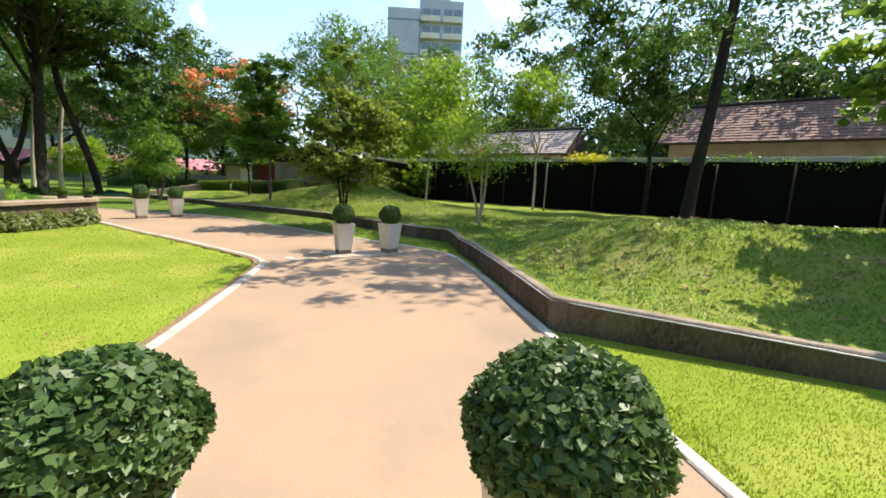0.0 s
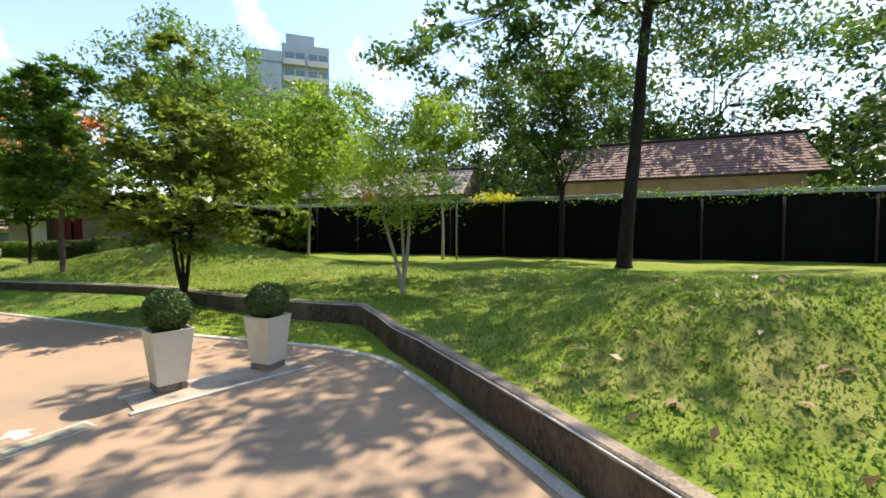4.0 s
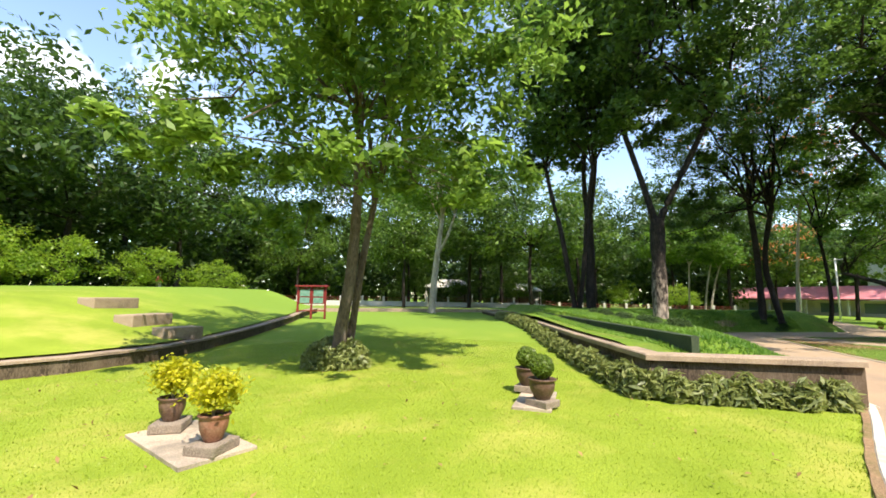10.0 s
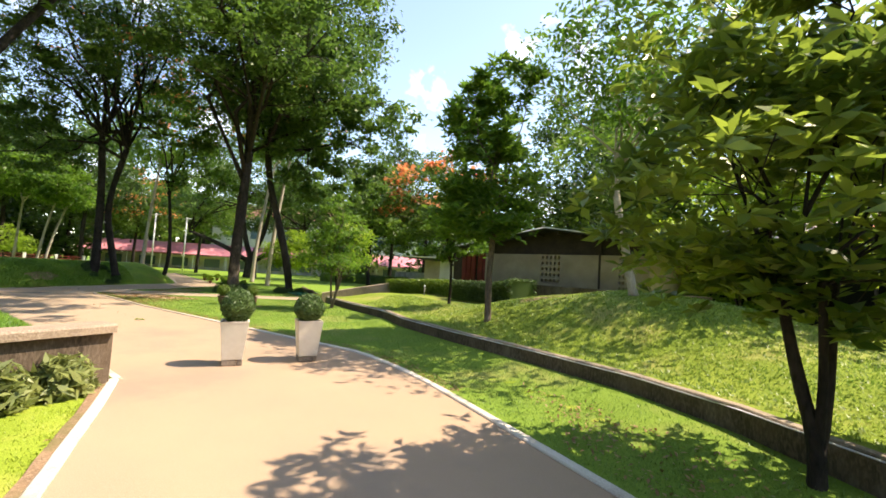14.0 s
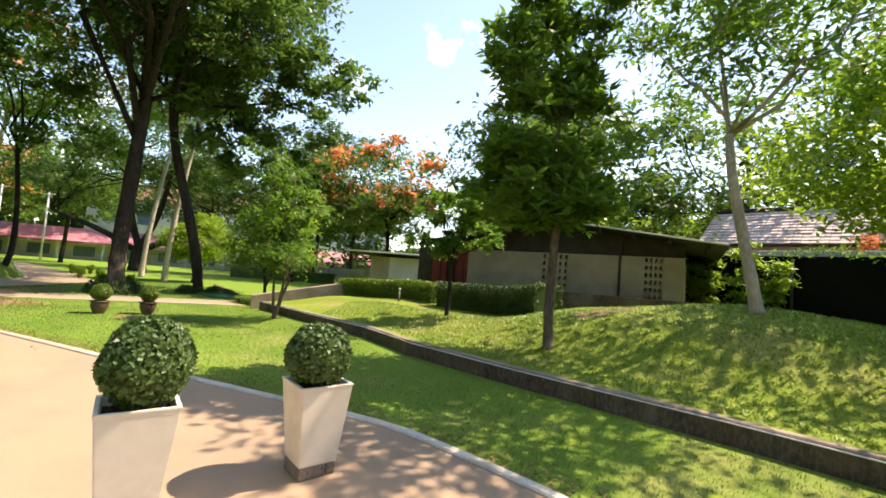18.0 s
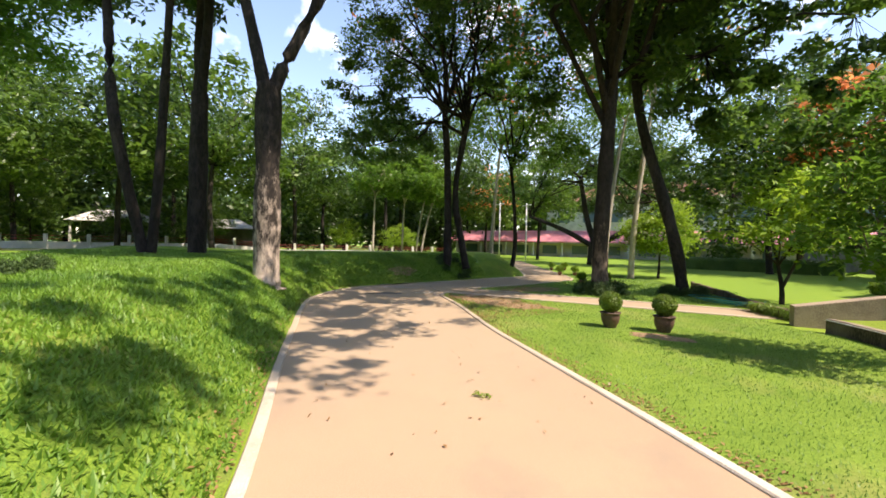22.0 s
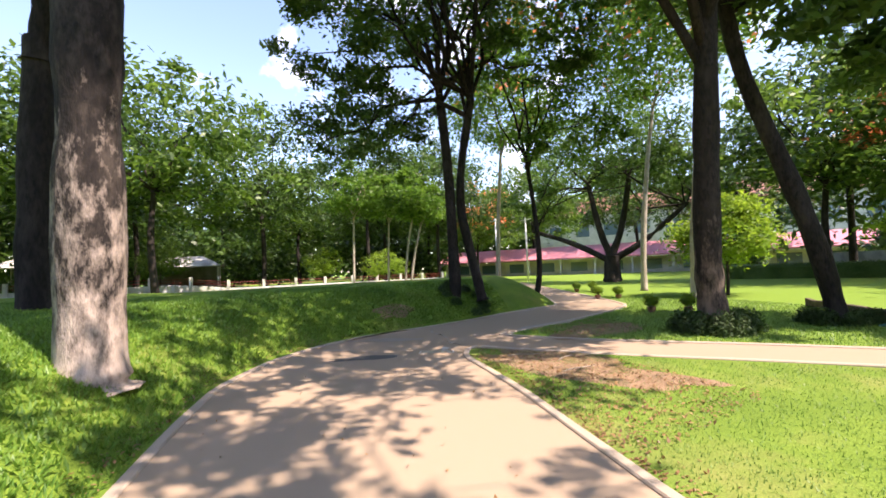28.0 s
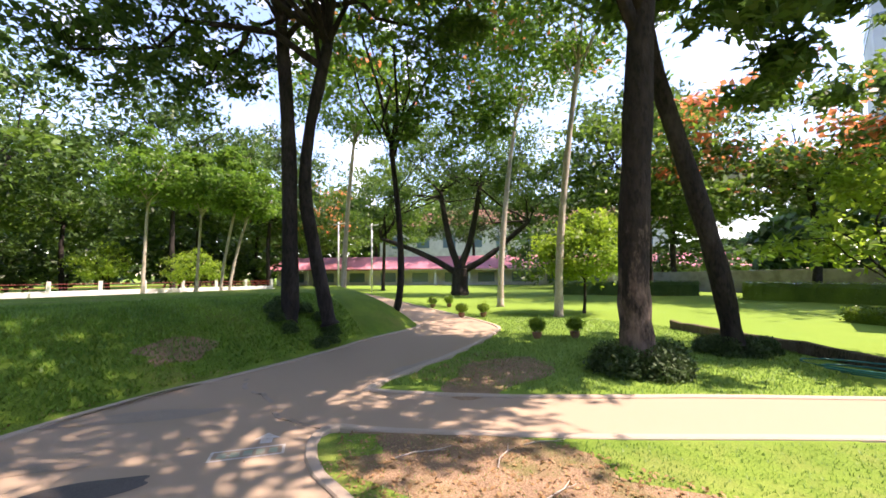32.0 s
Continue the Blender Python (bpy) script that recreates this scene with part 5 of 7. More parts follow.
def tiled_roof(root, a, b, eave, ridge, depth, rows, mat, words):
    """A two-sided tiled roof along a-b: front slope in courses of clay tiles, dark ridge and verge."""
    a, b = Vector((*a, 0)), Vector((*b, 0))
    d = (b - a).normalized()
    n = Vector((-d.y, d.x, 0))
    if n.y < 0:
        n = -n
    L = (b - a).length
    cols = int(L / 0.24)
    slope = Vector((n.x * depth, n.y * depth, ridge - eave))
    up = d.cross(slope).normalized()
    if up.z < 0:
        up = -up
    rng = np.random.default_rng(int(L * 10))
    quads = []
    for r in range(rows):
        for c in range(cols):
            w = L / cols
            p0 = a + d * (w * (c + 0.02)) + Vector((0, 0, eave)) + slope * ((r - 0.08) / rows)
            p1 = p0 + d * (w * 0.96)
            s = slope * (1.12 / rows)
            lift = up * (0.035 + 0.012 * rng.normal())
            quads.append([p0 + lift, p1 + lift, p1 + s, p0 + s])
            quads.append([p0, p1, p1 + lift, p0 + lift])
    Q = np.array([[tuple(v) for v in q] for q in quads])
    tagged(put("tiles", quads_mesh("tiles", Q, mat), root, label=words), kind="stuff")
    bm = bmesh.new()
    e0, e1 = a + Vector((0, 0, eave - 0.03)), b + Vector((0, 0, eave - 0.03))
    r0, r1 = a + slope + Vector((0, 0, eave - 0.03)), b + slope + Vector((0, 0, eave - 0.03))
    f0, f1 = a + 2 * Vector((slope.x, slope.y, 0)) + Vector((0, 0, eave - 0.03)), b + 2 * Vector((slope.x, slope.y, 0)) + Vector((0, 0, eave - 0.03))
    V = [bm.verts.new(v) for v in (e0, e1, r1, r0, f0, f1)]
    for f in ((0, 1, 2, 3), (3, 2, 5, 4), (0, 3, 4), (1, 5, 2), (0, 4, 5, 1)):
        bm.faces.new([V[i] for i in f])
    bmesh.ops.recalc_face_normals(bm, faces=bm.faces[:])
    part("roof", bm, M_RIDGE, root)
    put("ridge", tubes_mesh("ridge", [([r0 - d * 0.2 + Vector((0, 0, 0.1)), r1 + d * 0.2 + Vector((0, 0, 0.1))], [0.09, 0.09], 6)], M_RIDGE), root, label="dark timber ridge")
    put("fascia", tubes_mesh("fascia", [([e0 - d * 0.1, e1 + d * 0.1], [0.06, 0.06], 4)], M_RIDGE), root)
    bm = bmesh.new()
    m0, m1 = a + d * 0.5 + n * 0.7, b - d * 0.5 + n * 0.7
    k0, k1 = m0 + n * (2 * depth - 1.4), m1 + n * (2 * depth - 1.4)
    W = [bm.verts.new(v + Vector((0, 0, z))) for z in (-0.3, eave + 0.05) for v in (m0, m1, k1, k0)]
    for i in range(4):
        bm.faces.new((W[i], W[(i + 1) % 4], W[4 + (i + 1) % 4], W[4 + i]))
    part("wall", bm, M_CREAM, root)


villa = thing("villa", Matrix.Identity(4), "long low villa with a weathered clay-tile roof behind the fence", "building")
tiled_roof(villa, (7.76, 33.1), (16.2, 26.6), 3.95, 6.05, 3.05, 14, M_TILE, "weathered red-brown clay tiles")
pavilion = thing("pavilion", Matrix.Identity(4), "small pavilion with a pale tiled gable roof behind the fence", "building")
tiled_roof(pavilion, (-4.4, 40.6), (3.8, 35.05), 3.45, 5.0, 2.25, 11, M_TILE_P, "faded pale clay tiles")

# a flowering shrub between the fence and the pavilion
rng = np.random.default_rng(19)
osh = thing("shrub", pose(-0.6, 37.6, -0.1) @ Matrix.Diagonal((1.15, 1.15, 1.15, 1)), "tall shrub topped with orange blossom behind the fence", "shrub")
put("stem", tubes_mesh("stem", [([(0, 0, 0), (0.05, 0.03, 1.3), (0.0, 0, 2.7)], [0.03, 0.024, 0.012], 6), ([(0, 0, 0.2), (-0.2, 0.1, 1.4), (-0.3, 0.1, 2.5)], [0.025, 0.02, 0.01], 6)], M_BARK_G), osh)
put("leaves", quads_mesh("leaves", leaf_quads(rng, rng.normal(size=(1400, 3)) * np.array([0.42, 0.35, 0.5]) + np.array([-0.1, 0, 2.0]), 0.11, 0.5, 0.3), M_LEAF_M), osh)
put("blossom", quads_mesh("blossom", leaf_quads(rng, rng.normal(size=(260, 3)) * np.array([0.14, 0.14, 0.13]) + np.array([-0.05, -0.1, 3.05]), 0.09, 0.7, 0.3), M_FLAME), osh, label="orange blossom")

# the lamp post by the fence
lp = thing("lamp_post", pose(1.54, 29.0, float(terrace_z(1.54, 29.0)) - 0.05), "thin grey lamp post with a tilted head by the fence", "lamp post")
put("pole", tubes_mesh("pole", [([(0, 0, 0), (0, 0, 2.25)], [0.035, 0.03], 8)], M_GREY), lp)
part("head", box(-0.2, -0.06, 2.2, 0.12, 0.06, 2.27, 0.015), M_RIDGE, lp, "dark tilted lamp head")

# ---- garden building ----
house = thing("garden_house", Matrix.Identity(4), "low cream garden building with vent blocks and dark sheet roof", "building")
H0 = pose(-12.38, 35.08, 0.15, 0, 0, -16) @ Matrix.Diagonal((1.2, 1.2, 1.2, 1))     # x along the front, y into the building


def hpart(name, bm, mat, label="", parent=None):
    return part(name, bm, mat, parent or house, label, H0 if parent is None else None)


def breeze_panel(x0, x1, z0, z1, cols, rows, root):
    """A panel of pierced blocks, each block with a round-cornered hole through it."""
    w, h = (x1 - x0) / cols, (z1 - z0) / rows
    bm = bmesh.new()
    n = 8
    for y in (-0.06, 0.06):
        outer = [(math.copysign(min(1, abs(math.cos(t)) * 1.4142), math.cos(t)), math.copysign(min(1, abs(math.sin(t)) * 1.4142), math.sin(t))) for t in [math.pi / 4 * k for k in range(n)]]
    rings = []
    for y in (-0.06, 0.06):
        o = [bm.verts.new((w / 2 + ox * w / 2, y, h / 2 + oz * h / 2)) for ox, oz in outer]
        i = [bm.verts.new((w / 2 + math.cos(math.pi / 4 * k) * w * 0.31, y, h / 2 + math.sin(math.pi / 4 * k) * h * 0.33)) for k in range(n)]
        rings.append((o, i))
    (o0, i0), (o1, i1) = rings
    for k in range(n):
        j = (k + 1) % n
        bm.faces.new((o0[k], o0[j], i0[j], i0[k]))
        bm.faces.new((o1[j], o1[k], i1[k], i1[j]))
        bm.faces.new((i0[k], i0[j], i1[j], i1[k]))
    me = bpy.data.meshes.new("vent_block")
    bm.to_mesh(me)
    bm.free()
    me.materials.append(M_CREAM)
    for c in range(cols):
        for r in range(rows):
            put("vent_block", me, root, H0 @ Matrix.Translation((x0 + c * w, 0, z0 + r * h)))


def wall_run(x0, x1, z0=-0.5, z1=1.78, y0=-0.07, y1=0.07, mat=None, label=""):
    hpart("wall", box(x0, y0, z0, x1, y1, z1, 0.008), mat or M_CREAM, label)


wall_run(0.0, 1.97)
breeze_panel(1.97, 2.6, 0.96, 1.78, 5, 5, house)
wall_run(1.97, 2.6, -0.5, 0.955)
wall_run(2.6, 3.66)
hpart("post", box(3.66, -0.09, -0.5, 3.71, 0.05, 2.2, 0.005), M_RIDGE, "thin black steel post")
wall_run(3.71, 4.16, label="pale cream panel")
breeze_panel(4.16, 4.52, 0.86, 1.78, 4, 6, house)
wall_run(4.16, 4.52, -0.5, 0.855)
wall_run(4.52, 4.9, y0=-0.05)
wall_run(-0.05, 0.09, y0=0.07, y1=3.6)
wall_run(4.77, 4.9, y0=0.07, y1=3.6)
hpart("wall", box(-0.05, 3.6, -0.5, 4.9, 3.74, 2.0), M_CREAM)
for k, w in enumerate((0.16, 0.13, 0.11, 0.2, 0.19)):
    x = -1.1 + k * 0.22
    hpart("red_panel", box(x, 0.1, -0.4, x + w, 0.16, 1.8, 0.004), M_RED, "dark red timber panel")
hpart("door", box(-1.72, 0.95, -0.5, -1.3, 1.01, 1.75, 0.006), M_RED, "dark red door under the eave")
# The recess is a plain dark wall, its shade given by colour.
hpart("wall", box(-2.3, 1.05, -0.5, -0.06, 1.15, 1.9), M_RIDGE, "dark wall in place of the shaded recess behind the red panels")
# roof: two thin sheets meeting in a low gable, with white edges and rafters
EAVE_L, APEX, EAVE_R = (-1.15, 1.9), (2.3, 2.46), (5.6, 1.98)
for (xa, za), (xb, zb) in ((EAVE_L, APEX), (APEX, EAVE_R)):
    bm = bmesh.new()
    lo = [bm.verts.new(v) for v in ((xa, -0.5, za), (xb, -0.5, zb), (xb, 4.6, zb), (xa, 4.6, za))]
    hi = [bm.verts.new((v.co.x, v.co.y, v.co.z + 0.05)) for v in lo]
    bm.faces.new(lo[::-1])
    bm.faces.new(hi)
    for k in range(4):
        bm.faces.new((lo[k], lo[(k + 1) % 4], hi[(k + 1) % 4], hi[k]))
    bmesh.ops.recalc_face_normals(bm, faces=bm.faces[:])
    hpart("roof", bm, M_METAL, "dark sheet-metal roof")
    put("roof_edge", tubes_mesh("roof_edge", [([(xa, -0.52, za + 0.04), (xb, -0.52, zb + 0.04)], [0.022, 0.022], 4)], M_EDGE), house, H0, "white metal roof edge")
    for k in range(5):
        t = (k + 0.5) / 5
        x, z = xa + (xb - xa) * t, za + (zb - za) * t
        hpart("rafter", box(x, -0.46, z - 0.1, x + 0.05, 0.6, z - 0.015), M_RIDGE)
# Solid dark panel; paints the shade of the gap between wall and roof.
bm = bmesh.new()
vv = [bm.verts.new(v) for v in ((-0.05, 0.02, 1.785), (4.9, 0.02, 1.785), (4.9, 0.02, 2.07), (2.3, 0.02, 2.44), (-0.05, 0.02, 2.06))]
f = bm.faces.new(vv)
ext = bmesh.ops.extrude_face_region(bm, geom=[f])
bmesh.ops.translate(bm, vec=(0, 0.1, 0), verts=[v for v in ext["geom"] if isinstance(v, bmesh.types.BMVert)])
hpart("gable", bm, M_RIDGE, "dark panel in place of the shaded gable opening under the roof")
put("roof_edge", tubes_mesh("roof_edge", [([(-1.17, -0.52, 1.94), (-1.17, 4.6, 1.94)], [0.022, 0.022], 4)], M_EDGE), house, H0, "white metal roof edge")
bm = bmesh.new()
V = [bm.verts.new(v) for v in ((-1.2, 1.6, 2.0), (3.4, 1.6, 2.3), (3.4, 5.0, 2.3), (-1.2, 5.0, 2.0), (0.2, 3.3, 2.75), (2.2, 3.3, 2.75))]
for q in ((0, 1, 5, 4), (1, 2, 5), (2, 3, 4, 5), (3, 0, 4)):
    bm.faces.new([V[k] for k in q])
hpart("upper_roof", bm, M_METAL, "dark pitched upper roof")

# low brown retaining wall in front of the building
strip("plinth_wall", [tuple((H0 @ Vector((x, -0.75, 0)))[:2]) for x in (1.85, 3.2, 4.8, 6.3)], 0.14, 0.2, 1.24, M_WALL, 0.4, zero, "low brown wall in front of the garden building", "wall")

# the white shed beyond
shed = thing("white_shed", Matrix.Identity(4), "small white-walled shed with a thin flat roof among the trees", "building")
S0 = pose(-17.7, 41.6, 0.55, 0, 0, 4) @ Matrix.Diagonal((1.18, 1.18, 1.18, 1))
part("wall", box(-0.85, 0.05, -1.0, -0.01, 2.6, 1.33, 0.01), M_CREAM, shed, "brown side wall", S0)
part("wall", box(0, 0, -1.0, 1.32, 0.12, 1.33, 0.01), M_WHITEWALL, shed, "white front wall", S0)
part("post", box(1.35, -0.05, -1.0, 1.46, 0.1, 1.4), M_EDGE, shed, "white post", S0)
# Closed dark board; the bay's inner shade is put into its colour.
part("wall", box(1.46, 0.4, -1.0, 3.2, 0.5, 1.3), M_RIDGE, shed, "dark wall in place of a shaded open bay", S0)
part("roof", box(-1.8, -0.5, 1.42, 3.6, 3.4, 1.5, 0.01), M_METAL, shed, "", S0)
put("roof_edge", tubes_mesh("roof_edge", [([(-1.83, -0.53, 1.48), (3.63, -0.53, 1.48)], [0.045, 0.045], 4)], M_EDGE), shed, S0, "white roof edge")


# ---- hedges ----
def hedge(line, width, z0, height, leaf, n, label, seed):
    rng = np.random.default_rng(seed)
    L = spread_line(line, 0.15)
    root = thing("hedge", Matrix.Identity(4), label, "hedge")
    d = np.gradient(L, axis=0)
    d /= np.linalg.norm(d, axis=1, keepdims=True)
    nr = np.stack([-d[:, 1], d[:, 0]], 1)
    vs, fs = [], []
    sec = [(-0.46, 0.0), (-0.48, 0.75), (-0.36, 0.94), (0.36, 0.94), (0.48, 0.75), (0.46, 0.0)]
    for p, q in zip(L, nr):
        zb = z0(p[0], p[1])
        for o, h in sec:
            w = rng.normal() * 0.015
            vs.append((p[0] + q[0] * (o * width + w), p[1] + q[1] * (o * width + w), float(zb) - 0.05 + h * (height + 0.05) + w))
    k = len(sec)
    for i in range(len(L) - 1):
        for j in range(k - 1):
            a = i * k + j
            fs.append((a, a + k, a + k + 1, a + 1))
    fs.append(tuple(range(k)))
    fs.append(tuple(reversed(range((len(L) - 1) * k, len(L) * k))))
    put("body", mesh_from("body", vs, fs, leaf), root)
    i = rng.integers(0, len(L), n)
    t = rng.uniform(0, 1, n)
    face = rng.uniform(0, 1, n)
    o = np.where(face < 0.35, -0.5, np.where(face < 0.7, 0.5, rng.uniform(-0.5, 0.5, n)))
    h = np.where(face < 0.7, rng.uniform(0.02, 1, n) ** 0.8, 0.98 + 0.03 * rng.normal(size=n))
    zb = z0(L[i, 0], L[i, 1])
    jit = rng.normal(size=(n, 2)) * 0.05
    pos = np.c_[L[i] + nr[i] * (o * width)[:, None] + jit, zb + h * height]
    nm = np.c_[nr[i] * np.sign(o)[:, None] * (face < 0.7)[:, None], (face >= 0.7) * 1.0]
    put("leaves", quads_mesh("leaves", leaf_quads(rng, pos, 0.07, 0.55, 0.0, 0.3, normals=nm), leaf), root)
    return root


hedge([(-16.3, 34.75), (-14.1, 33.95), (-12.75, 33.35)], 0.8, terrace_z, 0.5, M_LEAF_T, 9000, "clipped green hedge with a sunlit top before the garden building", 1)
# This hedge's dark leaf colour stands in for the tree's shade on it.
hedge([(-12.5, 33.1), (-11.2, 32.3), (-9.9, 31.35)], 0.85, terrace_z, 0.6, M_SHRUB, 6500, "clipped hedge in a dark leaf tone for a tree's shade", 2)
hedge([(-21.08, 42.60), (-18.84, 40.80), (-17.81, 40.26)], 0.8, ground_z, 0.4, M_LEAF_T, 5000, "bright clipped hedge by the white shed", 3)
hedge([(-35.89, 51.77), (-32.21, 53.31), (-27.94, 54.81)], 1.0, ground_z, 0.9, M_LEAF_B, 3500, "low clipped hedge across the far lawn", 4)
hedge([(-14.77, 47.94), (-18.82, 50.13), (-25.13, 52.24)], 0.9, ground_z, 0.9, M_LEAF_T, 3500, "long clipped hedge along the far lawn", 6)

bol = thing("bollard", pose(-13.75, 32.75, float(terrace_z(-13.75, 32.75)) - 0.03), "thin grey garden bollard before the hedge", "bollard")
put("post", tubes_mesh("post", [([(0, 0, 0), (0, 0, 0.32)], [0.025, 0.025], 8)], M_GREY), bol)
put("cap", tubes_mesh("cap", [([(0, 0, 0.32), (0, 0, 0.38)], [0.035, 0.03], 8)], M_EDGE), bol)

# ramp edge by the end of the wall
strip("ramp_edge", [(-18.31, 32.67), (-17.43, 33.50), (-16.47, 34.29), (-15.60, 34.99)], 0.3, -0.5, 0.2, M_COPE, 0.4, lambda x, y: 0.1 + 0.3 * (y - 32.4), "pale sloping concrete edge of a ramp", "wall")


# ---- strap-leaved plants ----
def strap_mesh(rng, n, length, spread, mat, width=0.022, droop=0.62):
    quads = []
    for k in range(n):
        a = rng.uniform(0, 2 * math.pi)
        r0 = rng.uniform(0, spread)
        b = np.array([r0 * math.cos(a * 1.7), r0 * math.sin(a * 1.7), 0.0])
        d = np.array([math.cos(a), math.sin(a), 0.0])
        s = np.array([-d[1], d[0], 0.0]) * width
        L = length * rng.uniform(0.6, 1.15)
        lean = rng.uniform(0.25, 1.15)
        pts = [b, b + d * L * lean * 0.35 + np.array([0, 0, L * 0.55]), b + d * L * lean * 0.8 + np.array([0, 0, L * (0.85 - 0.2 * droop)]), b + d * L * lean * 1.25 + np.array([0, 0, L * (0.85 - droop * lean)])]
        ws = (0.6, 1.0, 0.8, 0.1)
        for i in range(3):
            quads.append([pts[i] - s * ws[i], pts[i] + s * ws[i], pts[i + 1] + s * ws[i + 1], pts[i + 1] - s * ws[i + 1]])
    return quads_mesh("leaves", np.array(quads), mat)


M_STRAP = foliage("strap_leaf", (0.08, 0.12, 0.032), (0.31, 0.34, 0.115), 0.3)
rng = np.random.default_rng(8)
STRAPS = []
for _ in range(3):
    v = rng.normal(size=(420, 3))
    v /= np.linalg.norm(v, axis=1, keepdims=True)
    v[:, 2] = np.abs(v[:, 2])
    p = v * rng.uniform(0.45, 1.05, 420)[:, None] * np.array([0.2, 0.2, 0.34]) + np.array([0, 0, 0.03])
    STRAPS.append(quads_mesh("leaves", leaf_quads(rng, p, 0.15, 0.26, 0.1, 0.5, normals=v + np.array([0, 0, 0.3])), M_STRAP))
bl = spread_line([(-11.85, 22.1), (-11.76, 20.6), (-11.72, 19.55), (-12.5, 19.36), (-15.45, 18.85), (-18.0, 18.5), (-20.6, 18.14), (-25.0, 17.1), (-27.0, 16.6)], 0.2)
for k, p in enumerate(bl):
    q = (p[0] + rng.normal() * 0.05, p[1] + rng.normal() * 0.05)
    r = thing("border_plant", pose(q[0], q[1], float(ground_z(*q)) - 0.01, 0, 0, rng.uniform(0, 360)), "strap-leaved border plant at the foot of the bed wall", "plant", "border plants along the bed wall")
    s = rng.uniform(0.8, 1.2)
    put("leaves", STRAPS[k % 3], r, Matrix.Diagonal((s, s, s * rng.uniform(0.85, 1.15), 1)))



def mound_mesh(rng, n, radius, height, mat, size=0.062):
    v = rng.normal(size=(n, 3))
    v /= np.linalg.norm(v, axis=1, keepdims=True)
    v[:, 2] = np.abs(v[:, 2])
    p = v * rng.uniform(0.55, 1.05, n)[:, None] * np.array([radius, radius, height])
    p[:, 2] += 0.03
    return quads_mesh("leaves", leaf_quads(rng, p, size, 0.4, 0.1, 0.4, normals=v + np.array([0, 0, 0.4])), mat)


BIG = [mound_mesh(rng, 1300, 0.3, 0.36, M_SHRUB) for _ in range(2)]
CLUMPS = [mound_mesh(rng, 1500, 0.3, 0.42, M_STRAP, 0.085) for _ in range(2)]
LIGHTS = [strap_mesh(rng, 150, 0.6, 0.25, M_LEAF_T, 0.016) for _ in range(2)]


def ring_of(cx, cy, zf, count, radius, meshes, label, category, s0=1.0):
    for k in range(count):
        a = 2 * math.pi * k / count + rng.uniform(-0.3, 0.3)
        x, y = cx + radius * math.cos(a), cy + radius * math.sin(a)
        r = thing("shrub", pose(x, y, float(zf(x, y)) - 0.02, 0, 0, rng.uniform(0, 360)), label, category, "shrubs round the tree trunks")
        s = s0 * rng.uniform(0.8, 1.15)
        put("leaves", meshes[k % len(meshes)], r, Matrix.Diagonal((s, s, s, 1)))


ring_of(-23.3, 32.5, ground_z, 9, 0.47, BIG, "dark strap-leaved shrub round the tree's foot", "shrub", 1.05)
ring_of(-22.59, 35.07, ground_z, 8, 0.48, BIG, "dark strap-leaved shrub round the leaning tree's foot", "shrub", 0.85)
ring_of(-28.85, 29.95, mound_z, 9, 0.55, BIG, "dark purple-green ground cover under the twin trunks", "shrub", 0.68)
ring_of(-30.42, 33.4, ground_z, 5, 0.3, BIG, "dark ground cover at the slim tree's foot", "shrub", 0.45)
ring_of(-13.05, 14.1, ground_z, 8, 0.34, CLUMPS, "grey-green leafy clump round the lawn tree", "shrub", 1.15)
for k in range(12):
    x, y = -14.2 - 0.6 * k, 20.95 - 0.05 * k + 0.1 * math.sin(k * 2.1)
    r = thing("shrub", pose(x, y, float(mound_z(x, y)) - 0.02, 0, 0, 40 * k), "low grey-purple shrub on top of the raised bed", "shrub", "low shrubs on the raised bed")
    put("leaves", BIG[k % 2], r, Matrix.Diagonal((0.65, 0.65, 0.55, 1)))

# the second tier of the bed
strip("bed_tier", [(-12.45, 20.52), (-16.5, 19.84), (-21.0, 19.15), (-26.0, 18.3)], 0.12, 0.3, 0.9, surf("dark_green_board", [(0.05, 0.075, 0.04), (0.03, 0.05, 0.028), (0.07, 0.09, 0.05)], 2, 0.85, 0.3, 60), 0.5, zero, "low mossy dark green board of the bed's second tier", "wall")


# ---- slabs, marks, patches ----
def blob(cx, cy, rx, ry, turn, seed, zf, lift, n=40, rough=0.22):
    rng = np.random.default_rng(seed)
    ph = rng.uniform(0, 6.28, 5)
    am = rng.uniform(0.3, 1.0, 5) * rough / 2
    bm = bmesh.new()
    c, s = math.cos(radians(turn)), math.sin(radians(turn))
    rows = []
    for f in (0.25, 0.5, 0.75, 1.0):
        ring = []
        for k in range(n):
            t = 2 * math.pi * k / n
            r = f * (1 + (sum(am[j] * math.sin((j + 2) * t + ph[j]) for j in range(5)) if f > 0.6 else 0))
            x, y = rx * r * math.cos(t), ry * r * math.sin(t)
            x, y = cx + c * x - s * y, cy + s * x + c * y
            ring.append(bm.verts.new((x, y, float(zf(x, y)) + lift - (0.03 if f == 1.0 and lift > 0.006 else 0))))
        rows.append(ring)
    bm.faces.new(rows[0])
    for a, b in zip(rows, rows[1:]):
        for k in range(n):
            bm.faces.new((a[k], b[k], b[(k + 1) % n], a[(k + 1) % n]))
    bmesh.ops.recalc_face_normals(bm, faces=bm.faces[:])
    if sum(f.normal.z for f in bm.faces) < 0:
        bmesh.ops.reverse_faces(bm, faces=bm.faces[:])
    return bm


def patch(name, bm, mat, label):
    me = bpy.data.meshes.new(name)
    bm.to_mesh(me)
    bm.free()
    me.materials.append(mat)
    put(name, me, label=label, category="ground", kind="structure")


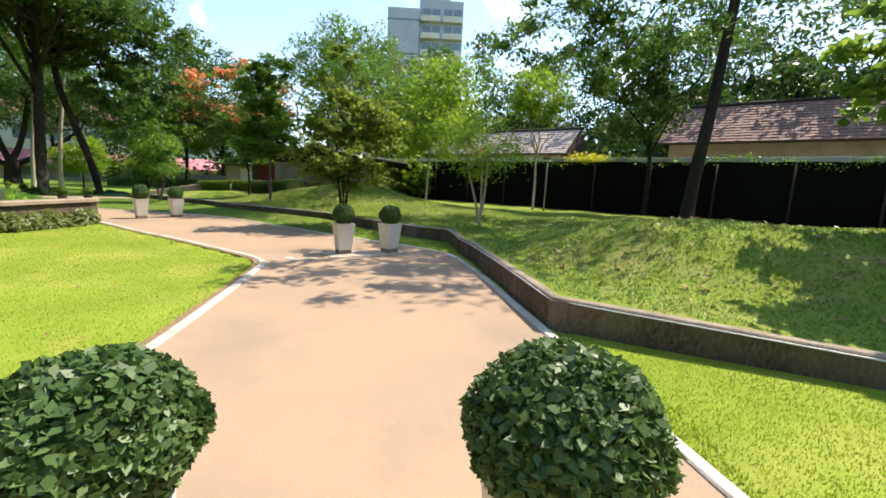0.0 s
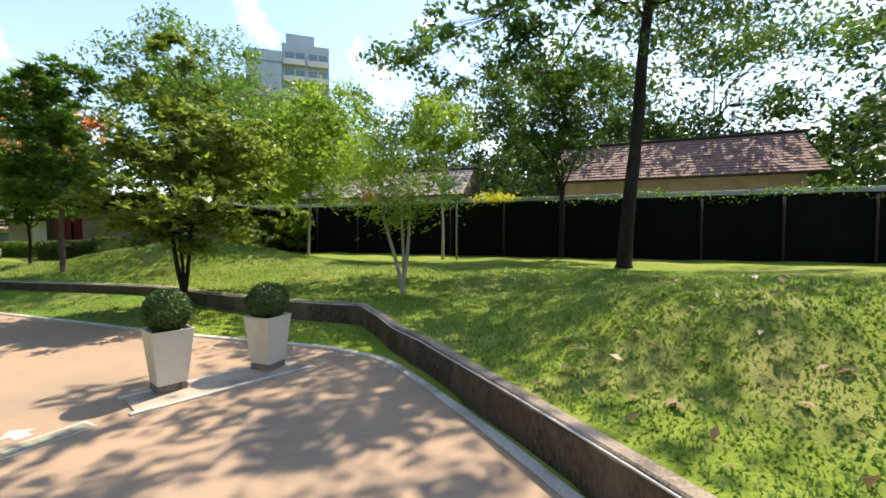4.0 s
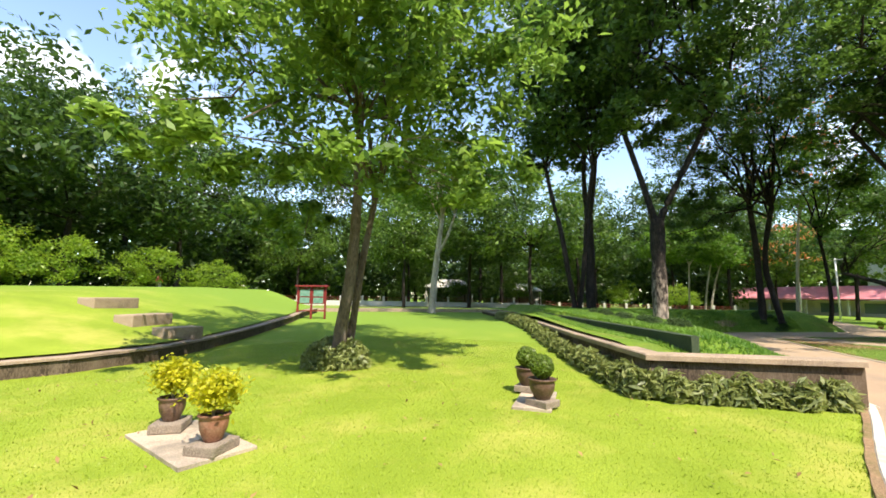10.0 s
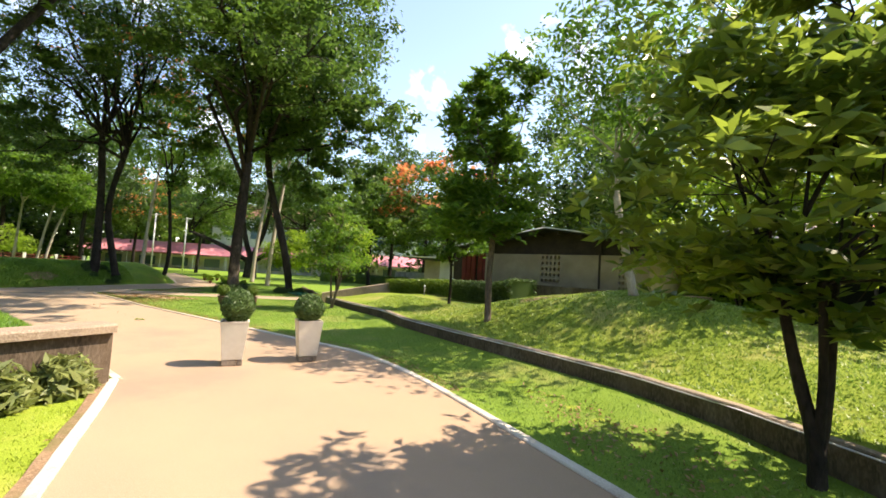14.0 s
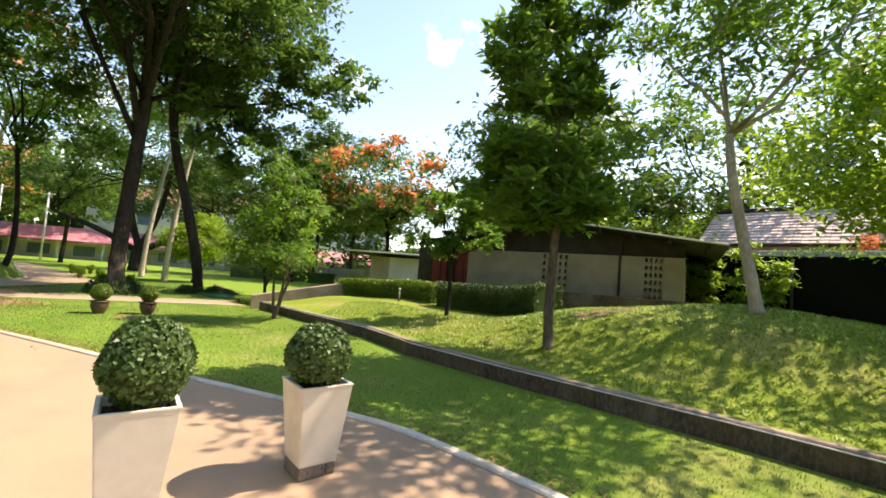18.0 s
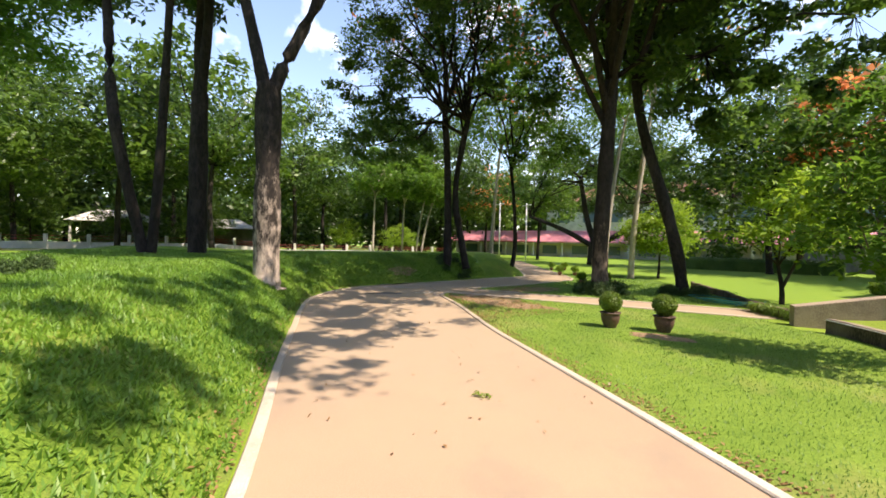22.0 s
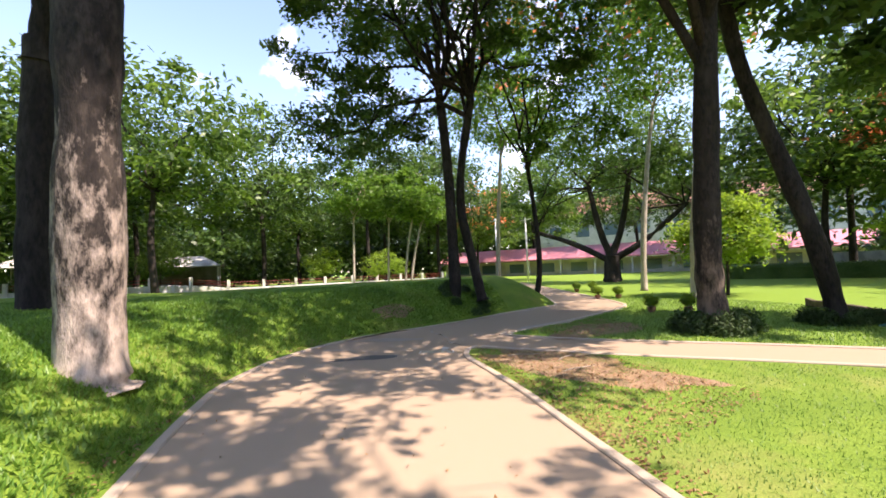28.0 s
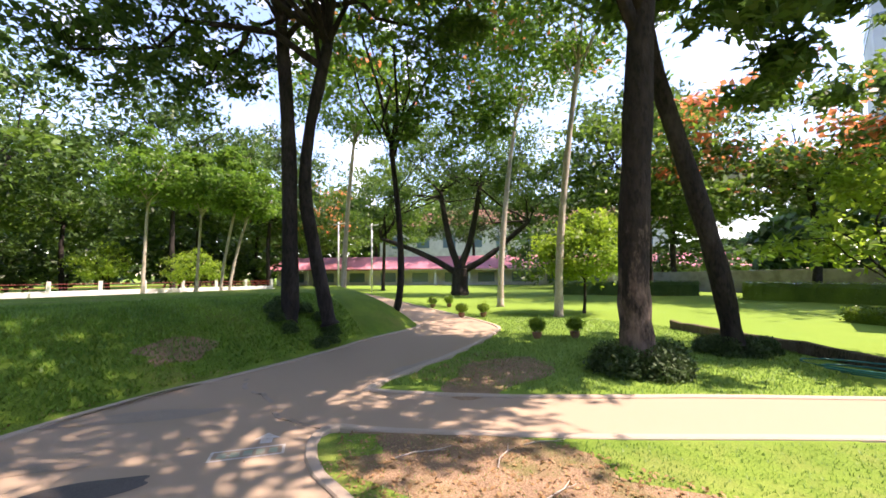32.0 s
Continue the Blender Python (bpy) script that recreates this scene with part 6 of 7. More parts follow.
for n, (cx, cy, rx, ry, tu) in enumerate(((-22.6, 28.55, 1.95, 0.72, 20), (-24.75, 31.0, 0.7, 1.45, 10), (-18.2, 29.2, 0.55, 0.28, 35))):
    patch("earth_patch_%d" % (n + 1), blob(cx, cy, rx, ry, tu, n, ground_z, 0.017), M_EARTH, "bare brown earth with dry leaves in the grass")
patch("earth_patch_6", blob(-8.95, 29.75, 0.75, 0.34, 20, 9, terrace_z, 0.012), M_EARTH, "bare sandy earth beside the dark hedge")
patch("earth_patch_7", blob(-27.9, 27.6, 0.25, 0.65, 20, 11, mound_z, 0.012), M_EARTH, "bare earth scuffed into the grassy bank")
patch("damp_patch_1", blob(-24.78, 26.2, 0.6, 0.15, 73, 21, ground_z, 0.004), surf("wet_asphalt", [(0.085, 0.075, 0.065), (0.06, 0.053, 0.046), (0.11, 0.095, 0.08)], 3.0, 0.6, 0.1, 120, spec=0.2), "dark wet patch on the path where water lies")
patch("damp_patch_4", blob(-25.75, 25.75, 0.7, 0.18, 50, 25, ground_z, 0.004, 40, 0.25), M_WET, "brown damp stain on the worn path")
crack = [(-27.1, 28.25), (-26.6, 28.05), (-26.2, 28.12), (-25.7, 28.07), (-25.35, 27.9), (-25.1, 27.93), (-24.6, 28.07)]
patch("damp_patch_2", blob(-26.0, 30.4, 0.6, 0.13, 105, 22, ground_z, 0.004), M_WET, "dark damp stain along the kerb at the fork")
patch("damp_patch_3", blob(-26.3, 26.9, 0.9, 0.16, 62, 23, ground_z, 0.004, 40, 0.25), M_WET, "brown damp stain beside the bank kerb")
strip("path_crack", smooth_line(crack, 1), 0.055, -0.02, 0.004, M_WET, 0.1, ground_z, "dark damp crack across the path", "ground", bevel=0.001, wob=0.008)


def flat_piece(name, x, y, w, d, turn, z, h, mat, label, kind="structure", category="ground"):
    me = bpy.data.meshes.new(name)
    b = box(-w / 2, -d / 2, -0.04, w / 2, d / 2, h, 0.006)
    b.to_mesh(me)
    b.free()
    me.materials.append(mat)
    return put(name, me, None, pose(x, y, z, 0, 0, turn), label, category, kind)


flat_piece("planter_slab", -3.94, 19.49, 1.62, 0.44, 32, 0.0, 0.014, M_SLAB, "grey cement slab under two planters, edged in worn white paint")
for off in (-0.245, 0.245):
    c, s = math.cos(radians(32)), math.sin(radians(32))
    flat_piece("slab_line_%d" % (1 if off < 0 else 2), -3.94 - s * off, 19.49 + c * off, 1.7, 0.06, 32, 0.0, 0.018, M_KERB, "worn white line along the slab")
flat_piece("pot_slab_1", -8.72, 14.58, 1.32, 0.68, 63, float(ground_z(-8.72, 14.58)), 0.03, M_SLAB, "cracked cement slab under the yellow-leaved pots")
flat_piece("pot_slab_2", -11.15, 17.97, 1.12, 0.5, 172, float(ground_z(-11.15, 17.97)), 0.03, M_SLAB, "cement slab under the clipped pots")
# faded sign panels painted on the path: a framed panel of worn letters and a block arrow
for n, (x, y, turn, ax) in enumerate(((-4.95, 18.53, 48, -0.06), (-24.58, 27.36, 62, 0.12))):
    M = pose(x, y, 0.0035, 0, 0, turn)
    bm = bmesh.new()

    def quad(x0, y0, x1, y1, z=0.0):
        bm.faces.new([bm.verts.new((*q, z)) for q in ((x0, y0), (x1, y0), (x1, y1), (x0, y1))])

    quad(-0.29, -0.1, 0.29, -0.075)
    quad(-0.29, 0.075, 0.29, 0.1)
    quad(-0.29, -0.075, -0.265, 0.075)
    quad(0.265, -0.075, 0.29, 0.075)
    quad(-0.23, -0.02, -0.06, 0.0)
    quad(ax - 0.05, 0.17, ax + 0.05, 0.27)
    bm.faces.new([bm.verts.new((*q, 0)) for q in ((ax - 0.11, 0.275), (ax + 0.11, 0.275), (ax, 0.42))])
    me = bpy.data.meshes.new("path_marking")
    bm.to_mesh(me)
    bm.free()
    me.materials.append(M_MARK)
    put("path_marking_%d" % (n + 1), me, None, M, "faded white arrow and framed worn letters painted on the path", "marking", "structure")
    bm = bmesh.new()
    for k in range(5):
        quad(-0.23 + k * 0.098, -0.055, -0.16 + k * 0.098, 0.05, 0.0005)
    me = bpy.data.meshes.new("path_letters")
    bm.to_mesh(me)
    bm.free()
    me.materials.append(M_MARK_G)
    put("path_letters_%d" % (n + 1), me, None, M, "worn illegible green letters painted on the path", "marking", "structure")

# low dark edge of the lawn beyond the side path, with grey-green shrubs at its foot
strip("lawn_edge_wall", [(-24.44, 37.77), (-22.00, 35.92), (-20.54, 34.65), (-19.53, 33.87), (-18.39, 33.15)], 0.12, -0.2, 0.2, M_WALL, 0.4, ground_z, "low dark stone edge of the lawn beside the side path", "wall", bevel=0.02, wob=0.01)
for k in range(7):
    x, y = -19.6 + 0.22 * k, 33.75 - 0.08 * k + 0.05 * math.sin(k * 2.3)
    r = thing("shrub", pose(x, y, float(ground_z(x, y)) - 0.02, 0, 0, 50 * k), "low grey-green shrub at the foot of the stone edge", "shrub", "shrubs along the stone edge")
    put("leaves", LIGHTS[k % 2], r, Matrix.Diagonal((0.55, 0.55, 0.5, 1)))
strip("panel_wall", [(-36.16, 65.49), (-28.09, 61.38), (-17.21, 56.53), (-8.55, 55.42)], 0.15, -0.5, 1.5, M_GREY, 2.0, lambda x, y: float(ground_z(x, y)), "grey concrete panel wall at the far side of the lawn", "wall")

# teal hose lying by the side path
hose = thing("garden_hose", pose(-20.75, 34.2, float(ground_z(-20.75, 34.2)) + 0.015), "teal garden hose lying coiled in the grass", "hose")
put("coil", tubes_mesh("coil", [([(0.35 * math.cos(t * 0.5) * (1 + 0.05 * t), 0.16 * math.sin(t * 0.5) * (1 + 0.06 * t), 0.004 * t) for t in range(40)], [0.014] * 40, 6)], M_ROPE), hose)


# ---- far side: tower, long pink-roofed hall, boundary wall, play area ----
tower = thing("apartment_tower", pose(-10, 109, -1, 0, 0, 3) @ Matrix.Diagonal((1.18, 1.18, 1.18, 1)), "grey concrete apartment tower with balconies and dark windows", "building")
part("wall", box(-7, 0, -2, -1.2, 12, 34), M_CONC, tower)
part("wall", box(-1.2, 1.2, -2, 7, 12, 36), M_CONC, tower)
part("roof", box(-0.5, 3, 36, 4.5, 9, 38.5), M_CONC, tower)
band = box(-7.08, -0.1, -0.12, -1.15, 12.1, 0.12)
me_band = bpy.data.meshes.new("floor_band")
band.to_mesh(me_band)
band.free()
me_band.materials.append(M_PANE)
pane = box(0, -0.06, 0, 1.5, 0.05, 1.9)
me_pane = bpy.data.meshes.new("window")
pane.to_mesh(me_pane)
pane.free()
me_pane.materials.append(M_PANE)
balc = bmesh.new()
box(0, -1.1, 0, 3.6, 0.2, 0.18, 0, balc)
box(0, -1.1, 0.18, 3.6, -1.0, 1.0, 0, balc)
me_balc = bpy.data.meshes.new("balcony")
balc.to_mesh(me_balc)
balc.free()
me_balc.materials.append(M_WHITEWALL)
for f in range(11):
    z = 2 + f * 3.0
    if f % 2 == 0:
        put("floor_band", me_band, tower, Matrix.Translation((0, 0, z)))
    for x in (-0.6, 1.2, 3.4, 5.2):
        put("window", me_pane, tower, Matrix.Translation((x, 1.2, z + 0.6)))
    put("balcony", me_balc, tower, Matrix.Translation((-0.9, 1.2, z)))
    put("balcony", me_balc, tower, Matrix.Translation((3.2, 1.2, z)))

hz = -0.9
hall = thing("long_hall", pose(-57.3, 71, hz, 0, 0, 36.3) @ Matrix.Diagonal((1.19, 1.19, 1.19, 1)), "long white hall with a faded pink sheet roof beyond the lawn", "building")
part("wall", box(-26, 0, -0.5, 26, 0.3, 2.3), M_WHITEWALL, hall)
bm = bmesh.new()
V = [bm.verts.new(v) for v in ((-27, -1.6, 2.35), (27, -1.6, 2.35), (27, 3.2, 3.9), (-27, 3.2, 3.9), (-27, -1.6, 2.5), (27, -1.6, 2.5), (27, 3.2, 4.05), (-27, 3.2, 4.05))]
for f in ((3, 2, 1, 0), (4, 5, 6, 7), (0, 1, 5, 4), (1, 2, 6, 5), (2, 3, 7, 6), (3, 0, 4, 7)):
    bm.faces.new([V[i] for i in f])
part("roof", bm, M_PINK, hall, "faded pink corrugated roof")
for k in range(14):
    part("pillar", box(-25.5 + k * 3.9, -1.3, -0.5, -25.3 + k * 3.9, -1.1, 2.4), M_WHITEWALL, hall)
    part("window", box(-24.5 + k * 3.9, -0.03, 0.9, -22.6 + k * 3.9, 0.05, 2.0), M_PANE, hall, "dark window")
back = thing("white_block", pose(-65.6, 90, hz, 0, 0, 36.3) @ Matrix.Diagonal((1.19, 1.19, 1.19, 1)), "tall white building with red roofs behind the hall", "building")
part("wall", box(-22, 0, 0, 22, 10, 9.5), M_WHITEWALL, back)
bm = bmesh.new()
V = [bm.verts.new(v) for v in ((-22.5, -0.6, 9.5), (22.5, -0.6, 9.5), (22.5, 10.6, 9.5), (-22.5, 10.6, 9.5), (-22.5, 5, 12.5), (22.5, 5, 12.5))]
for f in ((0, 1, 5, 4), (1, 2, 5), (2, 3, 4, 5), (3, 0, 4)):
    bm.faces.new([V[i] for i in f])
part("roof", bm, M_TERRA, back, "red tiled roof")
for k in range(10):
    for f in range(2):
        part("window", box(-20 + k * 4.2, -0.05, 2.5 + f * 3.4, -18 + k * 4.2, 0.05, 4.3 + f * 3.4), M_PANE, back, "dark window")

# white boundary wall with pillars and thin rails along the west side
BW = [(-49.29, -15.95), (-52.58, -0.42), (-54.30, 12.85), (-55.00, 23.88), (-59.21, 42.00)]
bz = lambda x, y: float(ground_z(x, y))
strip("park_wall", BW, 0.2, -0.3, 0.55, M_WHITEWALL, 2.0, bz, "low white boundary wall at the far edge of the lawn", "wall")
rail = thing("park_railing", Matrix.Identity(4), "thin dark rails on white pillars above the boundary wall", "railing")
bp = spread_line(BW, 2.6)
pm = bpy.data.meshes.new("pillar")
pb = box(-0.11, -0.11, -0.2, 0.11, 0.11, 1.15, 0.02)
pb.to_mesh(pm)
pb.free()
pm.materials.append(M_WHITEWALL)
for p in bp:
    put("pillar", pm, rail, Matrix.Translation((p[0] + 0.02, p[1], bz(*p))))
for h in (0.75, 0.98):
    put("rail", tubes_mesh("rail", [([(p[0], p[1], bz(*p) + h) for p in bp], [0.02] * len(bp), 5)], M_RED), rail)
# pale road strip and low kerbs in front of the wall
strip("far_drive", [(-44.81, -13.91), (-48.18, -0.58), (-49.91, 12.69), (-50.32, 22.61)], 1.6, -0.05, 0.02, M_SLAB, 2.0, bz, "pale concrete drive along the boundary wall", "road", bevel=0.005)
strip("far_kerb_wall", [(-29.90, 2.94), (-33.58, 7.70), (-36.09, 14.39), (-35.99, 17.03), (-34.92, 18.85), (-39.73, 22.26), (-41.24, 23.94)], 0.25, -0.2, 0.25, M_COPE, 1.0, lambda x, y: float(ground_z(x, y)), "low concrete kerb wall winding across the far lawn", "wall")
strip("flower_strip", [(-49.44, 27.64), (-52.68, 32.62), (-54.11, 38.08)], 1.2, -0.05, 0.14, M_LEAF_Y, 0.6, bz, "long low bed of yellow ground cover", "plant bed", bevel=0.1, wob=0.03)
for k in range(9):
    x, y = -53.4 - 0.5 * k, 27.0 + 1.8 * k
    b = thing("marker_post", pose(x, y, bz(x, y) - 0.05), "short white marker post on the far lawn", "post", "white marker posts")
    part("post", box(-0.13, -0.13, 0, 0.13, 0.13, 0.42, 0.03), M_WHITEWALL, b)

# open shelters with pale hipped roofs beyond the boundary wall
def shelter(x, y, turn, s):
    root = thing("shelter", pose(x, y, bz(x, y), 0, 0, turn) @ Matrix.Diagonal((s, s, s, 1)), "open shelter with a pale hipped roof beyond the boundary wall", "shelter", "pale-roofed shelters")
    bm = bmesh.new()
    V = [bm.verts.new(v) for v in ((-3.4, -2.2, 2.3), (3.4, -2.2, 2.3), (3.4, 2.2, 2.3), (-3.4, 2.2, 2.3), (-1.5, 0, 3.4), (1.5, 0, 3.4))]
    for f in ((0, 1, 5, 4), (1, 2, 5), (2, 3, 4, 5), (3, 0, 4), (3, 2, 1, 0)):
        bm.faces.new([V[k] for k in f])
    part("roof", bm, M_WHITEWALL, root, "pale sheet roof")
    for px_ in (-3.0, 3.0):
        for py_ in (-1.8, 1.8):
            part("post", box(px_ - 0.08, py_ - 0.08, -0.2, px_ + 0.08, py_ + 0.08, 2.35, 0.01), M_WHITEWALL, root)
    part("back_wall", box(-3.0, 1.7, -0.2, 3.0, 1.85, 2.3), M_GREY, root)
    part("bench", box(-2.4, 0.9, 0.38, 2.4, 1.3, 0.46, 0.02), M_RED, root, "dark red bench")


shelter(-66, 7.3, 98, 1.1)
shelter(-66.5, 17.4, 93, 0.95)

# notice board
nb_ = thing("notice_board", pose(-23.4, 8.0, bz(-23.4, 8.0) - 0.02, 0, 0, -83) @ Matrix.Diagonal((0.78, 1, 0.76, 1)), "dark red double notice board with glazed green panels", "notice board")
for k, x in enumerate((-0.85, 0.0, 0.85)):
    part("post", box(x - 0.05, -0.05, 0, x + 0.05, 0.05, 2.0, 0.01), M_RED, nb_)
part("roof", box(-1.0, -0.16, 2.0, 1.0, 0.16, 2.1, 0.02), M_RED, nb_)
M_BOARD = surf("board_green", [(0.10, 0.24, 0.18), (0.2, 0.34, 0.28)], 5, 0.35, 0.0, 30)
for x in (-0.42, 0.42):
    panel = part("panel", box(x - 0.36, -0.03, 0.95, x + 0.36, 0.03, 1.9, 0.01), M_RED, nb_)
    part("pane", box(x - 0.3, 0.032, 1.42, x + 0.3, 0.045, 1.84), M_BOARD, panel, "glazed green notice")
    part("pane", box(x - 0.3, 0.032, 1.0, x + 0.3, 0.045, 1.34), M_BOARD, panel, "glazed green notice")
    part("rail", box(x - 0.36, -0.03, 0.5, x + 0.36, 0.03, 0.56), M_RED, nb_)

# play house with a red domed roof
px, py = -20.0, -8.4
pz = float(south_z(px, py)) - 0.05
play = thing("play_house", pose(px, py, pz, 0, 0, -150) @ Matrix.Diagonal((0.85, 0.85, 0.7, 1)), "plastic play house with a red domed roof and yellow rails", "play equipment")
M_PLAY = surf("red_plastic", [(0.62, 0.02, 0.05), (0.55, 0.015, 0.04)], 2, 0.35, 0.0, 20)
M_YEL = surf("yellow_plastic", [(0.72, 0.45, 0.03), (0.65, 0.4, 0.03)], 2, 0.4, 0.0, 20)
for x in (-0.7, 0.7):
    for y in (-0.7, 0.7):
        part("post", box(x - 0.06, y - 0.06, 0, x + 0.06, y + 0.06, 2.4, 0.02), M_RIDGE, play)
part("roof", lathe([(1.25, 2.35), (1.3, 2.5), (1.1, 2.8), (0.7, 3.05), (0.25, 3.2), (0.15, 3.35), (0.02, 3.4)], 20), M_PLAY, play, smooth=True)
part("front", box(-0.6, 0.75, 0.3, 0.6, 0.85, 1.5, 0.05), M_PLAY, play, "red front with a round opening")
for k in range(9):
    part("rail", box(-3.6 + k * 0.3, 0.8, 0.1, -3.5 + k * 0.3, 0.88, 1.0, 0.01), M_YEL, play)
put("hoop", tubes_mesh("hoop", [([(-2.6 + 0.7 * math.cos(t * math.pi / 10), 0.85, 1.0 + 0.7 * math.sin(t * math.pi / 10)) for t in range(11)], [0.05] * 11, 6)], M_YEL), play)

# stone benches on the rise
for n, (x0, y0, x1, y1, top) in enumerate(((-13.6, 8.3, -15.0, 8.1, 0.7), (-13.5, 9.4, -14.4, 9.7, 0.43), (-14.0, 6.65, -15.4, 6.55, 1.1))):
    w = math.hypot(x1 - x0, y1 - y0)
    b = thing("stone_block", pose((x0 + x1) / 2, (y0 + y1) / 2, top - 0.16, 0, 0, math.degrees(math.atan2(y1 - y0, x1 - x0))), "rough pale stone block set as a step in the grass", "stone", "stone blocks on the rise")
    part("block", box(-w / 2, -0.25, 0, w / 2, 0.25, 0.4, 0.03), M_COPE, b)
for n, (x, y) in enumerate(((-38.5, 3.2), (-32.5, -9.6))):
    b = thing("lantern_post", pose(x, y, bz(x, y) + (0.6 if n else 0)), "grey lantern post with a small red roof", "lamp post", "lantern posts")
    part("post", box(-0.14, -0.14, -0.6, 0.14, 0.14, 1.1, 0.02), M_GREY, b)
    part("roof", lathe([(0.42, 1.35), (0.3, 1.5), (0.05, 1.8)], 4), M_PLAY, b)
    part("lamp", box(-0.12, -0.12, 1.1, 0.12, 0.12, 1.36), M_WHITEWALL, b)
# street lamp and utility poles far along the path
for n, (x, y, h) in enumerate(((-52.3, 44.8, 6.0), (-50.0, 46.6, 5.8))):
    s = thing("street_lamp", pose(x, y, bz(x, y)), "slim white street lamp pole with short arms", "street lamp", "white lamp poles")
    put("pole", tubes_mesh("pole", [([(0, 0, 0), (0, 0, h)], [0.08, 0.06], 8)], M_EDGE), s)
    put("arm", tubes_mesh("arm", [([(-0.9, 0, h - 0.2), (0.9, 0, h - 0.2)], [0.04, 0.04], 6)], M_EDGE), s)


# ---- grass, litter ----
def blades(name, mat, n, xy_of, zf, length, seed, label, width=0.008, lean=0.6):
    """Grass: one tapering blade at each place."""
    rng = np.random.default_rng(seed)
    xy = xy_of(rng, n)
    n = len(xy)
    z = zf(xy[:, 0], xy[:, 1])
    a = rng.uniform(0, 2 * math.pi, n)
    d = np.stack([np.cos(a), np.sin(a)], 1)
    L = length * rng.uniform(0.5, 1.25, n)
    k = rng.uniform(0.15, 1.0, n) * lean
    s = np.stack([-d[:, 1], d[:, 0]], 1) * (width * rng.uniform(0.7, 1.4, n))[:, None]
    c = np.empty((n, 3, 3))
    c[:, 0] = np.c_[xy - s, z - 0.008]
    c[:, 1] = np.c_[xy + s, z - 0.008]
    c[:, 2] = np.c_[xy + d * (L * k)[:, None], z + L * (1 - 0.35 * k)]
    return put(name, quads_mesh(name, c, mat), label=label, category="grass", kind="stuff")


def in_poly(poly, keep_out=None):
    P = np.array(poly, float)
    lo, hi = P.min(0), P.max(0)

    def pick(rng, n):
        q = rng.uniform(lo, hi, (n * 3, 2))
        ok = inside(poly, q[:, 0], q[:, 1])
        if keep_out is not None:
            ok &= ~inside(keep_out, q[:, 0], q[:, 1])
        return q[ok][:n]
    return pick


def along(line, spread, side):
    L = spread_line(line, 0.05)
    d = np.gradient(L, axis=0)
    d /= np.linalg.norm(d, axis=1, keepdims=True)
    nr = np.stack([-d[:, 1], d[:, 0]], 1) * side

    def pick(rng, n):
        i = rng.integers(0, len(L), n)
        return L[i] + nr[i] * (0.05 + np.abs(rng.normal(size=n)) * spread)[:, None]
    return pick


BANK_POLY = [(-12.5, 20.3), (-12.4, 22.7), (-15.3, 23.15), (-18.6, 23.43), (-22.1, 23.77), (-24.05, 24.05), (-24.95, 24.42), (-25.6, 24.78), (-26.3, 25.42), (-26.75, 26.0), (-27.3, 27.15), (-27.6, 28.3), (-28.2, 29.85), (-29.0, 31.5), (-31.5, 31.5), (-31, 24), (-29, 19.5), (-24, 18.2), (-16, 19.4)]
blades("bank_grass", M_BLADE_D, 190000, in_poly(BANK_POLY), mound_z, 0.075, 1, "coarse leafy green grass on the bank", 0.0115, 1.5)
NEAR_LAWN = [(-4.95, 15.4), (-5.5, 18.05), (-6.5, 18.9), (-9.3, 20.65), (-11.6, 22.15), (-11.4, 19.5), (-12.2, 19.2), (-17.8, 18.3), (-18.5, 13.5), (-15.5, 10.3), (-11.5, 10.1), (-7.5, 7.8), (-4.2, 11)]
blades("lawn_grass", M_BLADE, 170000, in_poly(NEAR_LAWN), ground_z, 0.021, 2, "short mown lawn grass", 0.006, 1.2)
VERGE = [(-2.3, 20.6), (-3.2, 20.8), (-5.8, 22.45), (-8.8, 24.7), (-11.0, 25.9), (-13.9, 26.28), (-18.0, 26.82), (-22.0, 27.5), (-23.9, 27.75), (-24.4, 28.1), (-23.6, 28.7), (-22.1, 29.95), (-20.9, 31.1), (-18.9, 32.8)] + [(x - 0.03, y - 0.03) for x, y in WALL_R[:10:-1]]
blades("verge_grass", M_BLADE_V, 110000, in_poly(VERGE), ground_z, 0.036, 3, "short grass on the verge below the wall", 0.0075, 1.2)
FORE = [(-1.05, 14.2), (-1.24, 15.36), (-0.34, 14.88), (0.47, 14.4), (1.8, 13.63), (3.2, 12.8), (3, 9), (-0.1, 9), (-0.6, 12)]
blades("corner_grass", M_BLADE, 60000, in_poly(FORE), ground_z, 0.022, 4, "short sunlit grass before the retaining wall", 0.006, 0.8)
TERR = [(x + 0.17, y + 0.2) for x, y in WALL_R[1:21]] + [(-15, 32.5), (-9.5, 31.4), (-5, 31.5), (-1, 28), (4, 24), (9, 18), (10, 13.5)]
blades("terrace_grass", M_BLADE_T, 165000, in_poly(TERR), terrace_z, 0.045, 5, "rough leafy grass on the terrace", 0.012, 1.4)
FAR_V = [(-25.5, 29.4), (-25.9, 31.2), (-27.4, 34.7), (-28.4, 35.6), (-31, 36.9), (-29, 39), (-22.5, 37.5), (-20.7, 33.1), (-23.2, 30.9)]
blades("far_verge_grass", M_BLADE_V, 36000, in_poly(FAR_V), ground_z, 0.05, 6, "short grass round the tree by the fork", 0.008, 0.9)


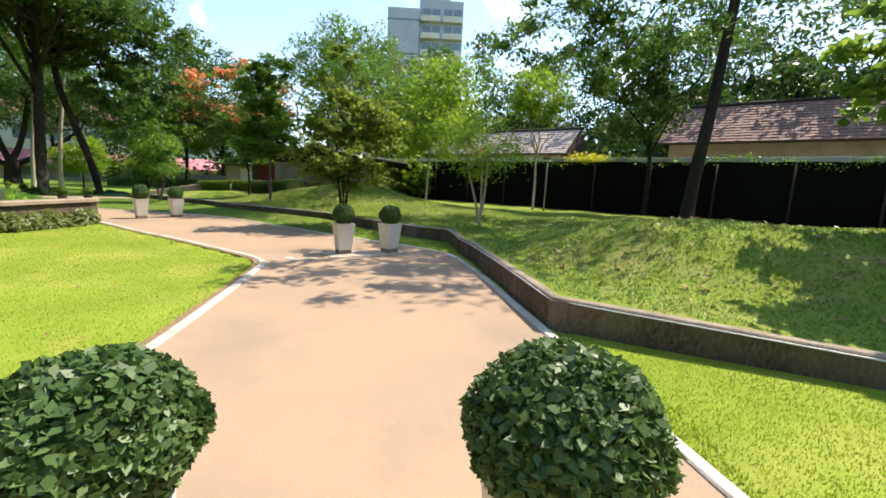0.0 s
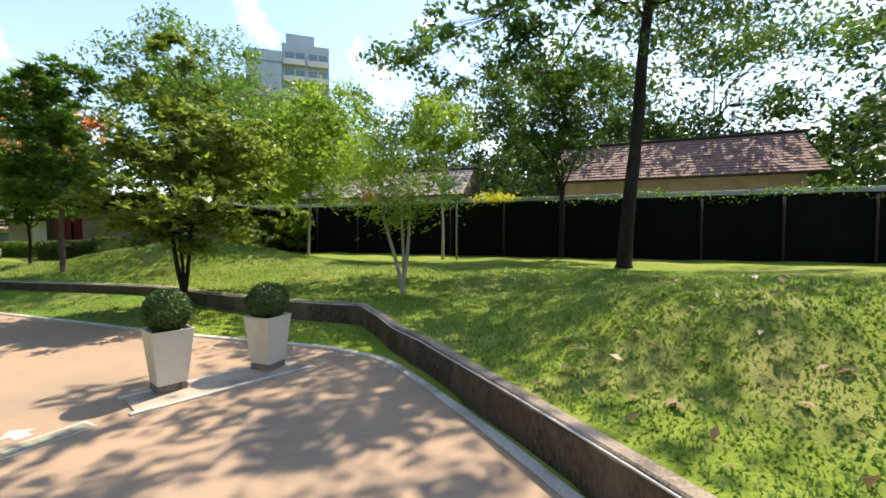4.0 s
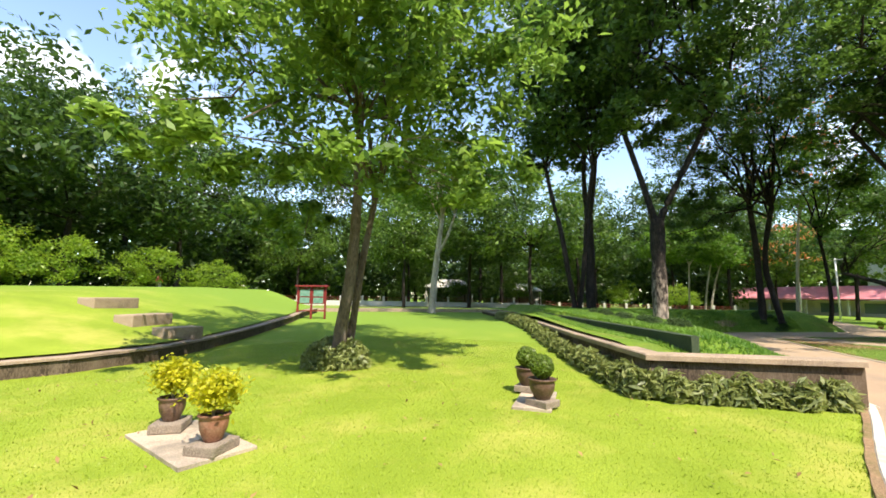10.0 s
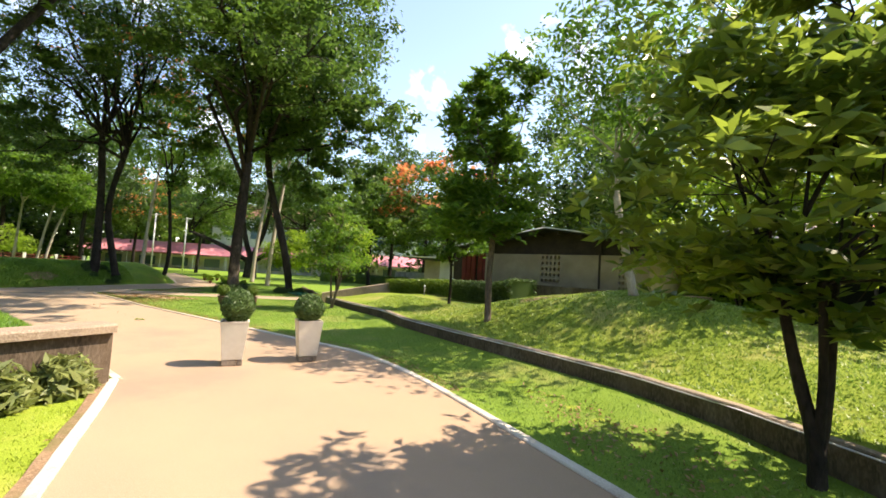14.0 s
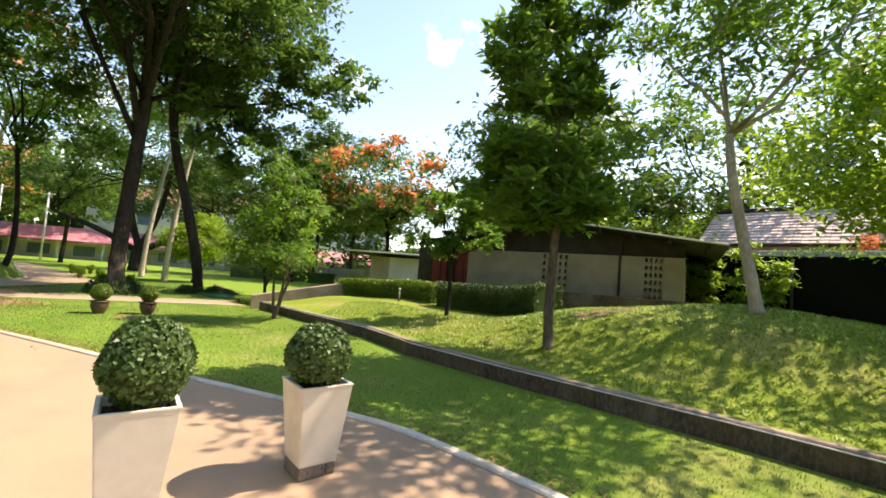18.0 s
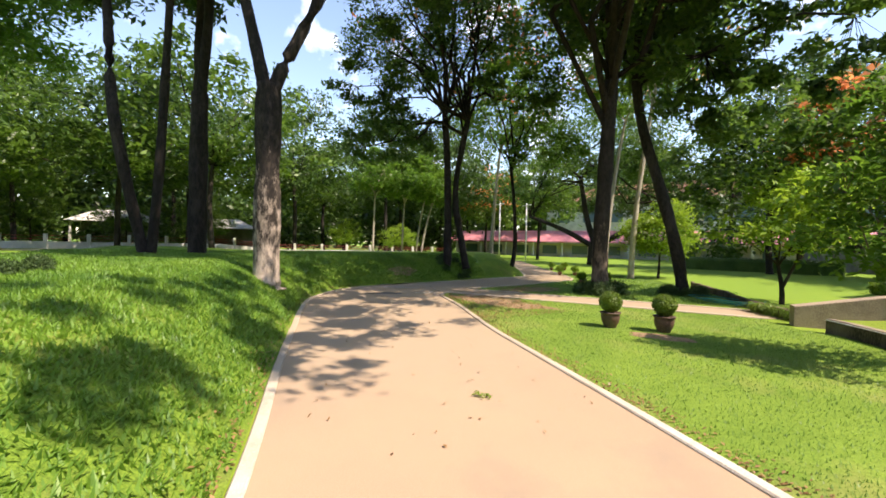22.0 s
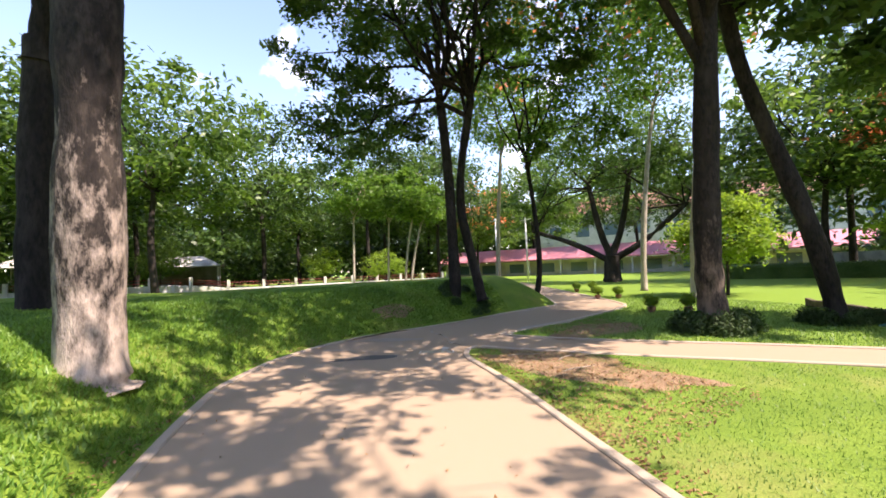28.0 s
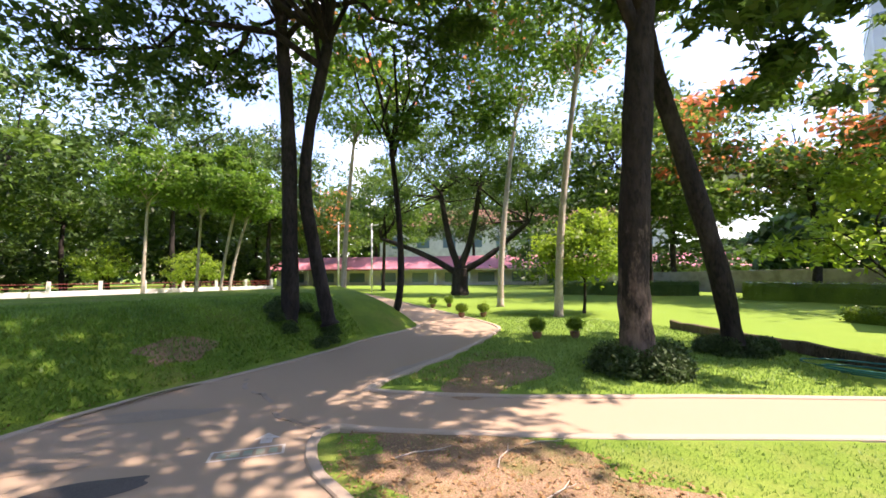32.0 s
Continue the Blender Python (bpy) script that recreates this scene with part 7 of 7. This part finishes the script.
def litter(name, n, xy_of, zf, seed, size, label, lift=0.012):
    rng = np.random.default_rng(seed)
    xy = xy_of(rng, n)
    pos = np.c_[xy, zf(xy[:, 0], xy[:, 1]) + lift + rng.uniform(0, 0.012, len(xy))]
    put(name, quads_mesh(name, leaf_quads(rng, pos, size, 0.5, 0.9, 0.5), M_LITTER), label=label, category="leaf litter", kind="stuff")


litter("fallen_leaves", 520, in_poly(NEAR_LAWN), ground_z, 11, 0.05, "dry brown leaves scattered on the lawn", 0.03)
litter("kerb_litter", 2200, along(KERB_R1[15:28], 0.14, -1), ground_z, 12, 0.035, "dry leaf litter along the kerb")
litter("verge_litter", 1800, in_poly([(-20.2, 27.2), (-23.8, 27.75), (-24.4, 28.1), (-22.9, 29.3), (-20.6, 29.3)]), ground_z, 13, 0.04, "dry leaves on bare earth at the fork", 0.02)
litter("fork_litter", 900, in_poly([(-24.6, 30.0), (-25.5, 29.8), (-26.0, 32.2), (-24.4, 32.0)]), ground_z, 14, 0.04, "dry leaves on bare earth by the path", 0.02)
litter("path_litter", 160, in_poly([(-15.5, 23.5), (-23, 24.2), (-27, 28), (-24.5, 27.6), (-16, 26.2)]), ground_z, 15, 0.035, "scattered dry leaves on the path", 0.006)
litter("tree_litter", 600, in_poly([(-4.6, 22.5), (-5.8, 22.6), (-7.3, 23.7), (-8.2, 25.5), (-7.2, 25.1), (-6.0, 24.1)]), ground_z, 17, 0.045, "dry curled leaves in the shade of the wall-side tree", 0.02)
litter("terrace_litter", 160, in_poly([(-1.1, 16.2), (-1.6, 18.5), (3, 19), (4, 15.0), (2, 14.2)]), terrace_z, 18, 0.09, "dry leaves scattered on the terrace", 0.03)
litter("bank_litter", 700, along(KERB_L2[2:15], 0.1, 1), mound_z, 16, 0.035, "dry leaf litter along the bank kerb", 0.03)
# a fallen leafy twig on the path
tw = thing("fallen_twig", pose(-16.74, 25.3, 0.012, 0, 0, 35) @ Matrix.Diagonal((0.7, 0.7, 0.8, 1)), "small fallen green twig lying on the path", "twig")
rng = np.random.default_rng(3)
put("stem", tubes_mesh("stem", [([(-0.12, 0, 0), (0, 0.01, 0.01), (0.13, 0, 0.005)], [0.004, 0.003, 0.002], 5)], M_BARK), tw)
put("leaves", quads_mesh("leaves", leaf_quads(rng, np.c_[rng.uniform(-0.12, 0.14, 40), rng.normal(size=40) * 0.035, rng.uniform(0.005, 0.03, 40)], 0.06, 0.4, 0.7), M_LEAF_L), tw)

# dry sticks fallen on the bare earth by the fork
for n, (x, y, L, turn) in enumerate(((-23.5, 28.35, 0.5, 70), (-23.0, 28.75, 0.45, 115), (-22.4, 28.5, 0.6, 95), (-22.9, 29.2, 0.4, 60))):
    st = thing("fallen_stick", pose(x, y, float(ground_z(x, y)) + 0.024, 0, 0, turn), "thin dry grey stick lying on bare earth", "stick", "fallen sticks by the fork")
    put("stick", tubes_mesh("stick", [([(-L / 2, 0, 0), (-L / 6, 0.02, 0.008), (L / 6, -0.012, 0.006), (L / 2, 0.015, 0.0)], [0.007, 0.006, 0.005, 0.003], 6), ([(L / 6, -0.012, 0.006), (L / 3, -0.06, 0.012)], [0.004, 0.002], 5)], M_BARK_P), st)

# the apartment block beyond the far end of the terrace
blk = thing("apartment_block", pose(59, 30, 0, 0, 0, 248) @ Matrix.Diagonal((1.18, 1.18, 1.18, 1)), "pale blue-grey apartment block behind the trees", "building")
part("wall", box(-12, 0, -1, 12, 9, 20), M_CONC, blk)
for f in range(6):
    for k in range(7):
        put("window", me_pane, blk, Matrix.Translation((-11 + k * 3.2, 0, 1.5 + f * 3.1)))
    put("balcony", me_balc, blk, Matrix.Translation((-4, 0, 0.8 + f * 3.1)))
